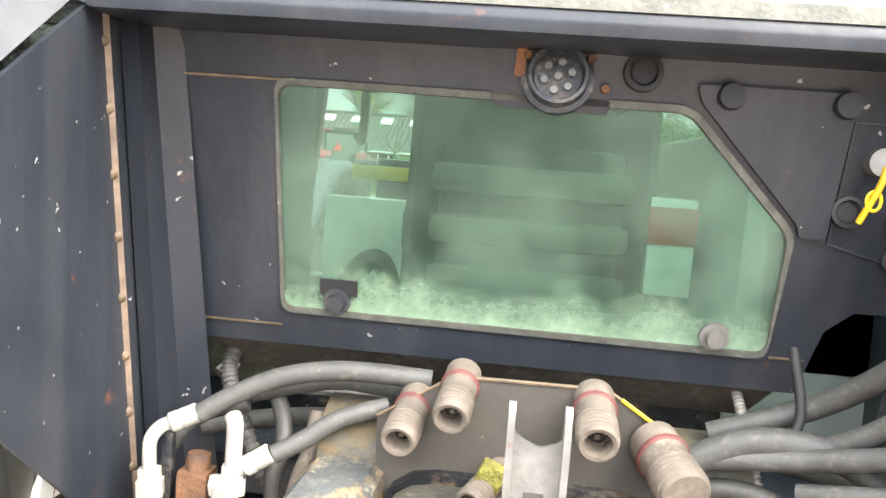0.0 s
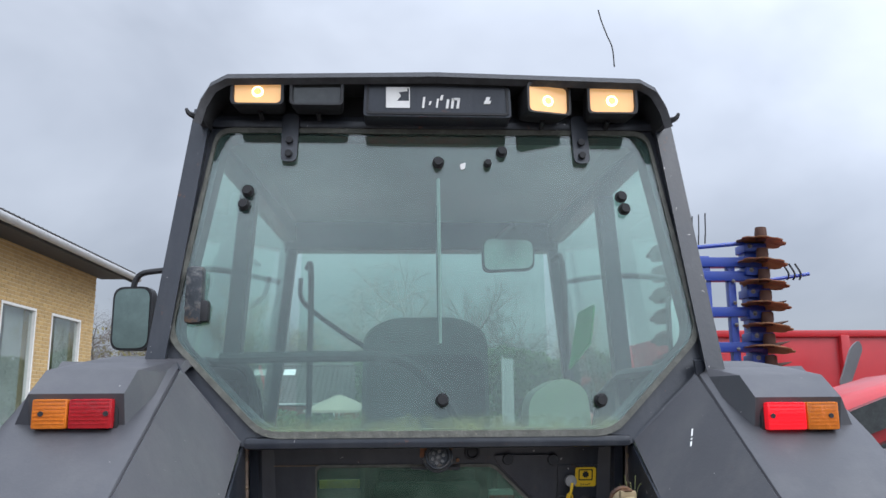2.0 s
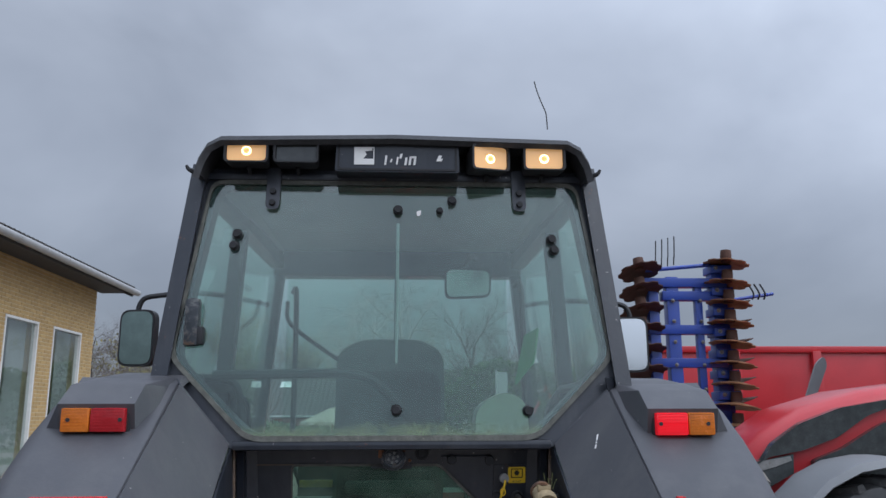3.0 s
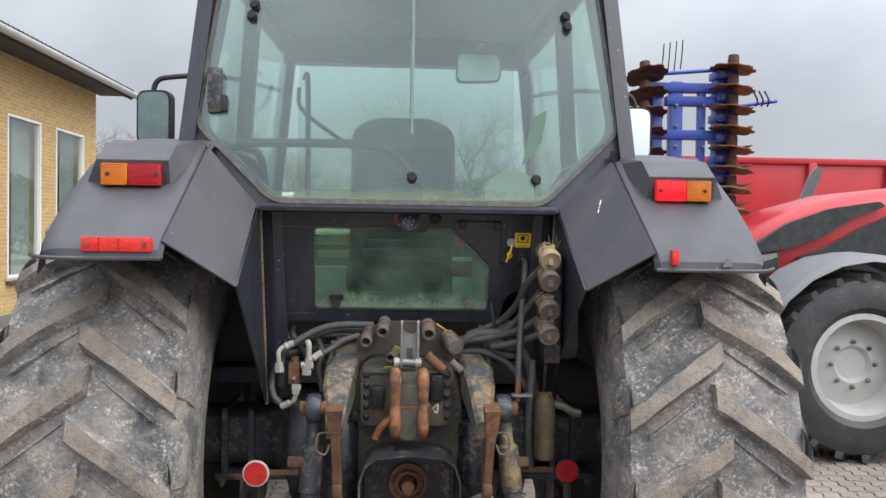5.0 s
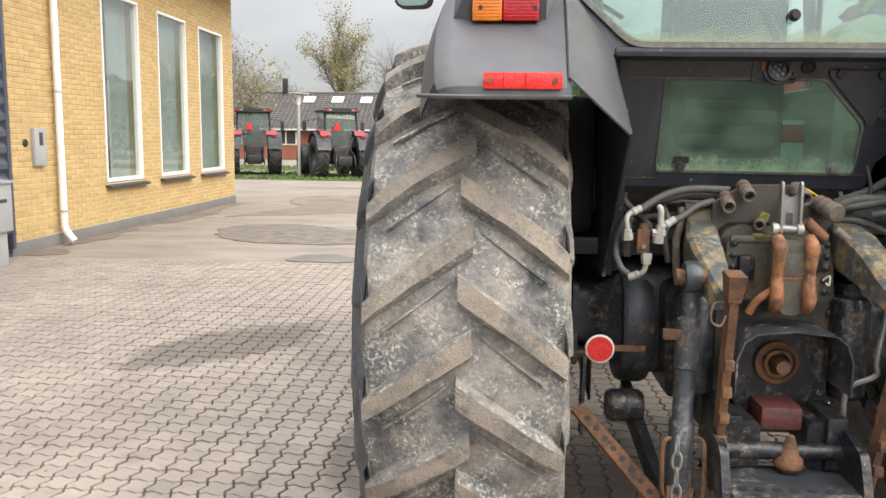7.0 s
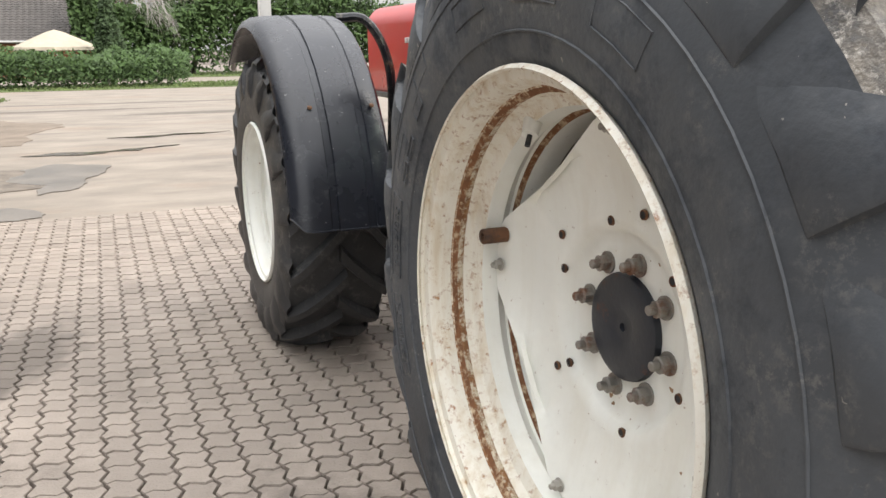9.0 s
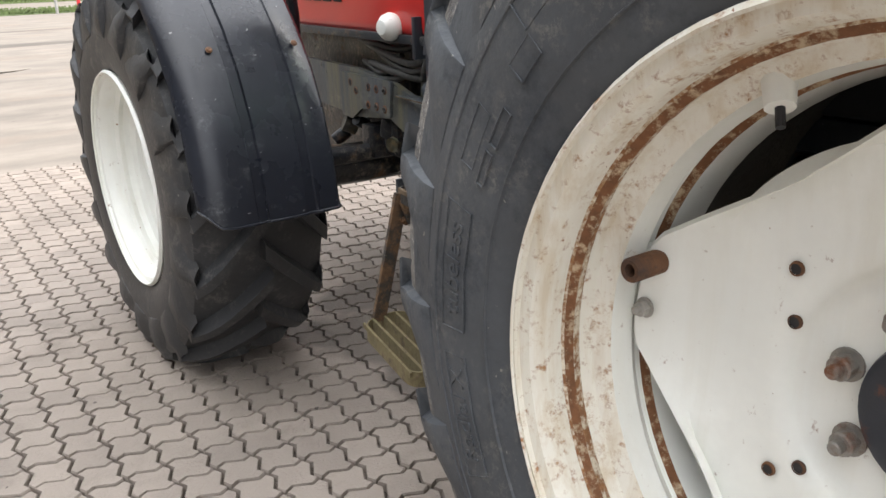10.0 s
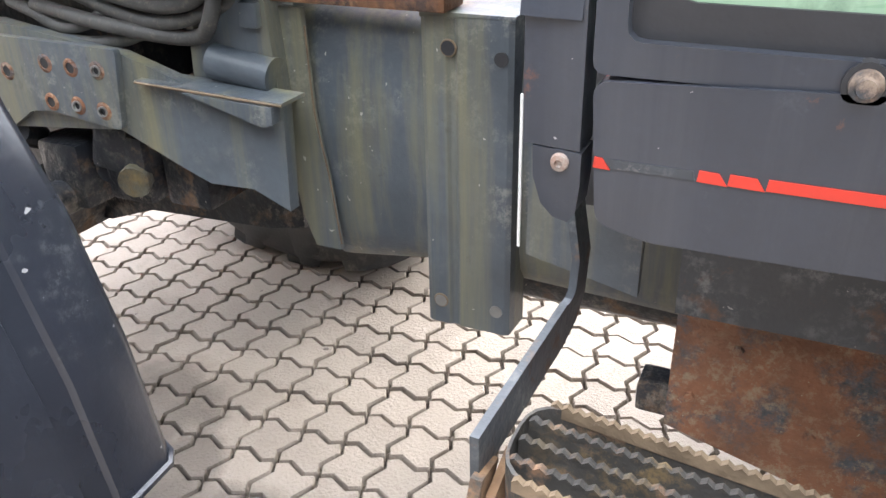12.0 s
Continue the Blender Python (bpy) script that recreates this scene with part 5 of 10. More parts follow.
def wheel(centre, R, lug_h, half, bulge, bead, count, arc, lug_w, side, turn, flange, disc_x, pcd, nuts, label, full=True, rear=True, phase=0.0, inner=None):
    """Rim as the wheel's own mesh, with tyre, disc, cap and nuts under it. Local x is outward after mirroring (side -1: outward is -x)."""
    mirror = side > 0
    inner = inner or bulge
    w = flange
    x0 = -bulge + 0.012
    barrel = [(w + 0.004, x0 - 0.006), (w + 0.012, x0 + 0.004), (w + 0.006, x0 + 0.016), (w - 0.012, x0 + 0.020), (w - 0.020, x0 + 0.034), (w - 0.022, x0 + 0.072), (w - 0.027, x0 + 0.077), (w - 0.036, x0 + 0.084), (w - 0.034, x0 + 0.092), (w - 0.030, x0 + 0.10),
              (w - 0.038, x0 + 0.125), (w - 0.062, x0 + 0.140), (w - 0.068, x0 + 0.175), (w - 0.052, x0 + 0.20), (w - 0.060, x0 + 0.207), (w - 0.070, x0 + 0.215), (w - 0.078, -0.045), (w - 0.070, -0.02), (w - 0.050, 0.02), (w - 0.030, inner - 0.11), (w - 0.030, inner - 0.07), (w - 0.022, inner - 0.05)]
    bm = lathe(B(), barrel, (0, 0, 0), (1, 0, 0), seg=72)
    thicken(bm, 0.005)
    for f in bm.faces:
        c = f.calc_center_median()
        if c.x < x0 + 0.155:
            f.material_index = (1 if x0 + 0.077 < c.x < x0 + 0.084 else 3 if x0 + 0.070 < c.x < x0 + 0.100 else 2) if rear else 0
        elif rear and x0 + 0.207 < c.x < x0 + 0.216:
            f.material_index = 1
        # rear barrel turns dark brown-grey from here inwards
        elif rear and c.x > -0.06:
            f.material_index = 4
    rim = part("wheel", put_down(bm, centre, turn, mirror), M_RIM, tractor, label, slots=(M_RIMR, M_RIME, M_RIMS, M_RIMIN))
    part("tyre", put_down(tyre_bm(R, lug_h, half, bulge, bead, inner), centre, turn, mirror), M_RUBBER if rear else M_RUBBERF, rim, "black ribbed tractor tyre, dusty on the tread", slots=(M_TREAD if rear else M_RUBBERF,), smooth=32)
    for sd in (-1, 1):
        for k in range(count):
            th0 = 2 * math.pi * (k + (0.5 if sd > 0 else 0.0)) / count + phase
            part("lug", put_down(lug_bm(R, lug_h, half, bulge if sd < 0 else inner, bead, th0, sd, arc, lug_w, 2 * math.pi / count), centre, turn, mirror), M_LUG if rear else M_RUBBERF, rim, "", 40, slots=(M_RUBBER, M_TREAD) if rear else (M_RUBBERF, M_RUBBERF))
    # thin mud-breaker ribs between the bars
    for sd in (-1, 1):
        for k in range(count if rear else 0):
            th0 = 2 * math.pi * (k + 0.5 + (0.5 if sd > 0 else 0.0)) / count + phase
            rows = []
            for i in range(6):
                u = 0.16 + 0.13 * i
                r = R - lug_h - 0.002 - 0.05 * max(0.0, u - 0.55) ** 2
                th = th0 - arc * u ** 0.92 + 0.06
                rows.append([(sd * half * u, -(r + h) * math.cos(th + d / R), (r + h) * math.sin(th + d / R)) for d, h in ((-0.007, -0.004), (-0.004, 0.007), (0.004, 0.007), (0.007, -0.004))])
            part("tread_rib", put_down(loft(B(), rows, closed=True), centre, turn, mirror), M_TREAD, rim, "", 30)
    # pressed disc with four lobes
    seg, rows = 96, []
    rim_r = w - 0.070

    def edge(a):
        d = min(abs((math.degrees(a) - L + 180) % 360 - 180) for L in DISC_LOBES)
        if d < 12:
            return rim_r * 0.985
        u = (d - 12) / 33.0
        return rim_r * (0.985 - 0.20 * math.sin(min(1, u) * math.pi / 2) ** 0.8)
    for k in range(seg):
        a = 2 * math.pi * k / seg
        e = edge(a)
        prof = [(0.0, 0.055), (pcd * 0.60, 0.055), (pcd * 0.69, 0.052), (pcd * 0.73, 0.038), (pcd * 0.77, 0.026), (pcd * 0.84, 0.022), (pcd * 0.94, 0.024), (rim_r * 0.80, 0.0), (e * 0.98, -0.028 * (e / rim_r)), (e, -0.028 * (e / rim_r) + 0.012)]
        rows.append([(disc_x + h - 0.035, r * math.cos(a), r * math.sin(a)) for r, h in prof])
    rows.append(rows[0])
    bm = loft(B(), rows)
    bmesh.ops.remove_doubles(bm, verts=bm.verts, dist=0.0005)
    thicken(bm, 0.009)
    disc = part("wheel_disc", put_down(bm, centre, turn, mirror), M_RIM, rim, "white pressed steel wheel disc", smooth=45)
    face = disc_x + 0.02
    bm = lathe(B(), [(0.0, -0.004), (0.007, -0.005), (0.009, -0.012), (0.030, -0.010), (0.038, -0.014), (pcd * 0.36, -0.018), (pcd * 0.395, -0.014), (pcd * 0.405, -0.004), (pcd * 0.405, 0.012)], (face, 0, 0), (1, 0, 0), seg=40)
    part("hub_cap", put_down(bm, centre, turn, mirror), M_CAP, rim, "dark round hub cover")
    for k in range(nuts):
        a = 2 * math.pi * k / nuts + radians(12.5)
        p = (face, pcd / 2 * math.cos(a), pcd / 2 * math.sin(a))
        part("wheel_nut", put_down(hexnut(B(), p, (-1, 0, 0), 0.0175, 0.030), centre, turn, mirror), M_NUT, rim, "worn steel wheel nut")
    if not full:
        return rim
    for L in DISC_LOBES:
        for da in (-5.5, 5.5):
            a = radians(L + da)
            if L == 9:
                a += radians(2.0)
            if L in (9, 190) and da > 0:
                # hollow pin where one bolt is left out
                rr = rim_r * 0.93
                p = (disc_x - 0.055, rr * math.cos(a), rr * math.sin(a))
                bm = lathe(B(), [(0.0095, -0.062), (0.0165, -0.063), (0.0185, -0.060), (0.0185, 0.0), (0.0095, 0.0)], p, (1, 0, 0), seg=18, close=True)
                part("lug_pin", put_down(bm, centre, turn, mirror), M_RUST, rim, "rusty hollow pin")
                continue
            rr = rim_r * 0.93
            p = (disc_x - 0.06, rr * math.cos(a), rr * math.sin(a))
            part("rim_bolt", put_down(hexnut(B(), p, (-1, 0, 0), 0.012, 0.018), centre, turn, mirror), M_ZINC, rim, "zinc plated rim bolt")
    for L in DISC_LOBES:
        a = radians(L)
        rr = rim_r * 1.0
        bm = box(B(), (disc_x - 0.045, -0.02, -0.06), (disc_x + 0.03, 0.025, 0.06))
        bmesh.ops.transform(bm, matrix=Matrix.Translation((0, rr * math.cos(a), rr * math.sin(a))) @ Euler((a, 0, 0)).to_matrix().to_4x4(), verts=bm.verts)
        part("rim_lug", put_down(bevel(bm, 0.006), centre, turn, mirror), M_RIM, rim)
    for rr, deg in ((0.251, 37), (0.211, 21), (0.217, 83), (0.262, 109), (0.223, 140), (0.211, -39), (0.255, -37), (0.212, -101), (0.215, -162), (0.26, 178)):
        a = radians(deg)
        p = (disc_x - 0.008 - 0.16 * (rr - 0.21), rr * math.cos(a), rr * math.sin(a))
        part("disc_hole", put_down(cyl(B(), Vector(p) + Vector((0.004, 0, 0)), Vector(p) - Vector((0.0035, 0, 0)), 0.0078, seg=12), centre, turn, mirror), M_TRIM, rim)
        part("hole_edge", put_down(lathe(B(), [(0.0075, -0.0045), (0.0098, -0.0042), (0.0105, 0.0)], p, (1, 0, 0), seg=14), centre, turn, mirror), M_RUST, rim)
    a = radians(62)
    rr = w - 0.045
    p = Vector((x0 + 0.15, rr * math.cos(a), rr * math.sin(a)))
    inward = Vector((-0.5, -math.cos(a), -math.sin(a))).normalized()
    part("valve_guard", put_down(lathe(B(), [(0.0, 0.05), (0.018, 0.05), (0.022, 0.0)], p, inward, seg=12), centre, turn, mirror), M_RIM, rim)
    part("valve", put_down(cyl(B(), p, p + inward * 0.075, 0.006, seg=8), centre, turn, mirror), M_TRIM, rim, "tyre valve stem")
    return rim


left_rear = wheel((-0.938, 0, HUB_Z), 0.945, 0.043, 0.264, 0.329, 0.509, 21, 0.225, 0.064, -1, 0, 0.508, -0.087, 0.275, 8, "white painted rear rim with rust along its bead", phase=0.1017, inner=0.292)
right_rear = wheel((0.925, 0, HUB_Z), 0.945, 0.043, 0.264, 0.329, 0.513, 21, 0.225, 0.064, 1, 0, 0.512, -0.087, 0.275, 8, "white painted rear rim", full=False, phase=0.05, inner=0.285)
FW_Y, FW_Z, FW_X, FTURN = 2.61, 0.665, -1.055, 0
left_front = wheel((FW_X, FW_Y, FW_Z), 0.715, 0.045, 0.215, 0.245, 0.375, 18, 0.36, 0.055, -1, FTURN, 0.375, -0.02, 0.225, 8, "white painted front rim", full=False, rear=False)
right_front = wheel((0.775, FW_Y, FW_Z), 0.715, 0.045, 0.215, 0.245, 0.375, 18, 0.36, 0.055, 1, FTURN - 4, 0.375, -0.02, 0.225, 8, "white painted front rim", full=False, rear=False)
SIDE_X = -1.2655
for txt, size, r, ang in (("tubeless", 0.050, 0.650, radians(6.7)), ("Radial X", 0.050, 0.653, radians(-16.5))):
    arc_words(txt, size, r, SIDE_X - 0.001, ang, left_rear, (0, 0, HUB_Z), M_RUBBER, 0.0025)
# sidewall relief: raised frames and a ring
for r_, w_ in ((0.575, 0.004), (0.700, 0.003)):
    bm = lathe(B(), [(r_ - 0.003, 0.0), (r_ - 0.001, -w_), (r_ + 0.001, -w_), (r_ + 0.003, 0.0)], (0, 0, 0), (1, 0, 0), seg=72)
    xoff = {0.575: -0.349, 0.700: -0.354}[r_]
    bmesh.ops.translate(bm, verts=bm.verts, vec=(xoff, 0, 0))
    part("sidewall_ring", put_down(bm, (-0.91, 0, HUB_Z)), M_RUBBER, left_rear)


def side_frame(ang, dang, r0, r1):
    bm = B()
    a0, a1 = radians(ang - dang), radians(ang + dang)
    poly = [(r0, a0), (r1, a0), (r1, (a0 + a1) / 2), (r1, a1), (r0, a1), (r0, (a0 + a1) / 2)]
    pts = [(SIDE_X - 0.0008 + 0.55 * max(0.0, r - 0.70) ** 1.0 * 1.0, r * math.cos(a), r * math.sin(a) + HUB_Z) for r, a in poly]
    tube(bm, pts + [pts[0]], 0.0016, seg=5, soft=False)
    part("sidewall_frame", bm, M_RUBBER, left_rear)


for ang, half_ang, ra, rb in ((6.7, 9.6, 0.623, 0.680), (-16.5, 9.4, 0.626, 0.680), (26.8, 4.3, 0.641, 0.670), (30.8, 2.9, 0.607, 0.625), (24.0, 2.6, 0.611, 0.626), (41, 2.5, 0.615, 0.648),
                          (47, 3.5, 0.655, 0.70), (72, 6, 0.63, 0.68), (95, 7, 0.625, 0.68), (118, 6, 0.62, 0.68)):
    side_frame(ang, half_ang, ra, rb)

# front fender
rows = []
for k in range(15):
    row = []
    for x, dr in ((-1.302, -0.050), (-1.290, -0.022), (-1.255, -0.004), (-1.22, 0.0), (-1.15, 0.003), (-1.146, -0.004), (-1.12, -0.004), (-1.116, 0.004), (-1.0, 0.006), (-0.996, -0.001), (-0.97, -0.001), (-0.966, 0.004), (-0.90, 0.0), (-0.885, -0.012), (-0.875, -0.035)):
        a = radians(1.9 + k * 9.2 + (3.6 * max(0.0, (-1.25 - x) / 0.05) if k == 0 else 0.0))
        r = 0.868 + dr + (0.006 if k == 0 else 0.0)
        row.append((x, FW_Y - r * math.cos(a), FW_Z + r * math.sin(a)))
    rows.append(row)
FF = part("front_fender", sheet(B(), rows, 0.005), M_GLOSSB, tractor, "black dented front fender", smooth=50)
part("fender_lip", tube(B(), [Vector(p) + Vector((0, -0.003, -0.002)) for p in rows[0]], 0.0045, seg=6, soft=False), M_GLOSSB, FF)
rows2 = [[(-p[0] - 0.28, p[1], p[2]) for p in row] for row in rows]
part("front_fender", sheet(B(), rows2, 0.005), M_GLOSSB, tractor, "black front fender", smooth=50)
for x in (-1.18, -0.925):
    a = radians(34.5)
    p = Vector((x, FW_Y - 0.874 * math.cos(a), FW_Z + 0.874 * math.sin(a)))
    part("fender_bolt", lathe(B(), [(0.0, 0.006), (0.006, 0.005), (0.010, 0.0)], p, (0, -math.cos(a), math.sin(a)), seg=10), M_RUST, FF)
part("fender_stay", tube(B(), [(-0.86, FW_Y, FW_Z + 0.86), (-0.72, FW_Y - 0.05, FW_Z + 0.84), (-0.62, FW_Y - 0.08, FW_Z + 0.6), (-0.6, FW_Y, FW_Z + 0.1)], 0.022, seg=8), M_CAST, FF)


# ---- ground ----
STAINS = [(-2.70, 2.50, 0.95, 0.42, 52), (-1.35, 0.55, 0.3, 0.6, 10), (-0.35, 2.33, 0.16, 0.11, 20), (-0.55, 2.15, 0.24, 0.32, 20), (-0.30, 2.55, 0.34, 0.22, 0), (-0.60, 1.75, 0.14, 0.2, -15), (-0.75, 2.35, 0.10, 0.18, 10)]
M_JOINT = mat("damp_joint_sand", (0.115, 0.094, 0.076), 0.95, scale=3, vary=0.4, fine=90, bump=0.4)
M_PAVER = mat("beige_concrete_paver", (0.302, 0.256, 0.217), 0.85, scale=0.9, vary=0.28, fine=110, bump=0.5, per_piece=0.22, dust=0.52, dust_col=(0.165, 0.140, 0.117), specks=0.18, speck_scale=16, speck_col=(0.12, 0.10, 0.085), ground=True, stains=STAINS)
M_ASPH = mat("worn_sandy_asphalt", (0.235, 0.203, 0.17), 0.9, scale=0.9, vary=0.32, fine=40, bump=0.3, dust=0.3, dust_col=(0.175, 0.148, 0.122), specks=0.10, speck_scale=5, speck_col=(0.09, 0.075, 0.06), rust=0.28, rust_scale=0.28, rust_col=(0.21, 0.165, 0.13), stretch=(1, 2.2, 1), ground=True, stains=[(-3.5, 20.0, 4.0, 0.4, 2), (-1.0, 22.5, 5.0, 0.3, -1), (2.5, 14.0, 2.0, 0.5, 6), (0.5, 18.0, 2.5, 0.5, 0)])
M_GRASS = mat("spring_grass", (0.085, 0.12, 0.035), 0.9, scale=0.8, vary=0.35, fine=30, bump=0.5)
CELL, P_Y1, P_Y0, P_X0, P_X1 = 0.1125, 6.2, -4.6, -7.0, 3.6


def tube_ground():
    bm = B()
    prism(bm, [(-400, -400), (400, -400), (400, 600), (-400, 600)], "z", -0.6, -0.028)
    return bm


ground = solid("ground", tube_ground(), M_JOINT, "bare sandy ground under the paving", "ground", kind="structure", smooth=0)
asph = B()
bmesh.ops.create_grid(asph, x_segments=60, y_segments=60, size=1.0)
for v in asph.verts:
    v.co.x, v.co.y = v.co.x * 60 + 0, v.co.y * 35 + P_Y1 + 35.0
    v.co.z = -0.004 + 0.006 * noise.noise(Vector((v.co.x * 0.3, v.co.y * 0.3, 0)))
    if abs(v.co.y - P_Y1) < 0.01:
        v.co.z = -0.004
yard = solid("road", asph, M_ASPH, "patched pale asphalt yard with wet sandy stains", "road", kind="structure")


M_GRAVEL = mat("loose_dark_gravel_patch", (0.165, 0.140, 0.115), 0.9, scale=5, vary=0.5, fine=60, bump=0.8, specks=0.5, speck_scale=30, speck_col=(0.30, 0.26, 0.21), ground=True)
M_BROWN = mat("muddy_brown_asphalt", (0.185, 0.148, 0.115), 0.9, scale=1.6, vary=0.4, fine=40, bump=0.4, specks=0.4, speck_scale=14, speck_col=(0.10, 0.082, 0.066), ground=True)
M_WET = mat("wet_asphalt", (0.135, 0.117, 0.098), 0.35, scale=2, vary=0.4, fine=30, bump=0.15, ground=True)
M_PUDDLE = mat("shallow_puddle", (0.10, 0.088, 0.075), 0.04, scale=1, vary=0.2, fine=20, bump=0.0, ground=True)


def yard_patch(poly, material, seed, z, name, label):
    """A flat ragged-edged patch on the yard."""
    rnd = random.Random(seed)
    pts = [Vector(p) for p in poly]
    for rough in (0.10, 0.08, 0.06, 0.05):
        nxt = []
        for a, b in zip(pts, pts[1:] + pts[:1]):
            m = (a + b) / 2
            off = (b - a).orthogonal() * rnd.uniform(-rough, rough) * 2.2
            nxt += [a, m + off]
        pts = nxt
    bm = B()
    prism(bm, [tuple(p) for p in pts], "z", z - 0.006, z)
    return solid(name, bm, material, label, "ground", kind="structure", smooth=0)


yard_patch([(-5.7, 11.3), (-5.6, 16.2), (-3.8, 17.5), (-2.6, 15.5), (-3.1, 12.4)], M_BROWN, 1, 0.004, "ground_patch_1", "muddy brown worn asphalt")
yard_patch([(-5.0, 8.7), (-4.85, 10.05), (-3.5, 9.9), (-2.45, 9.6), (-2.4, 8.3), (-3.5, 7.8), (-4.5, 8.05)], M_GRAVEL, 2, 0.0055, "ground_patch_2", "patch of loose dark gravel in the asphalt")
yard_patch([(-2.98, 8.6), (-2.9, 9.5), (-2.5, 9.9), (-1.9, 9.5), (-2.1, 8.6), (-2.3, 7.7), (-2.6, 7.5)], M_WET, 3, 0.007, "ground_patch_3", "dark wet asphalt round a puddle")
yard_patch([(-3.0, 10.9), (-2.6, 11.15), (-1.7, 11.2), (-0.9, 11.45), (-1.5, 10.95), (-2.2, 10.75)], M_PUDDLE, 4, 0.0085, "water_puddle", "shallow puddle reflecting the sky")
yard_patch([(-1.9, 12.9), (-0.8, 13.2), (0.1, 13.25), (-0.4, 12.95), (-1.2, 12.75)], M_PUDDLE, 7, 0.0085, "water_puddle", "shallow puddle reflecting the sky")
yard_patch([(-3.3, 6.33), (-3.22, 6.85), (-2.69, 6.8), (-2.5, 6.3), (-2.85, 6.25)], M_WET, 5, 0.0055, "ground_patch_4", "damp hollow at the edge of the paving")
yard_patch([(-6.5, 6.3), (-6.5, 14.3), (-6.25, 14.2), (-6.1, 11.0), (-6.2, 8.0), (-6.05, 6.4)], M_BROWN, 6, 0.0055, "ground_patch_5", "strip of dirt along the building")


def paver_mesh(seed):
    """One wavy-edged paver, centred, about 0.1125 m square."""
    rnd = random.Random(seed)
    amp, h = 0.0135, CELL / 2
    pts = []
    for side in range(4):
        for k in range(4):
            u = k / 4
            w = amp * math.sin(2 * math.pi * u)
            p = [(-h + CELL * u, -h + w), (h + w * -1, -h + CELL * u), (h - CELL * u, h - w * -1 * -1), (-h + w, h - CELL * u)][side]
            pts.append(p)
    gap, ch = 0.915, 0.875
    top = [(x * ch, y * ch, 0.0) for x, y in pts]
    mid = [(x * gap, y * gap, -0.006) for x, y in pts]
    low = [(x * gap, y * gap, -0.028) for x, y in pts]
    verts = top + mid + low
    faces = [list(range(16))]
    for a, b in ((0, 16), (16, 32)):
        for i in range(16):
            j = (i + 1) % 16
            faces.append((a + i, b + i, b + j, a + j))
    return verts, faces


PV, PF = paver_mesh(1)
pv_me = bpy.data.meshes.new("paver")
pv_me.from_pydata(PV, [], PF)
pv_me.materials.append(M_PAVER)
pave = thing("pavement", "beige wavy-edged concrete block paving", "paving", (0, 0, 0), kind="structure")
rest_v, rest_f = [], []
rp = random.Random(5)
for i in range(int((P_X1 - P_X0) / CELL)):
    for j in range(int((P_Y1 - P_Y0) / CELL)):
        x, y = P_X0 + (i + 0.5) * CELL, P_Y0 + (j + 0.5) * CELL
        dz, tx, ty, rz = rp.uniform(-0.003, 0.002), rp.uniform(-0.012, 0.012), rp.uniform(-0.012, 0.012), rp.uniform(-0.015, 0.015)
        if -1.6 < x < 0.1 and 1.15 < y < 3.3 and (x > -0.75 or y < 2.0 or x < -1.25):
            ob = new("paver", pv_me)
            ob.matrix_world = Matrix.Translation((x, y, dz)) @ Euler((tx, ty, rz)).to_matrix().to_4x4()
            ob.parent = pave
        else:
            n0 = len(rest_v)
            for vx, vy, vz in PV:
                rest_v.append((x + vx - rz * vy, y + vy + rz * vx, vz + dz - ty * vx + tx * vy))
            rest_f.extend([[a + n0 for a in f] for f in PF])
me = bpy.data.meshes.new("paver_field")
me.from_pydata(rest_v, [], rest_f)
me.materials.append(M_PAVER)
fld = new("paver_field", me)
fld.parent = pave
tagged(fld, "beige block paving", kind="stuff")


# ---- rear hitch, axle and gearbox ----
M_TANCAP = mat("dusty_tan_cap", (0.30, 0.23, 0.13), 0.75, scale=20, vary=0.3, bump=0.2, chalk=0.4, chalk_col=(0.38, 0.33, 0.24))
M_BRNCAP = mat("dusty_brown_cap", (0.125, 0.102, 0.082), 0.75, scale=20, vary=0.35, bump=0.2, chalk=0.5, chalk_col=(0.24, 0.205, 0.16))
M_MOSS = mat("yellow_green_moss", (0.16, 0.15, 0.03), 0.95, scale=60, vary=0.4, bump=0.6)
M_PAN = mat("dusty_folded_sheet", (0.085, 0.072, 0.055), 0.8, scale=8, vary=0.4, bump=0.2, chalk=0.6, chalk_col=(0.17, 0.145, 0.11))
M_DRYGRASS = mat("dry_grass", (0.22, 0.24, 0.09), 0.9, vary=0.2, bump=0.0)
def add(name, bm, m, label="", parent=None, smooth=38):
    return part(name, bm, m, parent or tractor, label, smooth)


def strut(p, q, w, d, ref=(1, 0, 0), taper=1.0):
    """A bar of rectangular section from p to q: w along ref, d across."""
    p, q = Vector(p), Vector(q)
    ax = (q - p).normalized()
    u = (Vector(ref) - ax * Vector(ref).dot(ax)).normalized()
    v = ax.cross(u)
    rows = []
    for c, k in ((p, 1.0), (q, taper)):
        rows.append([c + u * (a * w * k / 2) + v * (b * d * k / 2) for a, b in ((-1, -1), (1, -1), (1, 1), (-1, 1))])
    bm = loft(B(), rows, closed=True)
    return bm


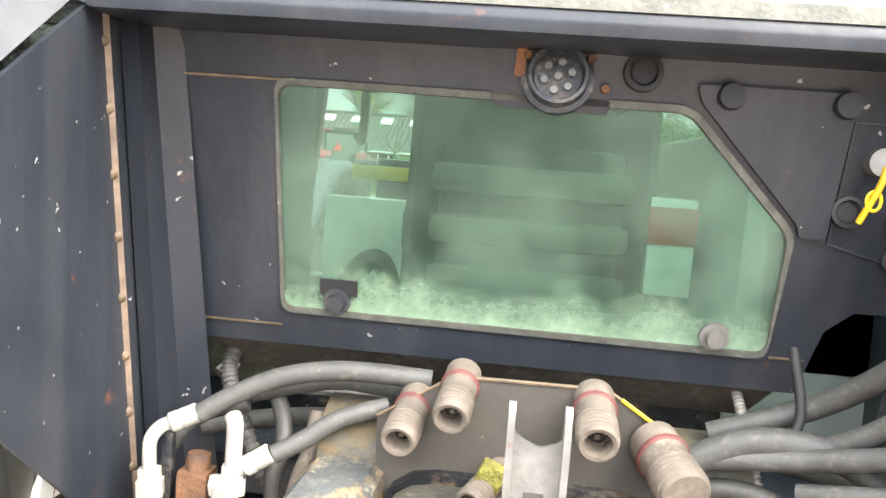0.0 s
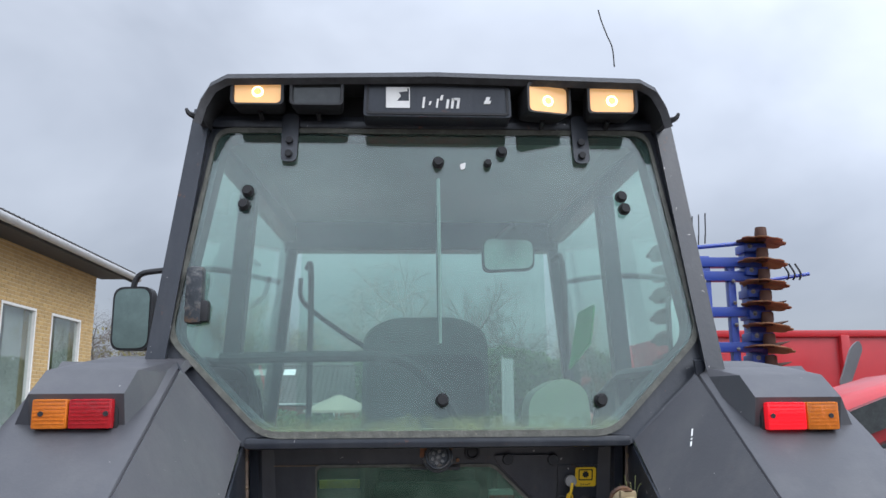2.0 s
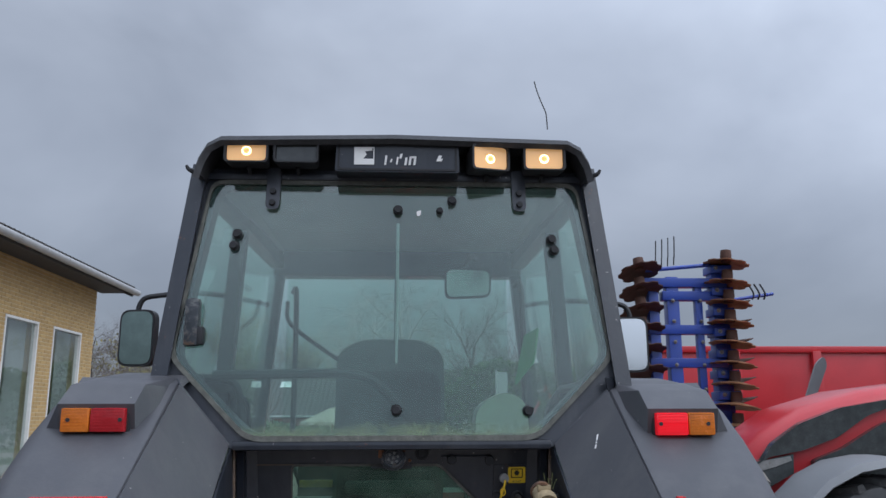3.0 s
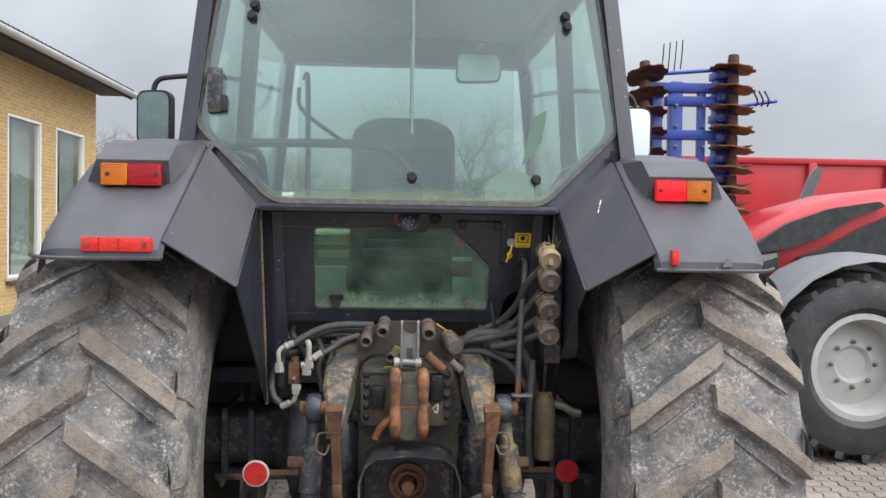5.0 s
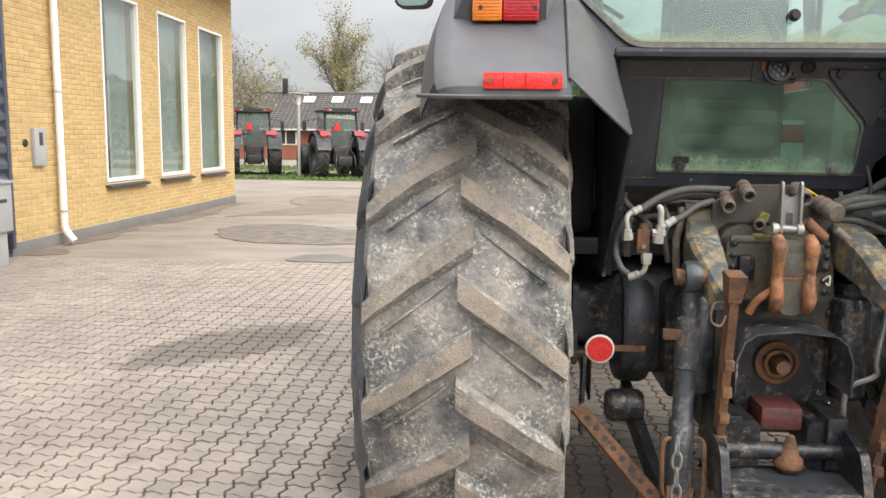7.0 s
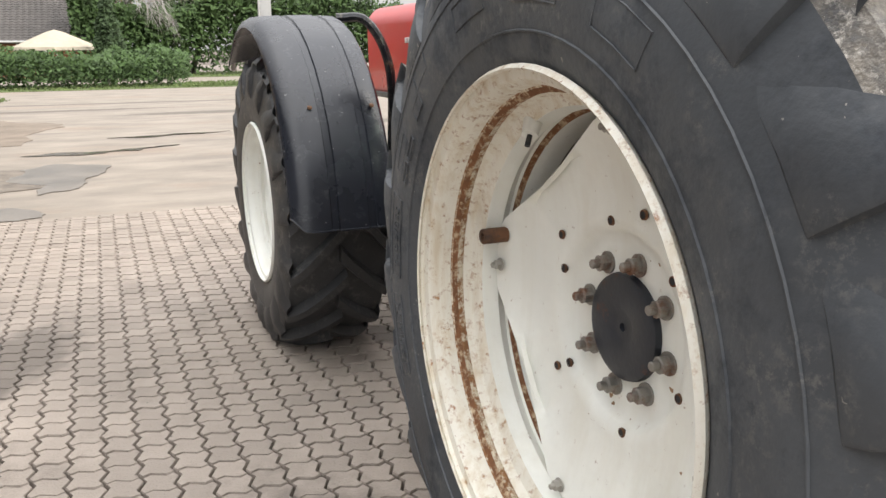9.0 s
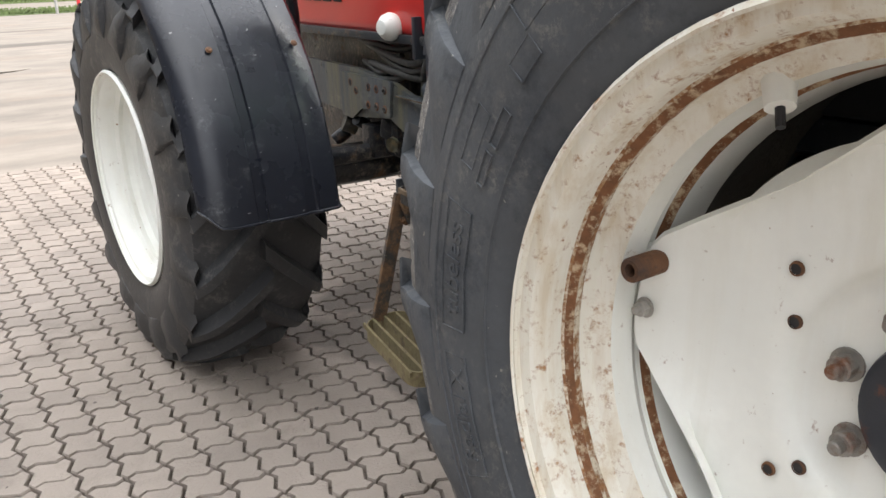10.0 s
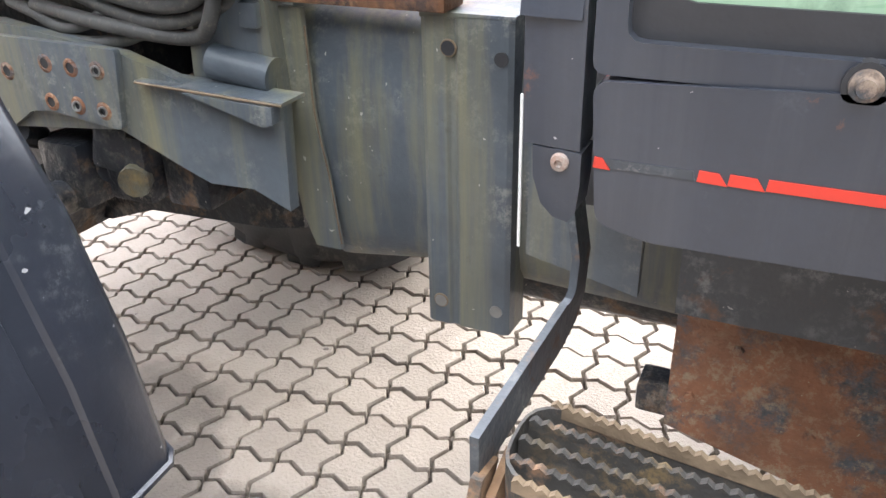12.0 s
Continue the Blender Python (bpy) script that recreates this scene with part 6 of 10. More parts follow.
gear = add("gearbox", bevel(loft(B(), [[(x, y, z) for x, z in rounded([(-0.20, 0.52), (0.20, 0.52), (0.22, 0.80), (0.19, 1.10), (0.15, 1.20), (-0.15, 1.20), (-0.19, 1.10), (-0.22, 0.80)], 0.05, 3)] for y in (-0.36, -0.33, 1.6)], closed=True), 0.01), M_CAST, "oily black gearbox housing")
bm = prism(B(), rounded([(-0.20, 0.53), (0.20, 0.53), (0.21, 0.80), (0.185, 1.09), (0.145, 1.19), (-0.145, 1.19), (-0.185, 1.09), (-0.21, 0.80)], 0.04, 3), "y", -0.385, -0.355)
add("gearbox_rear_cover", bevel(bm, 0.006), M_GREASE, "greasy rear gearbox cover", gear)
for k in range(6):
    for s in (-1, 1):
        z = 0.70 + k * 0.075
        add("cover_bolt", bolt_head(B(), (s * (0.192 - 0.003 * k * k * 0.3), -0.383, z), (0, -1, 0), 0.013, 0.014), M_GREASE, "", gear)
# lift housing block above
add("lift_housing", bevel(loft(B(), [[(x, y, z) for x, z in rounded([(-0.155, 0.97), (0.150, 0.97), (0.148, 1.165), (-0.158, 1.165)], 0.03, 3)] for y in (-0.445, -0.43, -0.2, 0.2)], closed=True), 0.01), M_GREASE, "greasy hydraulic lift housing with moss stains")
add("lift_housing_nose", bevel(prism(B(), rounded([(-0.032, 1.165), (0.046, 1.165), (0.050, 0.99), (0.030, 0.945), (-0.018, 0.945), (-0.036, 0.99)], 0.02, 3), "y", -0.545, -0.40), 0.010), M_GREASE)
for k in range(5):
    for s_ in (-1, 1):
        add("housing_bolt", hexnut(B(), (s_ * 0.138, -0.440, 1.00 + k * 0.036), (0, -1, 0), 0.011, 0.014), M_CAST)
add("housing_rib", bevel(box(B(), (-0.15, -0.455, 1.150), (0.14, -0.43, 1.168)), 0.004), M_GREASE)
add("housing_boss", bevel(box(B(), (-0.125, -0.47, 1.03), (-0.075, -0.43, 1.11)), 0.012), M_CAST)
add("housing_boss", bevel(box(B(), (0.075, -0.47, 1.06), (0.125, -0.43, 1.15)), 0.012), M_CAST)
add("moss_tuft", bevel(box(B(), (-0.08, -0.46, 1.164), (-0.045, -0.42, 1.172)), 0.003), M_MOSS, "yellow-green moss on the housing")
# coupling plate
M_CPLATE = mat("grimy_dark_plate", (0.050, 0.044, 0.037), 0.55, scale=9, vary=0.35, fine=120, bump=0.06, dust=0.3, dust_col=(0.095, 0.082, 0.062), specks=0.12, speck_scale=60, speck_col=(0.20, 0.17, 0.12))
M_FADED = mat("faded_red_ring", (0.125, 0.038, 0.034), 0.6, scale=30, vary=0.4, bump=0.2, dust=0.45, dust_col=(0.14, 0.11, 0.085))
PL = [(-0.1786, 1.258), (-0.0897, 1.3145), (0.0884, 1.3165), (0.192, 1.253), (0.192, 1.160), (-0.176, 1.160)]
cp = add("coupling_plate", bevel(prism(B(), rounded(PL, 0.006), "y", -0.338, -0.326), 0.002), M_CPLATE, "dark grimy plate with hydraulic couplings and a worn yellow edge")
for pa, pb in zip(PL[:3], PL[1:4]):
    worn = tube(B(), [(pa[0], -0.338, pa[1]), ((pa[0] + pb[0]) / 2, -0.3385, (pa[1] + pb[1]) / 2 + 0.0006), (pb[0], -0.338, pb[1])], 0.0022, seg=6, n=4)
    add("worn_edge", worn, M_CHIP, "bare worn edge", cp)


def coupling(tip, d, r, m_, closed=False):
    """A quick coupling on the plate: body, knurled sleeve, bore with its poppet, faded red ring at the foot."""
    d, tip = Vector(d).normalized(), Vector(tip)
    foot = tip - d * 0.085
    rows = [(0.0, -0.012), (r * 1.05, -0.012), (r * 1.05, 0.022), (r * 0.98, 0.026), (r * 0.98, 0.040)]
    for k in range(5):
        rows += [(r * 1.0, 0.044 + 0.007 * k), (r * 1.06, 0.046 + 0.007 * k), (r * 1.06, 0.049 + 0.007 * k), (r * 1.0, 0.050 + 0.007 * k)]
    rows += [(r * 0.98, 0.084), (r * 0.90, 0.086)] + ([(0.0, 0.087)] if closed else [(r * 0.70, 0.085), (r * 0.64, 0.078), (r * 0.62, 0.055), (0.0, 0.055)])
    add("quick_coupling", lathe(B(), rows, foot, d, seg=24), m_, "round hydraulic quick coupling", cp)
    add("coupling_ring", lathe(B(), [(r * 1.04, 0.014), (r * 1.13, 0.016), (r * 1.13, 0.021), (r * 1.04, 0.023)], foot, d, seg=22), M_FADED, "", cp)
    if not closed:
        add("coupling_poppet", lathe(B(), [(0.0, 0.072), (r * 0.16, 0.071), (r * 0.26, 0.066), (r * 0.34, 0.054)], foot, d, seg=14), M_GREASE, "", cp)
        add("bore_ring", lathe(B(), [(r * 0.60, 0.066), (r * 0.50, 0.067), (r * 0.50, 0.063), (r * 0.60, 0.062)], foot, d, seg=18), M_BRNCAP, "", cp)


coupling((-0.1437, -0.396, 1.249), (-0.10, -1, -0.30), 0.0205, M_BRNCAP)
coupling((-0.0864, -0.402, 1.284), (-0.06, -1, -0.30), 0.0205, M_BRNCAP)
coupling((0.0734, -0.425, 1.280), (0.0, -1, -0.28), 0.0225, M_BRNCAP)
coupling((0.168, -0.430, 1.238), (0.25, -1, -0.25), 0.0275, M_BRNCAP, True)
coupling((-0.058, -0.425, 1.198), (-0.35, -1, -0.10), 0.0165, M_BRNCAP)
add("plate_edge", tube(B(), [(0.105, -0.3395, 1.3075), (0.135, -0.340, 1.2885), (0.160, -0.3395, 1.2735)], 0.0024, seg=6, soft=False), M_YELLOW, "chipped yellow paint on the edge", cp)
add("yellow_tag", bevel(box(B(), (-0.052, -0.40, 1.205), (-0.022, -0.38, 1.235), Euler((0, 0.4, 0)).to_matrix()), 0.004), M_MOSS, "yellow mossy clip on the plate", cp)
fork = add("fork_bracket", bevel(prism(B(), rounded([(-0.022, 1.185), (0.040, 1.185), (0.041, 1.310), (0.030, 1.296), (0.010, 1.289), (-0.010, 1.298), (-0.022, 1.312)], 0.006), "y", -0.482, -0.476), 0.001), M_STEEL, "bare steel fork bracket with two prongs")
for x in (-0.0195, 0.0355):
    prong = [(-0.505, 1.18), (-0.472, 1.18), (-0.472, 1.315), (-0.480, 1.334), (-0.489, 1.338), (-0.497, 1.330), (-0.500, 1.30)]
    add("fork_side", bevel(prism(B(), rounded(prong, 0.006), "x", x - 0.0035, x + 0.0035), 0.0012), M_STEEL, "", fork)
add("fork_slot", rbox((-0.002, -0.4835, 1.205), (0.018, -0.4805, 1.243), 0.001), M_CPLATE, "", fork)
add("fork_pin", cyl(B(), (-0.045, -0.492, 1.197), (0.048, -0.492, 1.192), 0.013, seg=14), M_STEEL, "", fork)
for x in (-0.036, 0.036):
    add("fork_collar", cyl(B(), (x - 0.008, -0.492, 1.195), (x + 0.008, -0.492, 1.194), 0.018, seg=14), M_ZINC, "", fork)
add("spool_pin", bevel(cyl(B(), (0.065, -0.46, 1.215), (0.125, -0.46, 1.165), 0.019, 0.016, seg=14), 0.003), M_RUST, "rusty pin")
add("spool_knob", bevel(cyl(B(), (0.150, -0.47, 1.195), (0.185, -0.48, 1.165), 0.013, seg=12), 0.003), M_BRNCAP, "brown plastic knob")
# top link bracket: two orange rusted cheeks
for x in (-0.038, 0.054):
    pts = [(x, -0.53, 1.172), (x, -0.558, 1.150), (x, -0.552, 1.10), (x, -0.545, 1.065), (x, -0.552, 1.03), (x, -0.558, 0.985), (x, -0.535, 0.962)]
    tl = add("top_link_bracket", tube(B(), pts, [0.017, 0.0175, 0.018, 0.0185, 0.019, 0.0195, 0.020, 0.020, 0.020, 0.0195, 0.019, 0.0185, 0.018, 0.0175, 0.017, 0.017, 0.017, 0.017, 0.0165, 0.017, 0.017, 0.0175, 0.018, 0.0185, 0.019, 0.0195, 0.020, 0.020, 0.020, 0.0195, 0.019, 0.0185, 0.018, 0.0175, 0.017, 0.016, 0.015], seg=12), M_ORUST, "orange rusted top link bracket cheek", None, 60)
add("top_link_pin", cyl(B(), (-0.03, -0.535, 1.055), (0.075, -0.535, 1.055), 0.012, seg=12), M_ORUST, "rusted top link pin")
add("top_link_cross", rbox((-0.04, -0.55, 1.06), (0.055, -0.51, 1.13), 0.008), M_GREASE)
add("linch_clip", tube(B(), [(0.085, -0.565, 1.055), (0.10, -0.575, 1.07), (0.098, -0.58, 1.045), (0.088, -0.58, 1.05)], 0.003, seg=5), M_ZINC)
add("bracket_tail", tube(B(), [(-0.045, -0.54, 1.02), (-0.085, -0.53, 0.985), (-0.105, -0.52, 0.945)], 0.012, seg=8), M_ORUST)
for cx_ in (-0.225, 0.242):
    bm = lathe(B(), [(0.0, 0.0), (0.050, 0.0), (0.060, 0.012), (0.060, 0.30), (0.050, 0.315), (0.024, 0.318), (0.024, 0.36), (0.0, 0.36)], (cx_, -0.40, 0.66), (0, 0.02, 1), seg=24)
    add("lift_cylinder", bm, M_CAST, "black hydraulic lift cylinder")
# power take-off with its hood
bm = B()
rows = []
for y, k in ((-0.60, 1.0), (-0.56, 1.0), (-0.42, 0.97)):
    rows.append([(0.012 + k * (x - 0.012), y, z) for x, z in ((-0.155, 0.72), (-0.155, 0.82), (-0.135, 0.875), (-0.10, 0.90), (0.012, 0.912), (0.125, 0.90), (0.16, 0.875), (0.18, 0.82), (0.18, 0.72))])
hood_ = add("pto_shield", sheet(bm, rows, 0.006), M_WORN, "worn black sheet shield over the power take-off", None, 50)
pl_ = add("pto_plate", bevel(prism(B(), rounded([(-0.14, 0.655), (0.165, 0.655), (0.165, 0.875), (-0.14, 0.875)], 0.02), "y", -0.45, -0.385), 0.006), M_CAST, "black power take-off plate")
bm = lathe(B(), [(0.066, 0.0), (0.066, 0.018), (0.054, 0.022), (0.050, 0.012), (0.044, 0.012), (0.042, 0.030), (0.034, 0.032), (0.030, 0.006), (0.0, 0.006)], (0.008, -0.45, 0.780), (0, -1, 0), seg=32)
add("pto_seal", bm, M_RUST, "ring seal", pl_)
bm = B()
prism(bm, [((0.019 if k % 2 else 0.023) * math.cos(k * math.pi / 12) + 0.008, 0.780 + (0.019 if k % 2 else 0.023) * math.sin(k * math.pi / 12)) for k in range(24)], "y", -0.525, -0.45)
add("pto_shaft", bm, M_RUST, "splined rusty power take-off shaft", pl_, 20)
for x in (-0.118, 0.143):
    for z in (0.685, 0.85):
        add("plate_bolt", hexnut(B(), (x, -0.45, z), (0, -1, 0), 0.010, 0.012), M_CAST, "", pl_)
# lift arms, lift rods, stabiliser bars
for s in (-1, 1):
    o = 0.008
    def X(x):
        return s * x + o
    rows = []
    for (x, y, z, w, h) in ((0.214, -0.24, 1.135, 0.080, 0.13), (0.220, -0.33, 1.140, 0.092, 0.12), (0.236, -0.42, 1.115, 0.100, 0.115), (0.240, -0.52, 1.085, 0.090, 0.10), (0.236, -0.61, 1.045, 0.068, 0.075), (0.234, -0.69, 1.015, 0.05, 0.055)):
        rows.append([(X(x - w / 2), y, z - h / 2), (X(x + w / 2), y, z - h / 2), (X(x + w / 2), y - 0.01, z + h / 2 - 0.012), (X(x + w / 2 - 0.012), y - 0.012, z + h / 2), (X(x - w / 2 + 0.012), y - 0.012, z + h / 2), (X(x - w / 2), y - 0.01, z + h / 2 - 0.012)])
    bm = loft(B(), rows, closed=True)
    arm = add("lift_arm", bevel(bm, 0.012), M_ARM, "cast lift arm with chipped black and yellow paint")
    add("lift_shaft", cyl(B(), (X(0.13), -0.26, 1.185), (X(0.26), -0.26, 1.185), 0.07, seg=20), M_GREASE, "", arm)
    jx = 0.305
    add("lift_joint", lathe(B(), [(0.016, -0.022), (0.044, -0.022), (0.048, -0.010), (0.048, 0.010), (0.044, 0.022), (0.016, 0.022)], (X(jx), -0.60, 1.062), (1, 0, 0), seg=22, close=True), M_WORN, "ball joint eye", arm)
    add("lift_pin", cyl(B(), (X(jx - 0.06), -0.60, 1.062), (X(jx + 0.045), -0.60, 1.062), 0.024, seg=14), M_RUST, "rusty pin", arm)
    bm = lathe(B(), [(0.0, 0.0), (0.022, 0.0), (0.022, 0.10), (0.034, 0.11), (0.034, 0.25), (0.030, 0.255), (0.030, 0.40), (0.037, 0.41), (0.037, 0.60), (0.026, 0.62), (0.0, 0.62)], (X(0.305), -0.60, 1.05), (0.035 * s if s < 0 else 0.13, -0.10, -1), seg=18)
    dx = 0.0 if s < 0 else 0.055
    rod = add("lift_rod", bm, M_WORN if s < 0 else M_ARM, "lift rod, black above and rusty below")
    add("rod_fork", bevel(strut((X(0.325 + dx), -0.66, 0.46), (X(0.33 + dx), -0.68, 0.33), 0.075, 0.05), 0.006), M_RUST, "rusty fork end", rod)
    add("rod_handle", tube(B(), [(X(0.34 + dx), -0.655, 0.60), (X(0.375 + dx), -0.67, 0.59), (X(0.378 + dx), -0.68, 0.50), (X(0.372 + dx), -0.68, 0.44), (X(0.34 + dx), -0.665, 0.43)], 0.007, seg=6), M_RUST, "bent handle loop", rod)
    add("rod_handle", tube(B(), [(X(0.29 + dx), -0.655, 0.60), (X(0.262 + dx), -0.67, 0.59), (X(0.258 + dx), -0.68, 0.46), (X(0.27 + dx), -0.68, 0.425), (X(0.30 + dx), -0.665, 0.42)], 0.007, seg=6), M_RUST, "", rod)
    add("rod_lug", bevel(box(B(), (min(X(0.33), X(0.385)), -0.64, 0.885), (max(X(0.33), X(0.385)), -0.62, 0.915)), 0.003), M_RUST if s < 0 else M_BRASS, "", rod)
    # rusty hook bar with notched edge
    bx = 0.228 if s < 0 else 0.250
    bm = B()
    top, bot = Vector((X(bx), -0.745, 1.045)), Vector((X(bx - 0.02), -0.60, 0.42))
    hb_ = add("hook_bar", bevel(strut(top, bot, 0.024, 0.05, taper=0.9), 0.004), M_RUST, "rusty stabiliser bar with notches")
    add("hook_bar_head", bevel(strut(top + Vector((0, 0, -0.02)), top + Vector((0, -0.01, 0.055)), 0.034, 0.05, taper=1.45), 0.004), M_RUST, "", hb_)
    for u in (0.32, 0.45, 0.58, 0.7, 0.83):
        c = top.lerp(bot, u) + Vector((X(0) * 0 + 0.0, -0.03, -0.005))
        add("bar_notch", bevel(box(B(), c - Vector((0.014, 0.014, 0.016)), c + Vector((0.014, 0.012, 0.016))), 0.006), M_RUST, "", hb_)
    add("pin_clip", tube(B(), [(X(bx + 0.02), -0.74, 1.02), (X(bx + 0.05), -0.75, 1.015), (X(bx + 0.055), -0.75, 0.97), (X(bx + 0.03), -0.75, 0.955), (X(bx + 0.015), -0.75, 0.985)], 0.0035, seg=6), M_CHIP, "thin rusty wire clip", hb_)
    # axle trumpets and brackets
    flare = ((0.20, 1.72), (0.42, 1.70), (0.445, 1.50), (0.475, 1.20), (0.515, 1.0), (0.56, 0.95), (0.64, 0.92), (0.80, 0.90)) if s < 0 else ((0.20, 1.25), (0.34, 1.15), (0.46, 0.95), (0.64, 0.92), (0.80, 0.90))
    ax_ = add("axle_housing", bevel(loft(B(), [[(X(x), yy, zz) for yy, zz in rounded([(-0.13 * k, 0.838 - 0.11 * k), (0.13 * k, 0.838 - 0.11 * k), (0.13 * k, 0.838 + 0.11 * k), (-0.13 * k, 0.838 + 0.11 * k)], 0.05 * k, 4)] for x, k in flare], closed=True), 0.004), M_WORN, "heavy black flared axle housing with rust streaks")
    bm = lathe(B(), [(0.10, -0.05), (0.215, -0.05), (0.225, -0.03), (0.225, 0.03), (0.215, 0.05), (0.10, 0.05)], (X(0.385), -0.06, 0.82), (1, 0, 0), seg=36, close=True)
    add("brake_drum_housing", bm, M_WORN, "round brake housing", ax_)
    for x in (0.555, 0.635) if s > 0 else (0.586, 0.684):
        add("axle_strap", bevel(ring_prism(B(), rounded([(-0.16, 0.70), (0.15, 0.70), (0.15, 0.965), (-0.16, 0.965)], 0.03), rounded([(-0.118, 0.725), (0.12, 0.725), (0.12, 0.938), (-0.118, 0.938)], 0.02), "x", X(x) - 0.010, X(x) + 0.010), 0.003), M_WORN, "clamp strap", ax_)
    add("axle_base_plate", rbox((min(X(0.43), X(0.715)), -0.175, 0.700), (max(X(0.43), X(0.715)), 0.14, 0.722), 0.004), M_WORN, "", ax_)
    for x in (0.586, 0.69):
        add("axle_bolt", hexnut(B(), (X(x), -0.17, 0.705), (0, 0, -1), 0.014, 0.022), M_GREASE, "", ax_)
    for x in (0.55, 0.615):
        add("link_hanger", bevel(strut((X(x), -0.14, 0.71), (X(x + 0.005), -0.16, 0.42), 0.012, 0.085, taper=0.8), 0.003), M_WORN, "worn hanger plate", ax_)
    # perforated stabiliser plate
    p0, p1 = Vector((X(0.598), -0.42, 0.603)), Vector((X(0.345), -0.68, 0.365))
    pp = add("perforated_bar", bevel(strut(p0, p1, 0.012, 0.05, ref=(0.1, -0.6, 0.8)), 0.003), M_RUST, "rusty bar with a row of holes")
    for k in range(9):
        c = p0.lerp(p1, 0.12 + k * 0.095)
        d = Vector((0.1, -0.6, 0.8)).normalized()
        dd = (p1 - p0).normalized()
        d = (d - dd * d.dot(dd)).normalized()
        for sg in (-1, 1):
            add("bar_hole", cyl(B(), c + d * sg * 0.004, c + d * sg * 0.0068, 0.010, seg=10), M_TRIM, "", pp)
    # lower link
    lk = add("lower_link", bevel(strut((X(0.40), -0.12, 0.57), (X(0.34), -0.78, 0.33), 0.035, 0.085, taper=0.8), 0.005), M_CAST, "black lower link arm")
    add("link_bushing", lathe(B(), [(0.0, -0.06), (0.045, -0.06), (0.055, -0.045), (0.055, 0.045), (0.045, 0.06), (0.0, 0.06)], (X(0.43), -0.30, 0.575), (1, 0, 0), seg=20), M_CAST, "rubber bushing", lk)
    # chain
    for k in range(6):
        c = Vector((X(0.355), -0.75 - 0.004 * k, 0.615 - 0.045 * k))
        pts = []
        for q_ in range(11):
            a = 2 * math.pi * q_ / 10
            u_ = Vector((1, 0, 0)) if k % 2 else Vector((0, 1, 0))
            pts.append(c + u_ * 0.013 * math.cos(a) + Vector((0, 0, 1)) * 0.027 * math.sin(a))
        add("chain_link", tube(B(), pts, 0.0045, seg=5, soft=False), M_STEEL, "grey chain link", lk)
# drawbar and hitch frame low down
hf_ = add("hitch_frame", bevel(box(B(), (-0.19, -0.62, 0.50), (-0.13, -0.35, 0.66)), 0.01), M_CAST, "black hitch frame")
add("hitch_cheek", bevel(box(B(), (0.11, -0.62, 0.50), (0.17, -0.35, 0.66)), 0.01), M_CAST, "", hf_)
add("hitch_tongue", bevel(box(B(), (-0.064, -0.57, 0.60), (0.060, -0.42, 0.672)), 0.015), M_DKRED, "dark red rusty tongue", hf_)
for x in (-0.108, 0.092):
    add("hitch_clamp", bevel(prism(B(), rounded([(x - 0.03, 0.50), (x + 0.035, 0.50), (x + 0.035, 0.625), (x + 0.02, 0.64), (x - 0.02, 0.64), (x - 0.03, 0.625)], 0.012), "y", -0.60, -0.46), 0.008), M_CAST, "clamp block", hf_)
add("cross_shaft", cyl(B(), (-0.205, -0.61, 0.553), (0.165, -0.61, 0.556), 0.026, seg=18), M_CAST, "black cross shaft", hf_)
bm = lathe(B(), [(0.0, 0.062), (0.010, 0.056), (0.020, 0.025), (0.028, 0.0), (0.040, -0.012), (0.043, -0.032), (0.030, -0.05), (0.0, -0.05)], (0.004, -0.625, 0.552), (0, -0.1, 1), seg=18)
add("hitch_cone", bm, M_RUST, "rusty hitch cone", hf_)
for x in (-0.215, 0.165):
    add("side_cheek", bevel(prism(B(), rounded([(-0.80, 0.46), (-0.56, 0.46), (-0.56, 0.60), (-0.63, 0.63), (-0.74, 0.60)], 0.02), "x", x - 0.012, x + 0.012), 0.003), M_CAST, "", hf_)
bm = rbox((-0.202, -0.80, 0.478), (0.152, -0.58, 0.496), 0.004)
db = add("drawbar_plate", bm, M_WORN, "dark worn perforated drawbar plate")
for k in range(7):
    add("plate_hole", cyl(B(), (-0.165 + k * 0.048, -0.755, 0.495), (-0.165 + k * 0.048, -0.755, 0.4985), 0.014, seg=12), M_TRIM, "", db)
add("cardan_guard", bevel(box(B(), (-0.11, -0.44, 0.60), (0.13, -0.385, 0.66)), 0.01), M_CAST)
add("pipe_run", tube(B(), [(0.30, -0.52, 0.98), (0.27, -0.54, 0.82), (0.27, -0.54, 0.77), (0.21, -0.53, 0.735), (0.19, -0.53, 0.70), (0.19, -0.53, 0.55)], 0.009, seg=8), M_STEEL, "bent grey steel pipe")
# warning disc and its pair
for x, y, z, m_ in ((-0.52, -0.385, 0.786, M_REFL), (0.585, -0.32, 0.775, M_LENSR)):
    bm = lathe(B(), [(0.0, 0.0), (0.045, 0.0), (0.047, 0.004), (0.045, 0.008), (0.0, 0.008)], (x, y + 0.008, z), (0, -1, 0), seg=32)
    d_ = add("reflector_disc", bm, M_WHITE if x < 0 else M_TRIM, "round red reflector disc with white rim" if x < 0 else "dark red round reflector disc")
    add("disc_face", lathe(B(), [(0.0, 0.0015), (0.041, 0.0015), (0.041, -0.002)], (x, y - 0.001, z), (0, -1, 0), seg=32), m_, "", d_)
    add("disc_bracket", bevel(box(B(), (min(x, x * 0.72), y + 0.008, z - 0.008), (max(x, x * 0.72), y + 0.014, z + 0.012)), 0.002), M_RUST, "", d_)
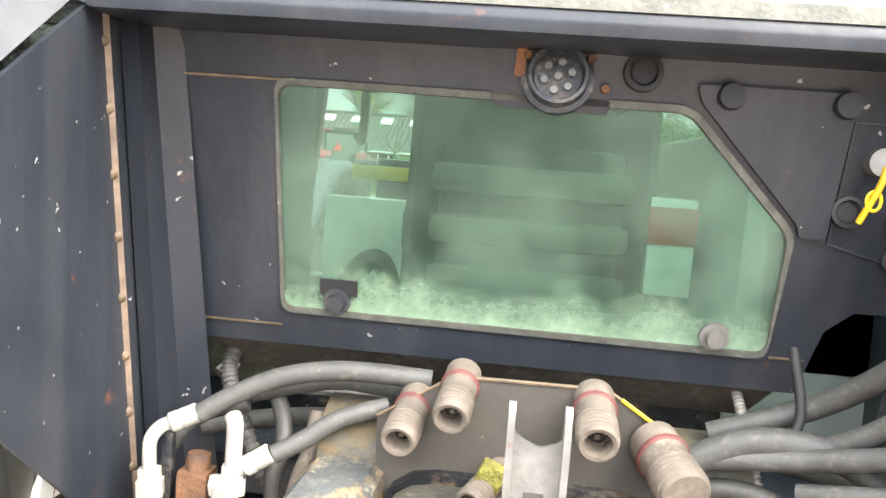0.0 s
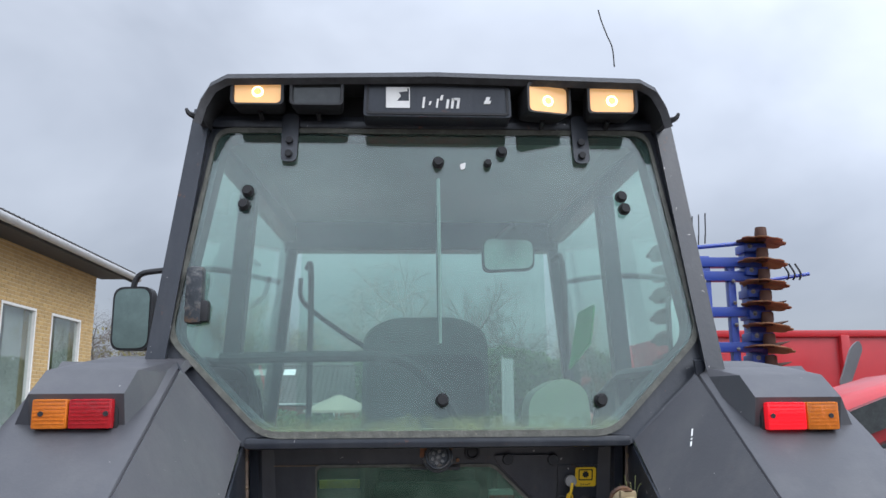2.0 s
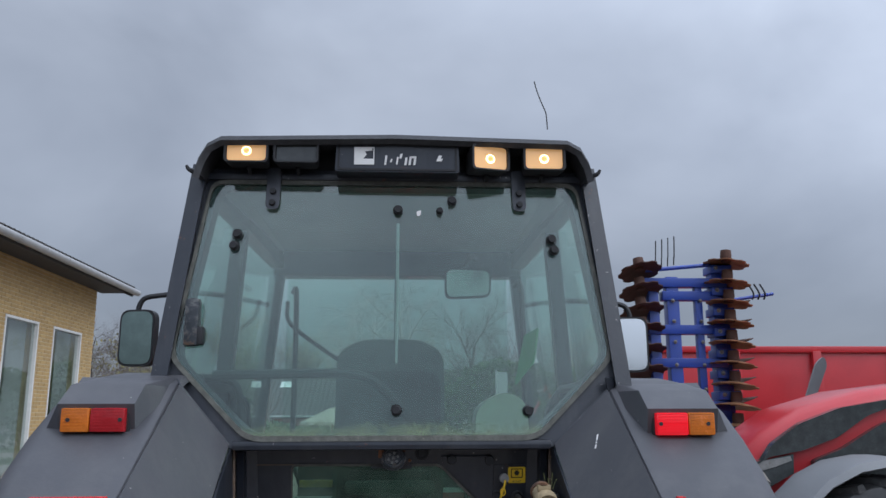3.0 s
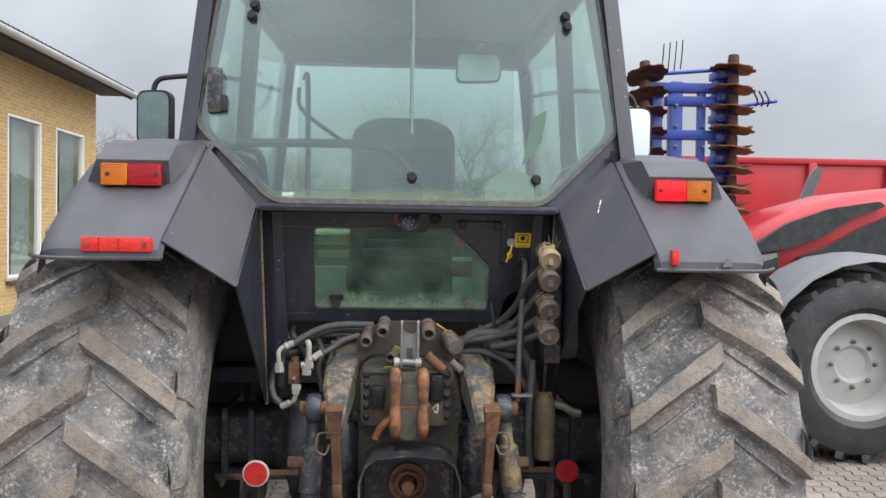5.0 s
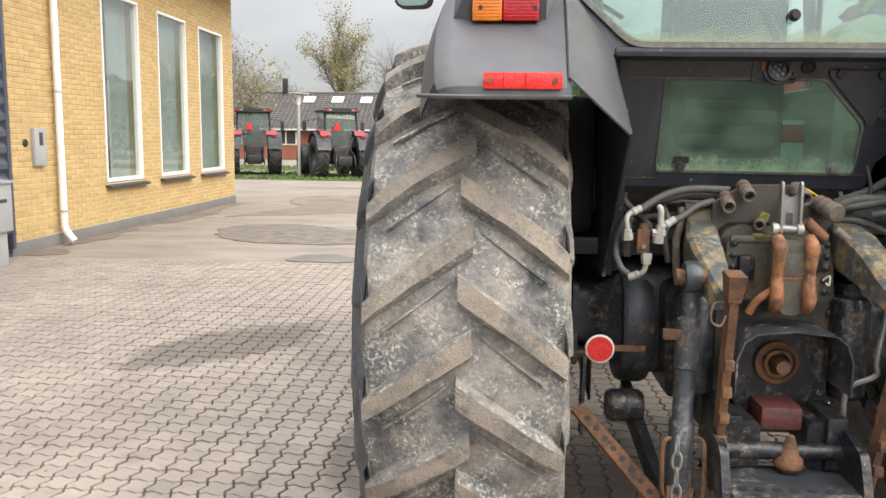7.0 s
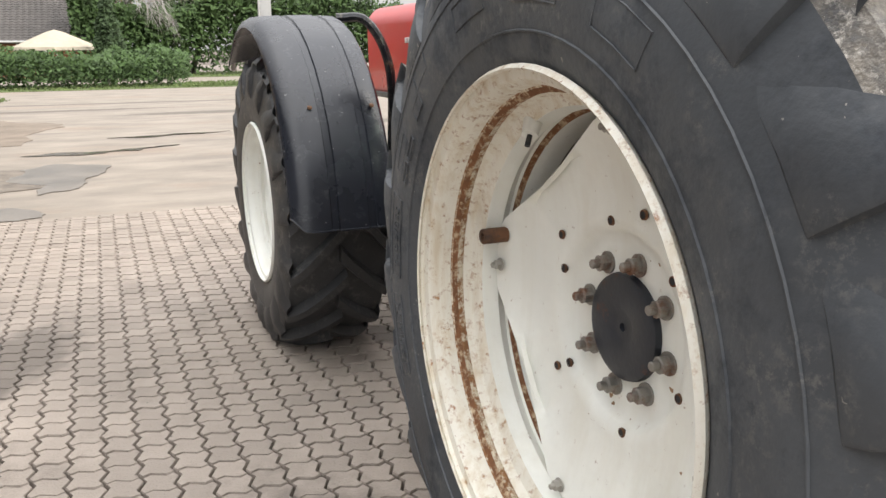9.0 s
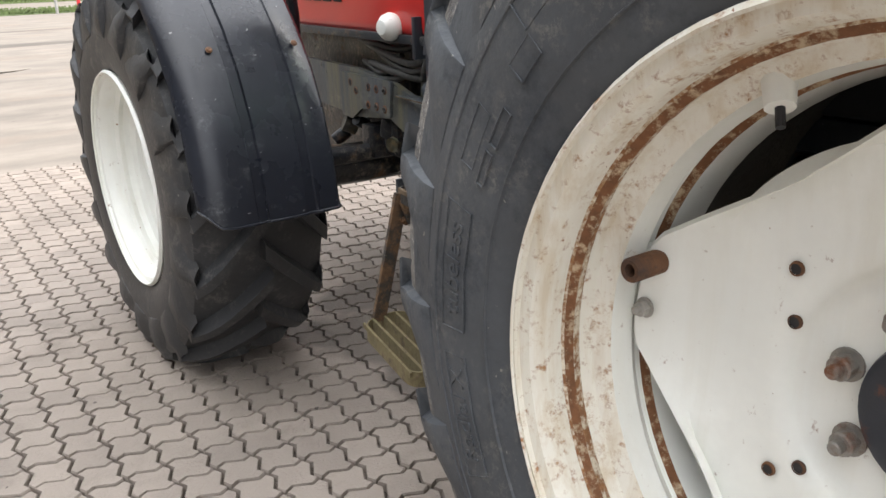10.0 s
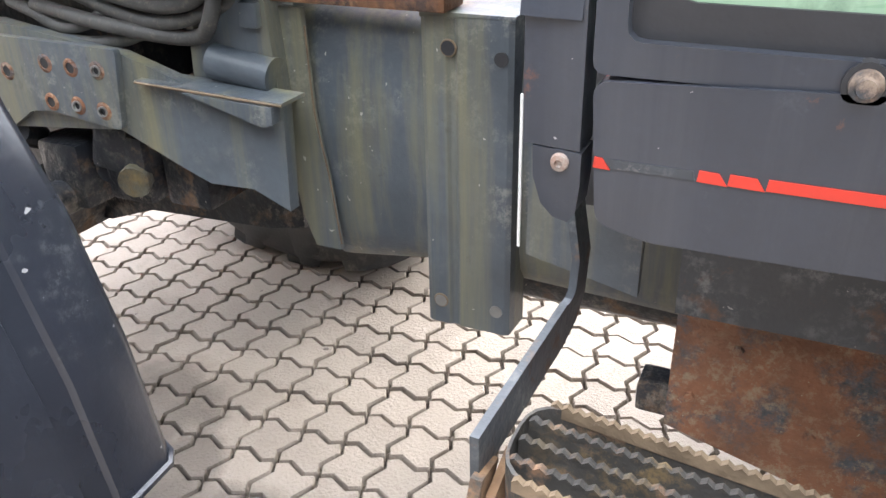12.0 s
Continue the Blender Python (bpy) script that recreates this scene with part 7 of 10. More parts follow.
# hydraulic block with white fittings
cl_ = add("hydraulic_block", bevel(box(B(), (-0.414, -0.366, 1.096), (-0.374, -0.33, 1.172)), 0.006), M_RUST, "rusty hydraulic block with white fittings")
add("block_shoulder", bevel(cyl(B(), (-0.394, -0.348, 1.165), (-0.392, -0.346, 1.190), 0.016, 0.014, seg=14), 0.003), M_RUST, "", cl_)

add("block_bracket", bevel(box(B(), (-0.452, -0.345, 1.080), (-0.428, -0.333, 1.215)), 0.003), M_CAST, "dark bracket plate", cl_)
add("block_bolt", bolt_head(B(), (-0.394, -0.366, 1.118), (0, -1, 0), 0.008, 0.006), M_NUT, "", cl_)


def fitting(pts, r=0.0085, ferrule=True):
    """A white elbow pipe: nut at its foot, crimped ferrule at its far end."""
    add("white_pipe", tube(B(), pts, r, seg=12), M_ZINC, "white zinc pipe fitting", cl_)
    p, q = Vector(pts[0]), Vector(pts[1])
    ax = (q - p).normalized()
    for h0, h1, rr in ((-0.012, 0.008, 0.0175), (0.008, 0.022, 0.0145)):
        add("white_nut", bevel(cyl(B(), p + ax * h0, p + ax * h1, rr, seg=6), 0.0015), M_ZINC, "", cl_)
    if ferrule:
        p, q = Vector(pts[-2]), Vector(pts[-1])
        ax = (q - p).normalized()
        add("ferrule", lathe(B(), [(0.008, -0.004), (0.0125, 0.0), (0.0125, 0.010), (0.0115, 0.012), (0.0125, 0.014), (0.0125, 0.032), (0.0105, 0.034)], q - ax * 0.006, ax, seg=16), M_ZINC, "crimped white ferrule", cl_)


fitting([(-0.445, -0.365, 1.150), (-0.447, -0.365, 1.178), (-0.449, -0.36, 1.205), (-0.440, -0.352, 1.220), (-0.424, -0.345, 1.227)])
fitting([(-0.343, -0.365, 1.165), (-0.343, -0.365, 1.200), (-0.344, -0.362, 1.235), (-0.350, -0.355, 1.245)], 0.010, False)
fitting([(-0.350, -0.37, 1.142), (-0.349, -0.37, 1.162), (-0.338, -0.37, 1.182), (-0.322, -0.366, 1.192)])
fitting([(-0.385, -0.375, 1.085), (-0.386, -0.38, 1.060), (-0.395, -0.38, 1.038), (-0.412, -0.375, 1.030)])
add("white_nut", bevel(cyl(B(), (-0.368, -0.365, 1.160), (-0.345, -0.365, 1.162), 0.014, seg=6), 0.0015), M_ZINC, "", cl_)
clip_ = add("clamp_bolt", bevel(cyl(B(), (-0.452, -0.135, 1.228), (-0.437, -0.115, 1.245), 0.012, seg=6), 0.001), M_ZINC, "white hexagon bolt")


def hose(pts, r=0.014, m_=M_HOSE, label="grey rubber hose"):
    return add("hose", tube(B(), pts, r, seg=12, n=8), m_, label, None, 60)


hose([(-0.438, -0.370, 1.030), (-0.462, -0.36, 1.050), (-0.475, -0.33, 1.10), (-0.455, -0.30, 1.17), (-0.42, -0.28, 1.215), (-0.36, -0.27, 1.235)], 0.0115)
hose([(-0.398, -0.338, 1.236), (-0.357, -0.325, 1.262), (-0.309, -0.315, 1.284), (-0.255, -0.31, 1.297), (-0.198, -0.305, 1.300), (-0.120, -0.30, 1.297)], 0.0125)
hose([(-0.36, -0.26, 1.243), (-0.30, -0.27, 1.263), (-0.24, -0.27, 1.276), (-0.17, -0.27, 1.272), (-0.06, -0.26, 1.265)], 0.0115)
hose([(-0.297, -0.358, 1.203), (-0.262, -0.345, 1.222), (-0.225, -0.33, 1.246), (-0.17, -0.31, 1.262)], 0.0115)
add("steel_pipe", tube(B(), [(-0.31, -0.24, 1.250), (-0.25, -0.24, 1.252), (-0.12, -0.24, 1.250)], 0.007, seg=8), M_STEEL, "grey steel pipe")
hose([(-0.335, -0.25, 1.255), (-0.315, -0.27, 1.228), (-0.305, -0.29, 1.19), (-0.315, -0.30, 1.14), (-0.30, -0.30, 1.06)], 0.011)
hose([(-0.262, -0.28, 1.235), (-0.265, -0.30, 1.19), (-0.28, -0.31, 1.13), (-0.275, -0.32, 1.02)], 0.013, M_BRNCAP, "brown sleeved hose")
# ribbed conduit that climbs behind the fittings
path_ = curve_through([(-0.425, -0.15, 1.275), (-0.425, -0.17, 1.245), (-0.40, -0.21, 1.215), (-0.365, -0.25, 1.18), (-0.33, -0.26, 1.12)], 12)
rib = [0.0125 if k % 2 else 0.0102 for k in range(len(path_))]
add("ribbed_conduit", tube(B(), path_, rib, seg=12, soft=False), M_HOSE, "dusty ribbed plastic conduit", None, 20)
hose([(-0.44, -0.22, 1.18), (-0.3, -0.2, 1.20), (-0.1, -0.2, 1.21), (0.2, -0.2, 1.22), (0.44, -0.2, 1.19)], 0.013)
hose([(-0.25, -0.38, 1.12), (-0.24, -0.42, 1.02), (-0.245, -0.42, 0.90), (-0.23, -0.40, 0.82)], 0.010)
hose([(0.17, -0.33, 1.23), (0.26, -0.34, 1.275), (0.36, -0.36, 1.265), (0.42, -0.40, 1.20), (0.44, -0.42, 1.10), (0.45, -0.42, 1.02)], 0.017)
hose([(0.16, -0.32, 1.20), (0.26, -0.33, 1.21), (0.36, -0.36, 1.17), (0.43, -0.40, 1.08)], 0.012)
hose([(0.455, -0.50, 1.52), (0.41, -0.44, 1.46), (0.385, -0.37, 1.38), (0.33, -0.30, 1.31), (0.22, -0.28, 1.26)], 0.014)
hose([(0.45, -0.49, 1.44), (0.41, -0.43, 1.37), (0.35, -0.36, 1.29), (0.24, -0.31, 1.24)], 0.013)
hose([(0.45, -0.48, 1.35), (0.39, -0.42, 1.30), (0.30, -0.36, 1.265), (0.19, -0.33, 1.245)], 0.013)
hose([(0.45, -0.47, 1.29), (0.38, -0.42, 1.255), (0.30, -0.37, 1.23)], 0.012)
hose([(0.30, -0.30, 1.38), (0.31, -0.32, 1.30), (0.28, -0.33, 1.25)], 0.006, M_TRIM, "thin black cable")
# rod with threaded end by the lift arm, and the long grey lever
ra_, rb2 = Vector((0.2764, -0.172, 1.290)), Vector((0.297, -0.268, 1.168))
ax_r = (rb2 - ra_).normalized()
turns = [(0.0, 0.0)]
for k in range(int((rb2 - ra_).length / 0.005)):
    turns += [(0.0058, k * 0.005), (0.0078, k * 0.005 + 0.0016), (0.0078, k * 0.005 + 0.0024), (0.0058, k * 0.005 + 0.004)]
add("threaded_rod", lathe(B(), turns + [(0.0, (rb2 - ra_).length)], ra_, ax_r, seg=12), M_ZINC, "threaded steel rod", None, 20)
add("rod_washer", lathe(B(), [(0.0, -0.003), (0.014, -0.003), (0.014, 0.002), (0.0, 0.002)], ra_, ax_r, seg=16), M_RUST)
add("rod_sleeve", bevel(cyl(B(), rb2, rb2 + Vector((0.008, -0.035, -0.045)), 0.0105, seg=12), 0.002), M_ZINC)
lev = add("control_lever", tube(B(), [(0.418, panel_y(1.537), 1.537), (0.420, panel_y(1.53) - 0.045, 1.525), (0.410, -0.37, 1.46), (0.396, -0.42, 1.36), (0.380, -0.48, 1.20), (0.376, -0.50, 1.13)], 0.011, seg=10), M_HOSE, "long grey cable sheath hanging from the wall")
add("lever_end", cyl(B(), (0.376, -0.50, 1.14), (0.372, -0.515, 1.07), 0.010, seg=8), M_RUST, "", lev)
add("lever_plate", rbox((0.35, -0.53, 1.085), (0.42, -0.50, 1.095), 0.003), M_STEEL, "", lev)
# valve column with four caps
col = add("valve_column", bevel(box(B(), (0.455, -0.53, 1.20), (0.515, -0.44, 1.57)), 0.01), M_CAST, "column of hydraulic couplings with dust caps")
for z, m_ in ((1.559, M_TANCAP), (1.489, M_BRNCAP), (1.392, M_BRNCAP), (1.312, M_BRNCAP)):
    d = Vector((0.10, -1, -0.45)).normalized()
    p = Vector((0.458, -0.505, z + 0.018))
    add("coupling_ring", lathe(B(), [(0.0, 0.0), (0.033, 0.0), (0.033, 0.012), (0.0, 0.012)], p, d, seg=22), M_RUST, "rusty red ring", col)
    bm = lathe(B(), [(0.0, 0.010), (0.029, 0.010), (0.029, 0.050), (0.034, 0.054), (0.036, 0.060), (0.036, 0.078), (0.032, 0.084), (0.029, 0.084), (0.028, 0.080), (0.0, 0.080)], p, d, seg=24)
    cap_ = add("dust_cap", bm, m_, "tan hinged dust cap" if m_ is M_TANCAP else "brown hinged dust cap", col)
    u, v = frame_of(d)
    top = p + Vector((0.0, -0.055, 0.012))
    add("cap_hinge", bevel(box(B(), top - Vector((0.018, 0.010, 0.010)), top + Vector((0.022, 0.012, 0.010))), 0.004), m_, "", col)
    add("cap_spring", tube(B(), [top + Vector((-0.015, 0.0, 0.008)), top + Vector((0.0, -0.012, 0.012)), top + Vector((0.016, 0.0, 0.008))], 0.003, seg=5), M_RUST, "", col)
    add("cap_mark", box(B(), p + d * 0.0805 + u * -0.014 + v * -0.003, p + d * 0.083 + u * 0.014 + v * 0.003), m_, "", col)
for k in range(5):
    add("grass_blade", tube(B(), [(0.475 + 0.006 * k, -0.50, 1.58), (0.465 + 0.010 * k, -0.50, 1.595 + 0.008 * (k % 3)), (0.455 + 0.014 * k, -0.505, 1.61 + 0.02 * (k % 2))], 0.0009, seg=4), M_DRYGRASS, "blade of grass grown in the dirt", col)
bm = lathe(B(), [(0.0, 0.0), (0.030, 0.0), (0.034, 0.02), (0.034, 0.06), (0.030, 0.075), (0.034, 0.09), (0.034, 0.19), (0.028, 0.21), (0.0, 0.21)], (0.468, -0.50, 0.872), (0, 0, 1), seg=20)
br = add("brass_valve", bm, M_BRASS, "dirty brass coloured brake valve")
add("valve_cap", cyl(B(), (0.468, -0.50, 1.075), (0.468, -0.50, 1.095), 0.024, seg=6), M_BRASS, "", br)
add("valve_tap", tube(B(), [(0.49, -0.50, 1.06), (0.53, -0.51, 1.05), (0.56, -0.52, 1.035), (0.585, -0.52, 1.03)], 0.013, seg=8), M_GREASE, "", br)
hose([(0.43, -0.45, 1.20), (0.425, -0.46, 1.08), (0.42, -0.46, 0.95), (0.43, -0.44, 0.82)], 0.014)
# near-black backing sheets added under the cab, so that the bay closes
add("bay_back", rbox((-0.50, 0.02, 0.98), (0.50, 0.06, 1.34), 0.01), M_CAST, "dark backing sheet added behind the hoses")
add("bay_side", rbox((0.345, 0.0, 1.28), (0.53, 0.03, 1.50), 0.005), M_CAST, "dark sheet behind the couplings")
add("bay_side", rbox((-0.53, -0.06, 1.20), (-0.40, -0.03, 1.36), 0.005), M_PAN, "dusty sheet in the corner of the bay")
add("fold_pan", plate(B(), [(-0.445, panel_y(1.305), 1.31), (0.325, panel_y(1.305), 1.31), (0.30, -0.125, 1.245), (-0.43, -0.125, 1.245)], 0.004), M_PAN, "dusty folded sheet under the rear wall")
for s in (-1, 1):
    for x0, r0, nm in ((0.30, 0.09, "side_casting"),):
        add(nm, bevel(loft(B(), [[(s * x, y, z) for x, z in rounded([(0.20, 0.62), (0.30, 0.62), (0.31, 0.98), (0.20, 1.02)], 0.03, 3)] for y in (-0.34, -0.1, 0.2)], closed=True), 0.01), M_CAST, "dark brake and axle casting")

# ---- left side: chassis, step, door, bonnet ----
add("transmission_tunnel", bevel(loft(B(), [[(x, y, z) for x, z in rounded([(-w, z0), (w, z0), (w + 0.02, 0.85), (w, 1.03), (-w, 1.03), (-w - 0.02, 0.85)], 0.08, 4)] for y, w, z0 in ((0.9, 0.22, 0.55), (1.3, 0.23, 0.55), (1.74, 0.25, 0.58), (1.92, 0.26, 0.56), (1.98, 0.25, 0.58), (2.0, 0.22, 0.62), (2.6, 0.20, 0.68))], closed=True), 0.004), M_CLUTCH, "black clutch housing streaked with moss and grime", None, 40)
rows = [[(-0.240, 1.732, z), (-0.283, 1.730, z), (-0.287, 1.722, z), (-0.287, 1.690, z), (-0.283, 1.684, z), (-0.283, 1.676, z), (-0.287, 1.670, z), (-0.287, 1.592, z), (-0.283, 1.584, z), (-0.225, 1.580, z)] for z in (0.508, 0.524, 0.7, 0.9, 1.02, 1.030)]
hb2 = add("bracket_plate", sheet(B(), rows, 0.006), M_CLUTCH, "vertical black channel bracket with four holes, streaked with moss", None, 25)
for y, z in ((1.685, 0.985), (1.602, 0.975), (1.706, 0.552), (1.606, 0.552)):
    add("bracket_hole", cyl(B(), (-0.284, y, z), (-0.2895, y, z), 0.011, seg=14), M_TRIM if z > 0.7 else M_STEEL, "", hb2)
    if y > 1.65:
        add("hole_rim", lathe(B(), [(0.0105, 0.0), (0.0105, 0.002), (0.0125, 0.002), (0.0135, 0.0)], (-0.287, y, z), (-1, 0, 0), seg=14), M_CHIP, "", hb2)
add("bracket_cap", rbox((-0.287, 1.582, 1.026), (-0.10, 1.732, 1.036), 0.003), M_CLUTCH, "", hb2)
add("rust_beam", rbox((-0.31, 1.68, 1.038), (-0.24, 2.06, 1.078), 0.004), M_RUST, "rusty red side beam")
bt = add("starter_bracket", bevel(prism(B(), rounded([(2.135, 0.893), (2.125, 1.05), (1.975, 1.05), (1.965, 0.882)], 0.012), "x", -0.325, -0.25), 0.006), M_CLUTCH, "black cast starter bracket with rusty lower edge")
add("starter_housing", bevel(cyl(B(), (-0.325, 1.968, 0.925), (-0.325, 2.085, 0.940), 0.030, seg=20), 0.006), M_CLUTCH, "rounded black starter cover", bt)
add("starter_bolt", bolt_head(B(), (-0.325, 2.118, 1.000), (-1, 0, 0), 0.013, 0.012), M_GREASE, "", bt)
add("starter_shelf", bevel(prism(B(), [(2.19, 0.888), (2.19, 0.894), (1.955, 0.884), (1.955, 0.878)], "x", -0.352, -0.25), 0.001), M_CHIP, "", bt)
for y, z in ((2.07, 0.90), (2.0, 1.02)):
    add("starter_lump", bevel(box(B(), (-0.338, y - 0.018, z - 0.02), (-0.32, y + 0.018, z + 0.02)), 0.006), M_CLUTCH, "", bt)
fr_ = add("side_frame", bevel(prism(B(), [(1.925, 0.895), (2.097, 0.908), (2.24, 0.950), (2.52, 0.985), (3.3, 1.0), (3.3, 0.84), (2.62, 0.80), (2.53, 0.79), (2.27, 0.815), (2.139, 0.761), (2.089, 0.7425), (2.001, 0.746), (1.933, 0.717)], "x", -0.375, -0.35), 0.006), M_CLUTCH, "black side frame with bolted plate")
add("frame_plate", bevel(prism(B(), rounded([(2.234, 0.9596), (2.50, 0.963), (2.62, 0.965), (2.62, 0.79), (2.539, 0.784), (2.464, 0.831), (2.413, 0.837), (2.322, 0.827), (2.253, 0.820)], 0.01), "x", -0.389, -0.376), 0.003), M_CLUTCH, "", fr_)
for k, (y, z) in enumerate(((2.401, 0.923), (2.342, 0.9205), (2.282, 0.9214), (2.407, 0.854), (2.344, 0.854), (2.286, 0.8506), (2.50, 0.90), (2.54, 0.93))):
    add("frame_hole", cyl(B(), (-0.3885, y, z), (-0.3897, y, z), 0.0105, seg=16), M_TRIM, "", fr_)
    add("hole_rim", lathe(B(), [(0.0095, 0.0), (0.0095, 0.0022), (0.0135, 0.0018), (0.0165, 0.0)], (-0.389, y, z), (-1, 0, 0), seg=16), M_FLAKE, "rusty rim of a bolt hole", fr_)
    if k in (2, 4, 5):
        add("bush", lathe(B(), [(0.0065, 0.0), (0.0065, 0.006), (0.0095, 0.006), (0.0095, 0.0)], (-0.389, y, z), (-1, -0.2, 0.1), seg=14), M_STEEL, "", fr_)
add("frame_shelf", bevel(prism(B(), [(2.20, 0.909), (2.20, 0.914), (1.914, 0.9065), (1.914, 0.9005)], "x", -0.393, -0.33), 0.001), M_CLUTCH, "bent shelf with a bare rusty edge", fr_)
add("shelf_edge", tube(B(), [(-0.3925, 2.20, 0.9105), (-0.3925, 1.914, 0.9025)], 0.0024, seg=6, soft=False), M_CHIP, "", fr_)
add("frame_web", bevel(prism(B(), [(2.10, 0.905), (1.93, 0.899), (1.932, 0.872), (1.95, 0.866)], "x", -0.398, -0.374), 0.004), M_CLUTCH, "", fr_)
# clutch housing flange: a proud band with a bright scraped edge
rows = [[(-0.284, y0, z), (-0.291, y0 - 0.004, z), (-0.291, (y0 + y1) / 2, z), (-0.291, y1 + 0.004, z), (-0.284, y1, z)] for z, y0, y1 in ((1.028, 1.982, 1.930), (0.861, 1.986, 1.925), (0.75, 1.983, 1.908), (0.67, 1.972, 1.900), (0.613, 1.951, 1.8935))]
fl_ = add("housing_flange", sheet(B(), rows, 0.010), M_CLUTCH, "proud joint flange round the clutch housing", None, 25)
add("flange_edge", tube(B(), [(-0.2905, 1.9285, 1.0), (-0.2905, 1.925, 0.861), (-0.2905, 1.908, 0.75), (-0.2905, 1.895, 0.625)], 0.0016, seg=6), M_CHIP, "", fl_)
add("front_axle", bevel(tube(B(), [(-0.95, FW_Y, 0.62), (-0.6, FW_Y - 0.02, 0.60), (-0.3, FW_Y, 0.58), (0.3, FW_Y, 0.58), (0.95, FW_Y, 0.62)], 0.085, seg=10), 0.01), M_CAST, "cast front axle")
add("sump", bevel(prism(B(), [(2.02, 0.60), (2.10, 0.585), (2.40, 0.572), (2.52, 0.53), (3.3, 0.50), (3.3, 0.78), (2.02, 0.78)], "x", -0.22, 0.22), 0.03), M_CAST, "dark engine sump")
add("steering_ram", cyl(B(), (-0.60, FW_Y - 0.16, 0.66), (-0.10, FW_Y - 0.16, 0.66), 0.035, seg=14), M_CAST, "steering ram")
for p in ((-0.30, 2.30, 0.735), (-0.28, 2.18, 0.735), (-0.32, 2.44, 0.71)):
    p = Vector(p)
    add("underside_block", bevel(box(B(), p - Vector((0.06, 0.05, 0.07)), p + Vector((0.06, 0.05, 0.06))), 0.012), M_CAST, "oily block under the engine")
add("block_label", rbox((-0.367, 2.415, 0.665), (-0.3655, 2.455, 0.70), 0.0), M_STEEL, "worn data plate")
ru = random.Random(77)
for k in range(16):
    y_, z_ = 2.12 + k * 0.042, ru.uniform(0.70, 0.80)
    c_ = Vector((-0.30 + ru.uniform(-0.03, 0.05), y_, z_))
    if k % 2 == 0:
        b_ = bevel(cyl(B(), c_, c_ + Vector((-0.05, ru.uniform(-0.03, 0.03), ru.uniform(-0.05, 0.03))), ru.uniform(0.022, 0.04), seg=12), 0.004)
    else:
        h_ = Vector((ru.uniform(0.02, 0.05), ru.uniform(0.018, 0.035), ru.uniform(0.02, 0.055)))
        b_ = bevel(box(B(), c_ - h_, c_ + h_, Euler((ru.uniform(-0.5, 0.5), 0, ru.uniform(-0.3, 0.3))).to_matrix()), 0.014)
    add("engine_fitting", b_, M_CAST if k % 4 else M_GREASE, "oily fitting under the engine")
add("engine_block", bevel(box(B(), (-0.24, 2.05, 0.76), (0.24, 3.4, 1.12)), 0.03), M_CAST, "dark engine block")
for k, pts in enumerate(([(-0.30, 1.98, 1.06), (-0.34, 2.15, 1.00), (-0.34, 2.3, 1.02), (-0.30, 2.5, 1.07)], [(-0.31, 2.02, 1.10), (-0.35, 2.12, 1.03), (-0.35, 2.32, 1.05), (-0.30, 2.6, 1.09)], [(-0.28, 2.1, 1.12), (-0.33, 2.25, 1.07), (-0.33, 2.5, 1.09)],
                         [(-0.32, 2.06, 1.10), (-0.36, 2.05, 1.02), (-0.33, 2.12, 0.975), (-0.36, 2.25, 0.99), (-0.34, 2.45, 1.01)])):
    hose(pts, 0.0125)
hose([(-0.33, 2.55, 0.968), (-0.345, 2.415, 0.957), (-0.345, 2.31, 0.955), (-0.34, 2.217, 0.977), (-0.33, 2.166, 1.017), (-0.31, 2.13, 1.07)], 0.012)
hose([(-0.33, 2.52, 1.01), (-0.342, 2.456, 0.998), (-0.345, 2.383, 0.976), (-0.342, 2.30, 1.00), (-0.33, 2.24, 1.05)], 0.011)
bon = add("bonnet", bevel(loft(B(), [[(x, y, z) for x, z in rounded([(-0.40, 1.125), (-0.405, 1.55), (-0.34, 1.62), (0.34, 1.62), (0.405, 1.55), (0.40, 1.125)], 0.04, 4)] for y in (1.95, 1.97, 2.9, 3.5, 3.56)], closed=True), 0.01), M_RED, "glossy red bonnet")
add("bonnet_lip", rbox((-0.412, 1.95, 1.105), (-0.39, 3.5, 1.135), 0.006), M_WORN, "", bon)
for r_ in range(2):
    for c_ in range(4):
        y = 2.80 - c_ * 0.085
        z = 1.235 + r_ * 0.062
        add("grille_slot", rbox((-0.408, y, z), (-0.400, y + 0.062, z + 0.040), 0.004), M_TRIM, "black grille slot", bon)
for (y0, y1, z) in ((2.62, 2.92, 1.41),):
    for k in range(7):
        add("badge_mark", rbox((-0.409, y0 + k * 0.042, z), (-0.404, y0 + k * 0.042 + 0.028, z + 0.028), 0.001), M_WHITE, "grey letter mark", bon)
add("badge_mark", rbox((-0.409, 2.70, 1.345), (-0.404, 2.725, 1.375), 0.001), M_WHITE, "", bon)
add("white_lamp", lathe(B(), [(0.0, 0.05), (0.025, 0.045), (0.045, 0.02), (0.05, 0.0), (0.045, -0.02)], (-0.42, 2.17, 1.16), (-1, -0.2, 0), seg=20), M_RIM, "round white painted cap with rust")
add("side_tank", rbox((-0.43, 2.0, 1.06), (-0.26, 2.02, 1.2), 0.004), M_BLACK)
M_SIDE = mat("chipped_black_tank_side", (0.026, 0.030, 0.036), 0.38, scale=6, vary=0.3, fine=80, bump=0.15, rust=0.24, rust_scale=7, rust_col=(0.14, 0.065, 0.03), chalk=0.4, chalk_col=(0.15, 0.155, 0.15), chalk_scale=40, specks=0.35, speck_scale=50, speck_col=(0.24, 0.24, 0.23))
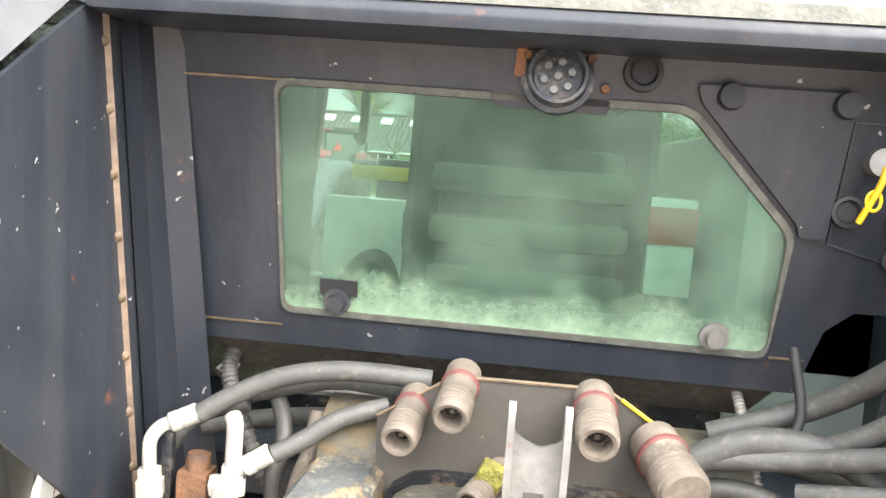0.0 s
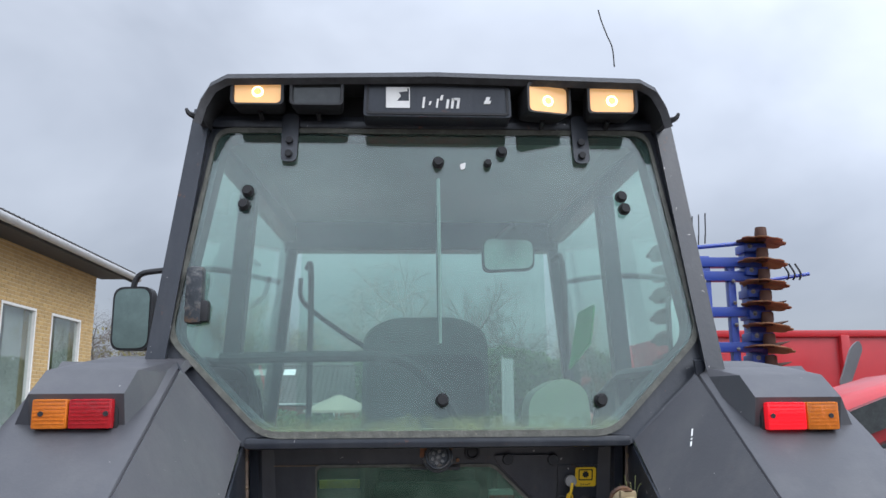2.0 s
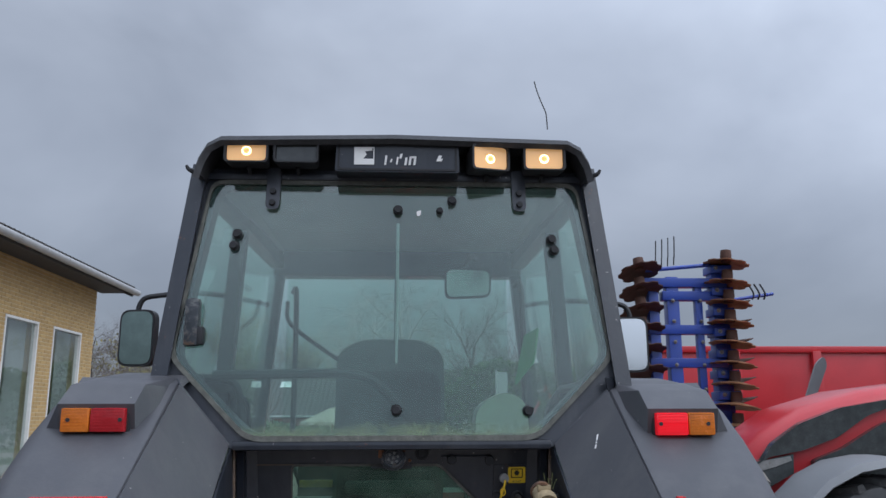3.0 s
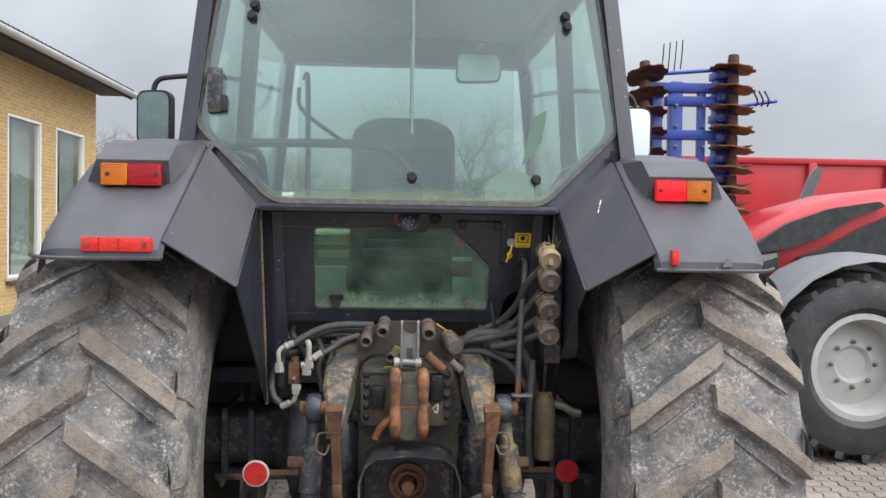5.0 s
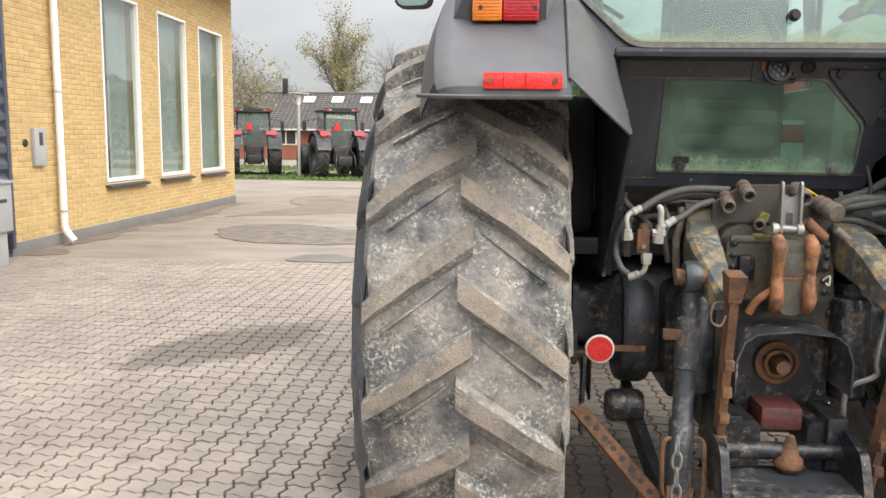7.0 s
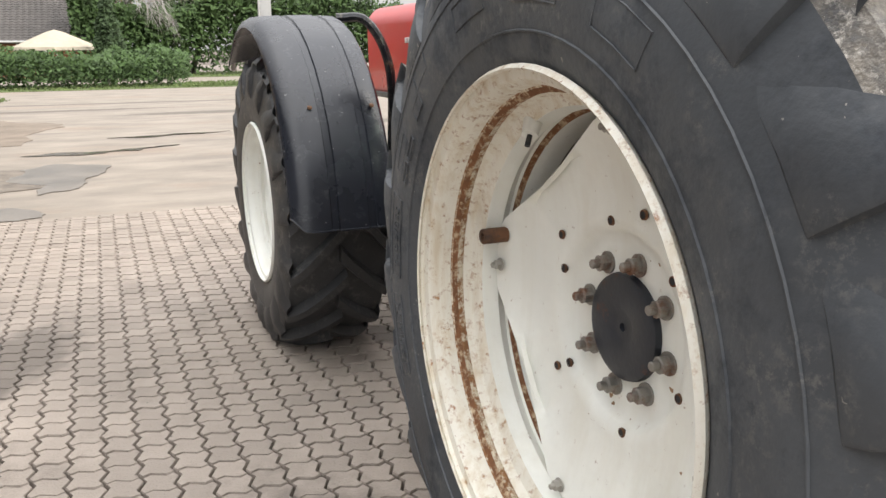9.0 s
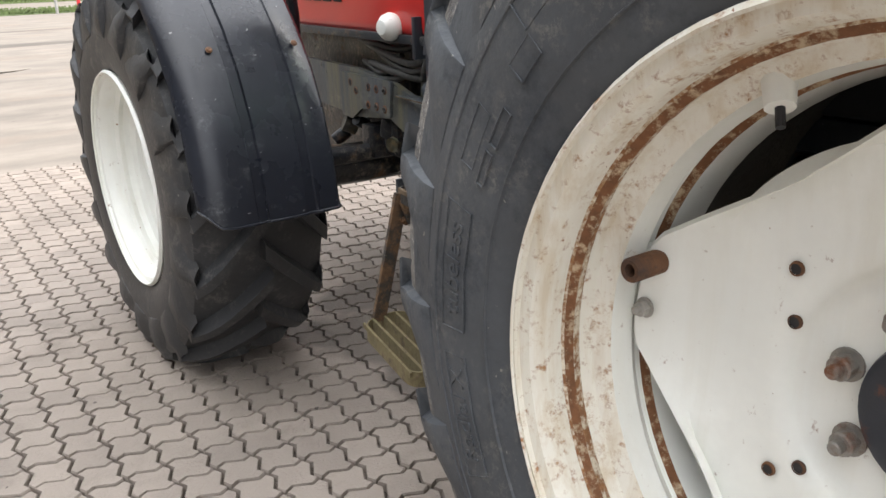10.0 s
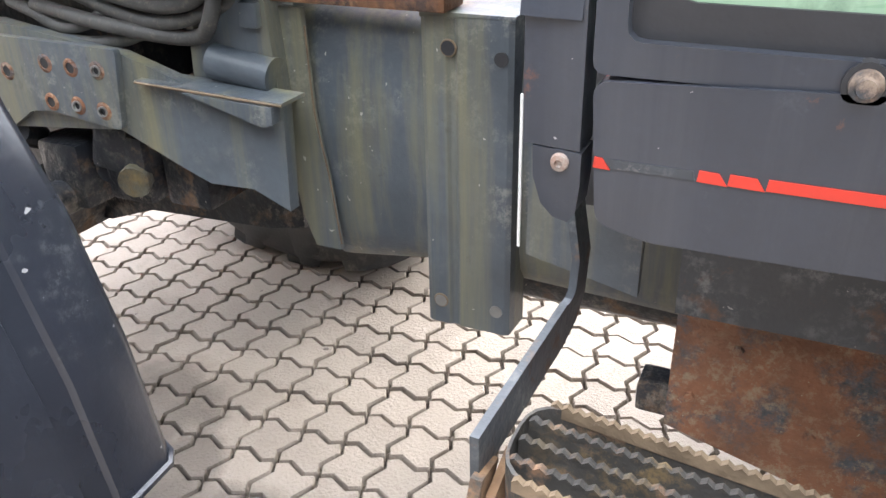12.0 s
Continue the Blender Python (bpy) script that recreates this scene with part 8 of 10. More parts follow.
# under the cab: box, rusted plate
add("cab_side_box", bevel(prism(B(), [(1.291, 0.784), (1.291, 0.870), (0.35, 0.858), (0.35, 0.785)], "x", -0.558, -0.30), 0.012), M_SIDE, "dark chipped tank side below the cab")
rp_ = add("rusted_plate", bevel(prism(B(), [(1.298, 0.545), (1.298, 0.766), (0.40, 0.79), (0.40, 0.36), (0.75, 0.40)], "x", -0.455, -0.445), 0.002), M_FLAKE, "heavily rusted steel plate with paint remains")
add("plate_tab", bevel(box(B(), (-0.455, 1.29, 0.555), (-0.40, 1.34, 0.60)), 0.008), M_CAST, "", rp_)
add("plate_lip", bevel(strut((-0.458, 1.30, 0.764), (-0.458, 0.40, 0.788), 0.012, 0.014, ref=(1, 0, 0)), 0.002), M_CHIP, "", rp_)
for y, z in ((1.27, 0.60), (1.22, 0.685), (1.05, 0.70), (1.12, 0.58)):
    add("plate_bolt", bolt_head(B(), (-0.455, y, z), (-1, 0, 0), 0.008, 0.005), M_FLAKE, "", rp_)
add("rear_arch", bevel(prism(B(), [(0.95, 0.90), (0.95, 1.02), (0.62, 1.28), (0.55, 1.28), (0.55, 0.86)], "x", -0.70, -0.45), 0.01), M_BLACK, "dark wheel arch under the door")
add("arch_rust", plate(B(), [(-0.702, 0.60, 0.92), (-0.702, 0.78, 0.95), (-0.702, 0.70, 1.16), (-0.702, 0.58, 1.20)], 0.002), M_RUST)
# door lower panel
door = add("cab_door", bevel(prism(B(), rounded([(1.338, 1.112), (1.330, 1.004), (1.29, 0.994), (0.985, 0.998), (0.955, 1.03), (0.80, 1.24), (0.80, 1.30), (0.95, 1.13)], 0.012), "x", -0.812, -0.770), 0.006), M_BLACK, "black lower cab door with a worn red stripe")
add("door_frame", bevel(ring_prism(B(), rounded([(1.340, 1.116), (1.340, 1.9), (0.62, 1.9), (0.62, 1.36), (0.95, 1.116)], 0.01, 3), rounded([(1.318, 1.140), (1.318, 1.88), (0.65, 1.88), (0.65, 1.372), (0.962, 1.138)], 0.012, 3), "x", -0.808, -0.775), 0.003), M_BLACK, "black door window frame", door)
add("door_gasket", ring_prism(B(), rounded([(1.318, 1.140), (1.318, 1.88), (0.65, 1.88), (0.65, 1.372), (0.962, 1.138)], 0.012, 3), rounded([(1.296, 1.166), (1.296, 1.86), (0.67, 1.86), (0.67, 1.388), (0.972, 1.164)], 0.02, 3), "x", -0.796, -0.782), M_TRIM, "", door)
add("door_pane", prism(B(), rounded([(1.298, 1.164), (1.298, 1.862), (0.668, 1.862), (0.668, 1.386), (0.971, 1.162)], 0.02, 3), "x", -0.792, -0.788), M_GLASS2, "", door, 0)
for y0, y1 in ((1.3337, 1.324), (1.2597, 1.2423), (1.2391, 1.2175), (1.2141, 0.992)):
    bm = prism(B(), [(y0, 1.0485), (y0 - 0.001, 1.0568), (y1 + 0.003, 1.0562), (y1 - 0.003, 1.0478)], "x", -0.8132, -0.811)
    add("red_stripe", bm, M_STRIPE, "worn red stripe", door, 0)
bm = prism(B(), [(1.322, 1.0492), (1.322, 1.0562), (1.263, 1.0558), (1.261, 1.0488)], "x", -0.8128, -0.811)
add("stripe_ghost", bm, M_WORN, "grey ghost of a worn-off stripe", door, 0)
bm = lathe(B(), [(0.0, 0.016), (0.006, 0.016), (0.007, 0.012), (0.010, 0.011), (0.0115, 0.0)], (-0.805, 1.168, 1.126), (-1, 0, 0), seg=18)
add("door_knob", bm, M_WORN, "round door fixing", door)
add("door_knob_plate", prism(B(), rounded([(1.181, 1.114), (1.155, 1.114), (1.153, 1.132), (1.168, 1.143), (1.183, 1.132)], 0.008), "x", -0.812, -0.80), M_TRIM, "", door)
boot = add("pillar_boot", bevel(loft(B(), [[(-0.808, y0, z), (-0.775, y0, z), (-0.772, y1, z), (-0.802, y1, z)] for z, y0, y1 in ((0.998, 1.352, 1.366), (1.008, 1.346, 1.376), (1.03, 1.344, 1.383), (1.055, 1.344, 1.384))], closed=True), 0.011, 3), M_BLACK, "pillar foot cover with a rusty screw")
add("pillar_foot", bevel(loft(B(), [[(-0.806, 1.346, z), (-0.770, 1.346, z), (-0.765, y1, z), (-0.800, y1 + 0.004, z)] for z, y1 in ((1.056, 1.388), (1.11, 1.389), (1.40, 1.392))], closed=True), 0.012, 3), M_BLACK, "", boot)
add("pillar_screw", lathe(B(), [(0.0, 0.002), (0.0022, 0.002), (0.003, 0.0045), (0.0065, 0.0035), (0.0075, 0.0)], (-0.806, 1.3606, 1.046), (-1, 0, 0), seg=16), M_NUT, "round screw")
add("white_strip", box(B(), (-0.402, 1.529, 0.745), (-0.399, 1.533, 0.965)), M_WHITE, "thin white weather strip")
add("pillar_tail", bevel(prism(B(), [(1.36, 1.02), (1.515, 1.02), (1.52, 0.735), (1.36, 0.70)], "x", -0.40, -0.38), 0.004), M_CLUTCH, "dark hanging panel")
# near-black trim colour puts the shadow under the door into the underpan
add("cab_underpan", rbox((-0.50, 0.3, 0.865), (0.50, 1.44, 0.99), 0.02), M_TRIM, "cab underside, coloured near-black for the shaded gap")


# step: serrated treads in a bent frame
def tread(loop_c, half_x, half_y, z, skew, h, count, m_):
    """A looped outer strip with serrated inner strips; skew shifts x with y."""
    cx, cy = loop_c
    out = []
    pts = rounded([(-half_x, -half_y), (half_x, -half_y), (half_x, half_y), (-half_x, half_y)], half_x * 0.8, 5)
    bm = B()
    outer = [(cx + x + skew * (y / half_y), cy + y) for x, y in pts]
    inner = [(cx + x * 0.94 + skew * (y / half_y), cy + y * 0.985) for x, y in pts]
    ring_prism(bm, outer, inner, "z", z - h, z)
    st = add("step_tread", bevel(bm, 0.001, 1), m_, "serrated steel step tread")
    for k in range(count):
        u = -1 + 2 * (k + 1) / (count + 1)
        n = 60
        ys = [cy - half_y * 0.97 + 2 * half_y * 0.97 * i / n for i in range(n + 1)]
        rows = []
        for i, y in enumerate(ys):
            x = cx + u * half_x + skew * ((y - cy) / half_y)
            zt = z - (0.0 if i % 2 else 0.004)
            rows.append([(x - 0.003, y, z - h), (x + 0.003, y, z - h), (x + 0.003, y, zt), (x - 0.003, y, zt)])
        b2 = loft(B(), rows, closed=True)
        add("tread_strip", b2, m_, "", st, 15)
        teeth = []
        for i, y in enumerate(ys):
            x = cx + u * half_x + skew * ((y - cy) / half_y)
            zt = z + (0.0005 if i % 2 else -0.0035)
            teeth.append([(x - 0.0034, y, zt - 0.004), (x + 0.0034, y, zt - 0.004), (x + 0.0034, y, zt), (x - 0.0034, y, zt)])
        add("tread_teeth", loft(B(), teeth, closed=True), m_, "", st, 15)
    # serration on the outer loop
    for sgn in (-1, 1):
        rows = []
        n = 60
        for i in range(n + 1):
            y = cy - half_y * 0.9 + 2 * half_y * 0.9 * i / n
            x = cx + sgn * half_x * 0.97 + skew * ((y - cy) / half_y)
            zt = z + (0.004 if i % 2 else 0.0)
            rows.append([(x - 0.003, y, z - 0.01), (x + 0.003, y, z - 0.01), (x + 0.003, y, zt), (x - 0.003, y, zt)])
        add("tread_strip", loft(B(), rows, closed=True), M_CHIP if m_ is M_STEP1 else m_, "", st, 15)
    return st


M_STEP1 = mat("rusty_dark_step", (0.050, 0.047, 0.043), 0.6, metal=0.3, scale=14, vary=0.4, bump=0.3, chalk=0.35, chalk_col=(0.17, 0.12, 0.06), rust=0.22, rust_scale=26, rust_col=(0.18, 0.105, 0.06))
M_STEPF = mat("rusted_step_frame", (0.055, 0.052, 0.047), 0.7, metal=0.2, scale=14, vary=0.4, bump=0.35, rust=0.48, rust_scale=18, rust_col=(0.155, 0.09, 0.048), specks=0.2, speck_scale=50, speck_col=(0.30, 0.25, 0.18))
M_BAR = mat("worn_blue_black_bar", (0.050, 0.057, 0.065), 0.45, metal=0.2, scale=10, vary=0.3, bump=0.15, rust=0.26, rust_scale=22, rust_col=(0.15, 0.09, 0.05), chalk=0.4, chalk_col=(0.17, 0.17, 0.16), specks=0.2, speck_scale=60, speck_col=(0.28, 0.25, 0.2))
M_STEP2 = mat("muddy_ochre_step", (0.20, 0.165, 0.085), 0.85, scale=20, vary=0.4, bump=0.4, rust=0.35, rust_scale=20, rust_col=(0.10, 0.075, 0.045))
tread((-0.895, 1.200), 0.050, 0.168, 0.835, 0.022, 0.036, 3, M_STEP1)
tread((-0.978, 1.245), 0.072, 0.172, 0.470, 0.030, 0.040, 3, M_STEP2)
sf = add("step_frame", bevel(strut((-0.905, 1.390, 0.825), (-0.69, 1.382, 0.828), 0.045, 0.008, ref=(0, 0, 1)), 0.001), M_BAR, "bent flat steel step frame, rusty and dark")
bend = []
for px_, py_, pz_, nx_, nz_ in ((-0.692, 1.382, 0.828, 0.0, 1.0), (-0.672, 1.380, 0.834, -0.5, 0.87), (-0.660, 1.378, 0.850, -0.9, 0.45), (-0.654, 1.377, 0.89, -0.99, 0.12), (-0.640, 1.392, 0.95, -0.98, 0.2), (-0.620, 1.42, 1.02, -0.98, 0.2)):
    bend.append([(px_ + a_ * nx_ * 0.021, py_ + b_ * 0.004, pz_ + a_ * nz_ * 0.021) for a_, b_ in ((-1, -1), (1, -1), (1, 1), (-1, 1))])
add("frame_bend", bevel(loft(B(), bend, closed=True), 0.001, 1), M_BAR, "", sf)
add("frame_rail", bevel(strut((-0.965, 1.022, 0.828), (-0.60, 0.995, 0.845), 0.05, 0.010, ref=(0, 0, 1)), 0.001), M_STEPF, "", sf)
add("frame_lug", bevel(strut((-0.64, 0.992, 0.843), (-0.565, 0.985, 0.868), 0.055, 0.022, ref=(0, 0, 1)), 0.006), M_FLAKE, "rusty bolted end of the step frame", sf)
for lz in (0.832, 0.872):
    add("lug_bolt", hexnut(B(), (-0.60, 1.002, lz), (0, 1, 0), 0.011, 0.014), M_FLAKE, "", sf)
    add("lug_bolt", hexnut(B(), (-0.60, 0.972, lz), (0, -1, 0), 0.011, 0.014), M_FLAKE, "", sf)
add("step_leg", bevel(strut((-0.895, 1.385, 0.81), (-0.965, 1.418, 0.455), 0.010, 0.040, ref=(0, 1, 0.1)), 0.002), M_STEPF, "rusty step leg", sf)
add("step_leg", bevel(strut((-0.945, 1.028, 0.81), (-1.02, 1.075, 0.455), 0.010, 0.040, ref=(0, 1, 0.1)), 0.002), M_STEPF, "rusty step leg", sf)
add("step_bolt", hexnut(B(), (-0.885, 1.385, 0.735), (-1, 0, 0), 0.011, 0.012), M_RUST, "", sf)
add("step_gusset", bevel(strut((-0.885, 1.375, 0.80), (-0.865, 1.365, 0.735), 0.008, 0.05, ref=(0, 1, 0)), 0.002), M_STEPF, "", sf)
add("step_gusset", bevel(strut((-0.955, 1.025, 0.815), (-0.945, 1.03, 0.71), 0.008, 0.05, ref=(0, 1, 0)), 0.002), M_STEP2, "", sf)


# ---- yellow brick building with its windows ----
M_BRICK = mat("yellow_brick", (0.50, 0.343, 0.145), 0.85, scale=6, vary=0.16, fine=70, bump=0.25, per_piece=0.20)
M_MORTAR = mat("pale_mortar", (0.56, 0.455, 0.30), 0.95, scale=6, vary=0.15, fine=90, bump=0.3)
M_PLINTH = mat("grey_plinth", (0.17, 0.165, 0.155), 0.9, scale=2, vary=0.2, bump=0.2)
M_CORR = mat("slate_blue_sheet_cladding", (0.062, 0.070, 0.090), 0.4, scale=2, vary=0.12, bump=0.04, dust=0.1)
M_GUTTER = mat("grey_zinc_gutter", (0.44, 0.44, 0.43), 0.45, metal=0.4, scale=4, vary=0.15, bump=0.05)
M_SOFFIT = mat("dark_eave_boards", (0.045, 0.042, 0.042), 0.7, scale=6, vary=0.2, bump=0.1)
M_ROOFT = mat("dark_roof_sheet", (0.07, 0.065, 0.062), 0.7, scale=3, vary=0.25, bump=0.2)
M_CURT = mat("grey_curtain", (0.34, 0.37, 0.37), 0.8, scale=2, vary=0.15, bump=0.1)
M_ROOM = mat("dim_room_wall", (0.20, 0.215, 0.22), 0.8, scale=2, vary=0.15, bump=0.0)
M_CAB = mat("light_grey_cabinet", (0.33, 0.335, 0.33), 0.5, scale=3, vary=0.1, bump=0.03, dust=0.1)
WX, BY0, BY1, EAVE = -6.54, 6.16, 14.46, 4.50
WINS = [(8.60, 9.86), (10.56, 11.84), (12.45, 13.82)]
WZ0, WZ1 = 0.735, 3.515
bld = thing("brick_building", "yellow brick building with tall white-framed windows", "building", (WX - 3, 10.3, 0))


def wall_with_windows():
    bm = B()
    ys = [BY0] + [v for w in WINS for v in w] + [BY1]
    for a, b in zip(ys[::2], ys[1::2]):
        box(bm, (WX - 0.30, a, 0.14), (WX - 0.007, b, EAVE))
    for a, b in WINS:
        box(bm, (WX - 0.30, a, 0.14), (WX - 0.007, b, WZ0))
        box(bm, (WX - 0.30, a, WZ1), (WX - 0.007, b, EAVE))
    return bm


wall_b = part("brick_wall", wall_with_windows(), M_MORTAR, bld, "pale mortar behind yellow bricks", 0)
part("plinth", rbox((WX - 0.30, BY0, -0.02), (WX + 0.015, BY1 + 0.02, 0.155), 0.01), M_PLINTH, bld, "grey rendered plinth")
part("end_wall", box(B(), (WX - 8, BY1 - 0.3, 0.0), (WX - 0.01, BY1, EAVE)), M_BRICK, bld, "", 0)
part("back_room_wall", box(B(), (WX - 1.35, BY0, 0.0), (WX - 1.25, BY1 - 0.3, EAVE)), M_ROOM, bld, "", 0)
part("room_floor", box(B(), (WX - 2.3, BY0, 0.28), (WX - 0.3, BY1 - 0.3, 0.34)), M_ROOM, bld, "", 0)
for i, (a, b) in enumerate(WINS):
    fr0 = [(a + 0.012, WZ0 + 0.012), (b - 0.012, WZ0 + 0.012), (b - 0.012, WZ1 - 0.012), (a + 0.012, WZ1 - 0.012)]
    fr1 = [(a + 0.055, WZ0 + 0.065), (b - 0.055, WZ0 + 0.065), (b - 0.055, WZ1 - 0.055), (a + 0.055, WZ1 - 0.055)]
    w_ = part("window", bevel(ring_prism(B(), fr0, fr1, "x", WX - 0.10, WX + 0.004), 0.006), M_WHITE, bld, "tall window with a white frame")
    part("pane", prism(B(), fr1, "x", WX - 0.055, WX - 0.049), M_GLASSF, w_, "reflecting window pane", 0).visible_shadow = False
    part("sill", bevel(prism(B(), [(WX - 0.10, WZ0 - 0.005), (WX + 0.09, WZ0 - 0.045), (WX + 0.09, WZ0 - 0.075), (WX - 0.10, WZ0 - 0.06)], "y", a - 0.05, b + 0.05), 0.004), M_SOFFIT, w_, "dark sloping sill")
    rows = []
    for k in range(13):
        y = b - 0.02 - k * 0.055
        rows.append([(WX - 0.22 + 0.03 * (k % 2), y, 0.62), (WX - 0.22 + 0.03 * (k % 2), y, 3.6)])
    part("curtain", sheet(B(), rows, 0.003), M_CURT, w_, "pale vertical curtain")
    part("show_item", bevel(box(B(), (WX - 1.2, a + 0.15, 0.34), (WX - 0.7, a + 0.6, 1.2 + 0.2 * i)), 0.05), (M_WHITE, M_CAB, M_REDF)[i], bld, "machine part standing inside the window")
part("indoor_red", bevel(box(B(), (WX - 1.0, 12.75, 0.34), (WX - 0.6, 13.4, 1.05)), 0.05), M_REDF, bld, "red machine standing inside the window")
# roof: eave boards, gutter, sheet roof
rows = [[(-5.86, BY0 - 9, 4.56), (-5.86, BY1 + 0.30, 4.56)], [(WX - 8.5, BY0 - 9, 6.9), (WX - 8.5, BY1 + 0.30, 6.9)]]
part("roof", sheet(B(), rows, 0.05), M_ROOFT, bld, "dark corrugated roof", 0)
rows = []
for k in range(90):
    y = BY1 + 0.30 - k * 0.16
    for dy, dz in ((0.0, 0.0), (0.05, 0.045), (0.10, 0.0)):
        rows.append([(-5.84, y - dy, 4.57 + dz), (WX - 8.5, y - dy, 6.91 + dz)])
part("roof_ribs", loft(B(), rows), M_ROOFT, bld, "ribbed roof sheet edge")
part("soffit", box(B(), (WX - 0.02, BY0 - 9, 4.47), (-5.90, BY1 + 0.28, 4.51)), M_SOFFIT, bld, "dark boarded eave", 0)
part("fascia", box(B(), (-5.91, BY0 - 9, 4.40), (-5.88, BY1 + 0.28, 4.54)), M_SOFFIT, bld, "", 0)
part("verge_board", bevel(plate(B(), [(-5.86, BY1 + 0.285, 4.42), (-5.86, BY1 + 0.285, 4.56), (WX - 8.5, BY1 + 0.285, 6.9), (WX - 8.5, BY1 + 0.285, 6.70)], 0.03), 0.002), M_SOFFIT, bld)


gut = part("gutter", tube(B(), [(-5.80, BY1 + 0.38, 4.485), (-5.80, BY0 - 9, 4.485)], 0.065, seg=12, soft=False), M_GUTTER, bld, "grey half-round gutter")

for k in range(12):
    y = BY1 + 0.1 - k * 0.9
    part("gutter_hook", tube(B(), [(-5.87, y, 4.55), (-5.80, y, 4.41), (-5.73, y, 4.50)], 0.008, seg=5), M_GUTTER, gut)
pipe = part("downpipe", tube(B(), [(-5.85, 7.22, 4.42), (-6.2, 7.22, 4.25), (-6.46, 7.22, 4.05), (-6.46, 7.22, 3.8)] + [(-6.46, 7.22, z) for z in (3.0, 2.0, 1.0, 0.35)] + [(-6.45, 7.22, 0.22), (-6.38, 7.22, 0.11), (-6.33, 7.22, 0.06)], 0.047, seg=12), M_WHITE, bld, "white plastic downpipe")
for z in (0.45, 1.98, 3.5):
    part("pipe_clip", cyl(B(), (-6.46, 7.22, z - 0.015), (-6.46, 7.22, z + 0.015), 0.053, seg=14), M_GUTTER, pipe)
mb = part("meter_box", rbox((WX, 6.69, 1.05), (WX + 0.05, 6.95, 1.515), 0.008), M_CAB, bld, "flat grey meter box on the wall")
part("meter_window", rbox((WX + 0.05, 6.79, 1.30), (WX + 0.054, 6.87, 1.46), 0.002), M_SOFFIT, mb)
part("wall_socket", lathe(B(), [(0.0, 0.02), (0.04, 0.02), (0.05, 0.0)], (WX, 6.56, 1.33), (1, 0, 0), seg=14), M_TRIM, bld)
# sheet-clad hall beside it
hall = thing("clad_hall", "dark slate-blue hall clad in horizontal corrugated sheet", "building", (WX - 3, 0, 0))
rows = []
for k in range(24):
    z = 0.25 + k * 0.185
    for dz, dx in ((0.0, 0.0), (0.05, 0.035), (0.11, 0.035), (0.155, 0.0)):
        rows.append([(WX + 0.02 + dx, -3.2, z + dz), (WX + 0.02 + dx, BY0 - 0.02, z + dz)])
part("cladding", sheet(B(), rows, 0.004), M_CORR, hall, "horizontal corrugated steel cladding", 30)
part("hall_core", box(B(), (WX - 8, -3.2, 0.0), (WX, BY0 - 0.01, 4.45)), M_CORR, hall, "", 0)
part("corner_trim", rbox((WX - 0.01, BY0 - 0.06, 0.1), (WX + 0.07, BY0, 4.45), 0.004), M_CORR, hall)
cab_ = thing("electric_cabinet", "light grey electric cabinet on a plinth beside the wall", "cabinet", (-6.30, 5.28, 0))
part("body", rbox((-6.46, 4.94, 0.38), (-6.16, 5.62, 0.92), 0.012), M_CAB, cab_)
part("plinth", rbox((-6.42, 5.02, 0.0), (-6.20, 5.56, 0.39), 0.006), M_CAB, cab_)
part("lid", bevel(prism(B(), [(-6.47, 0.92), (-6.14, 0.91), (-6.14, 0.935), (-6.47, 0.955)], "y", 4.92, 5.64), 0.004), M_CAB, cab_)
part("vent", rbox((-6.161, 5.32, 0.70), (-6.157, 5.52, 0.74), 0.001), M_SOFFIT, cab_)

# ---- machines on the other side ----
M_BLUE = mat("blue_implement_paint", (0.018, 0.055, 0.33), 0.35, scale=3, vary=0.15, bump=0.03, dust=0.08, coat=0.2)
M_DISC = mat("rusty_disc_steel", (0.36, 0.185, 0.092), 0.5, metal=0.3, scale=6, vary=0.35, bump=0.1, rust=0.2, rust_scale=10)
M_DISCD = mat("dark_rusty_disc", (0.10, 0.050, 0.035), 0.7, metal=0.2, scale=6, vary=0.3, bump=0.15)
M_GREYP = mat("grey_plastic_mudguard", (0.20, 0.205, 0.21), 0.5, scale=4, vary=0.1, bump=0.03)


def notched_disc(c, axis, r, m_, parent):
    c, axis = Vector(c), Vector(axis).normalized()
    u, v = frame_of(axis)
    n = 40
    rim = []
    bm = B()
    ctr = bm.verts.new(c + axis * 0.05)
    for k in range(n):
        a = 2 * math.pi * k / n
        rr = r * (1.0 - (0.10 if k % 5 in (0, 1) else 0.0))
        rim.append(bm.verts.new(c + (u * math.cos(a) + v * math.sin(a)) * rr))
    for k in range(n):
        bm.faces.new((ctr, rim[k], rim[(k + 1) % n]))
    thicken(bm, 0.008)
    return part("disc", bm, m_, parent, "notched harrow disc", 60)


def column(parent, x, y, zs, axis, r, m_, hub_m):
    for z in zs:
        notched_disc((x, y, z), axis, r, m_, parent)
        part("disc_hub", lathe(B(), [(0.0, 0.0), (0.045, 0.0), (0.055, 0.06), (0.05, 0.12), (0.0, 0.12)], (x, y, z + 0.015), (axis[0] * 0.5, axis[1] * 0.5, 1), seg=14), hub_m, parent)


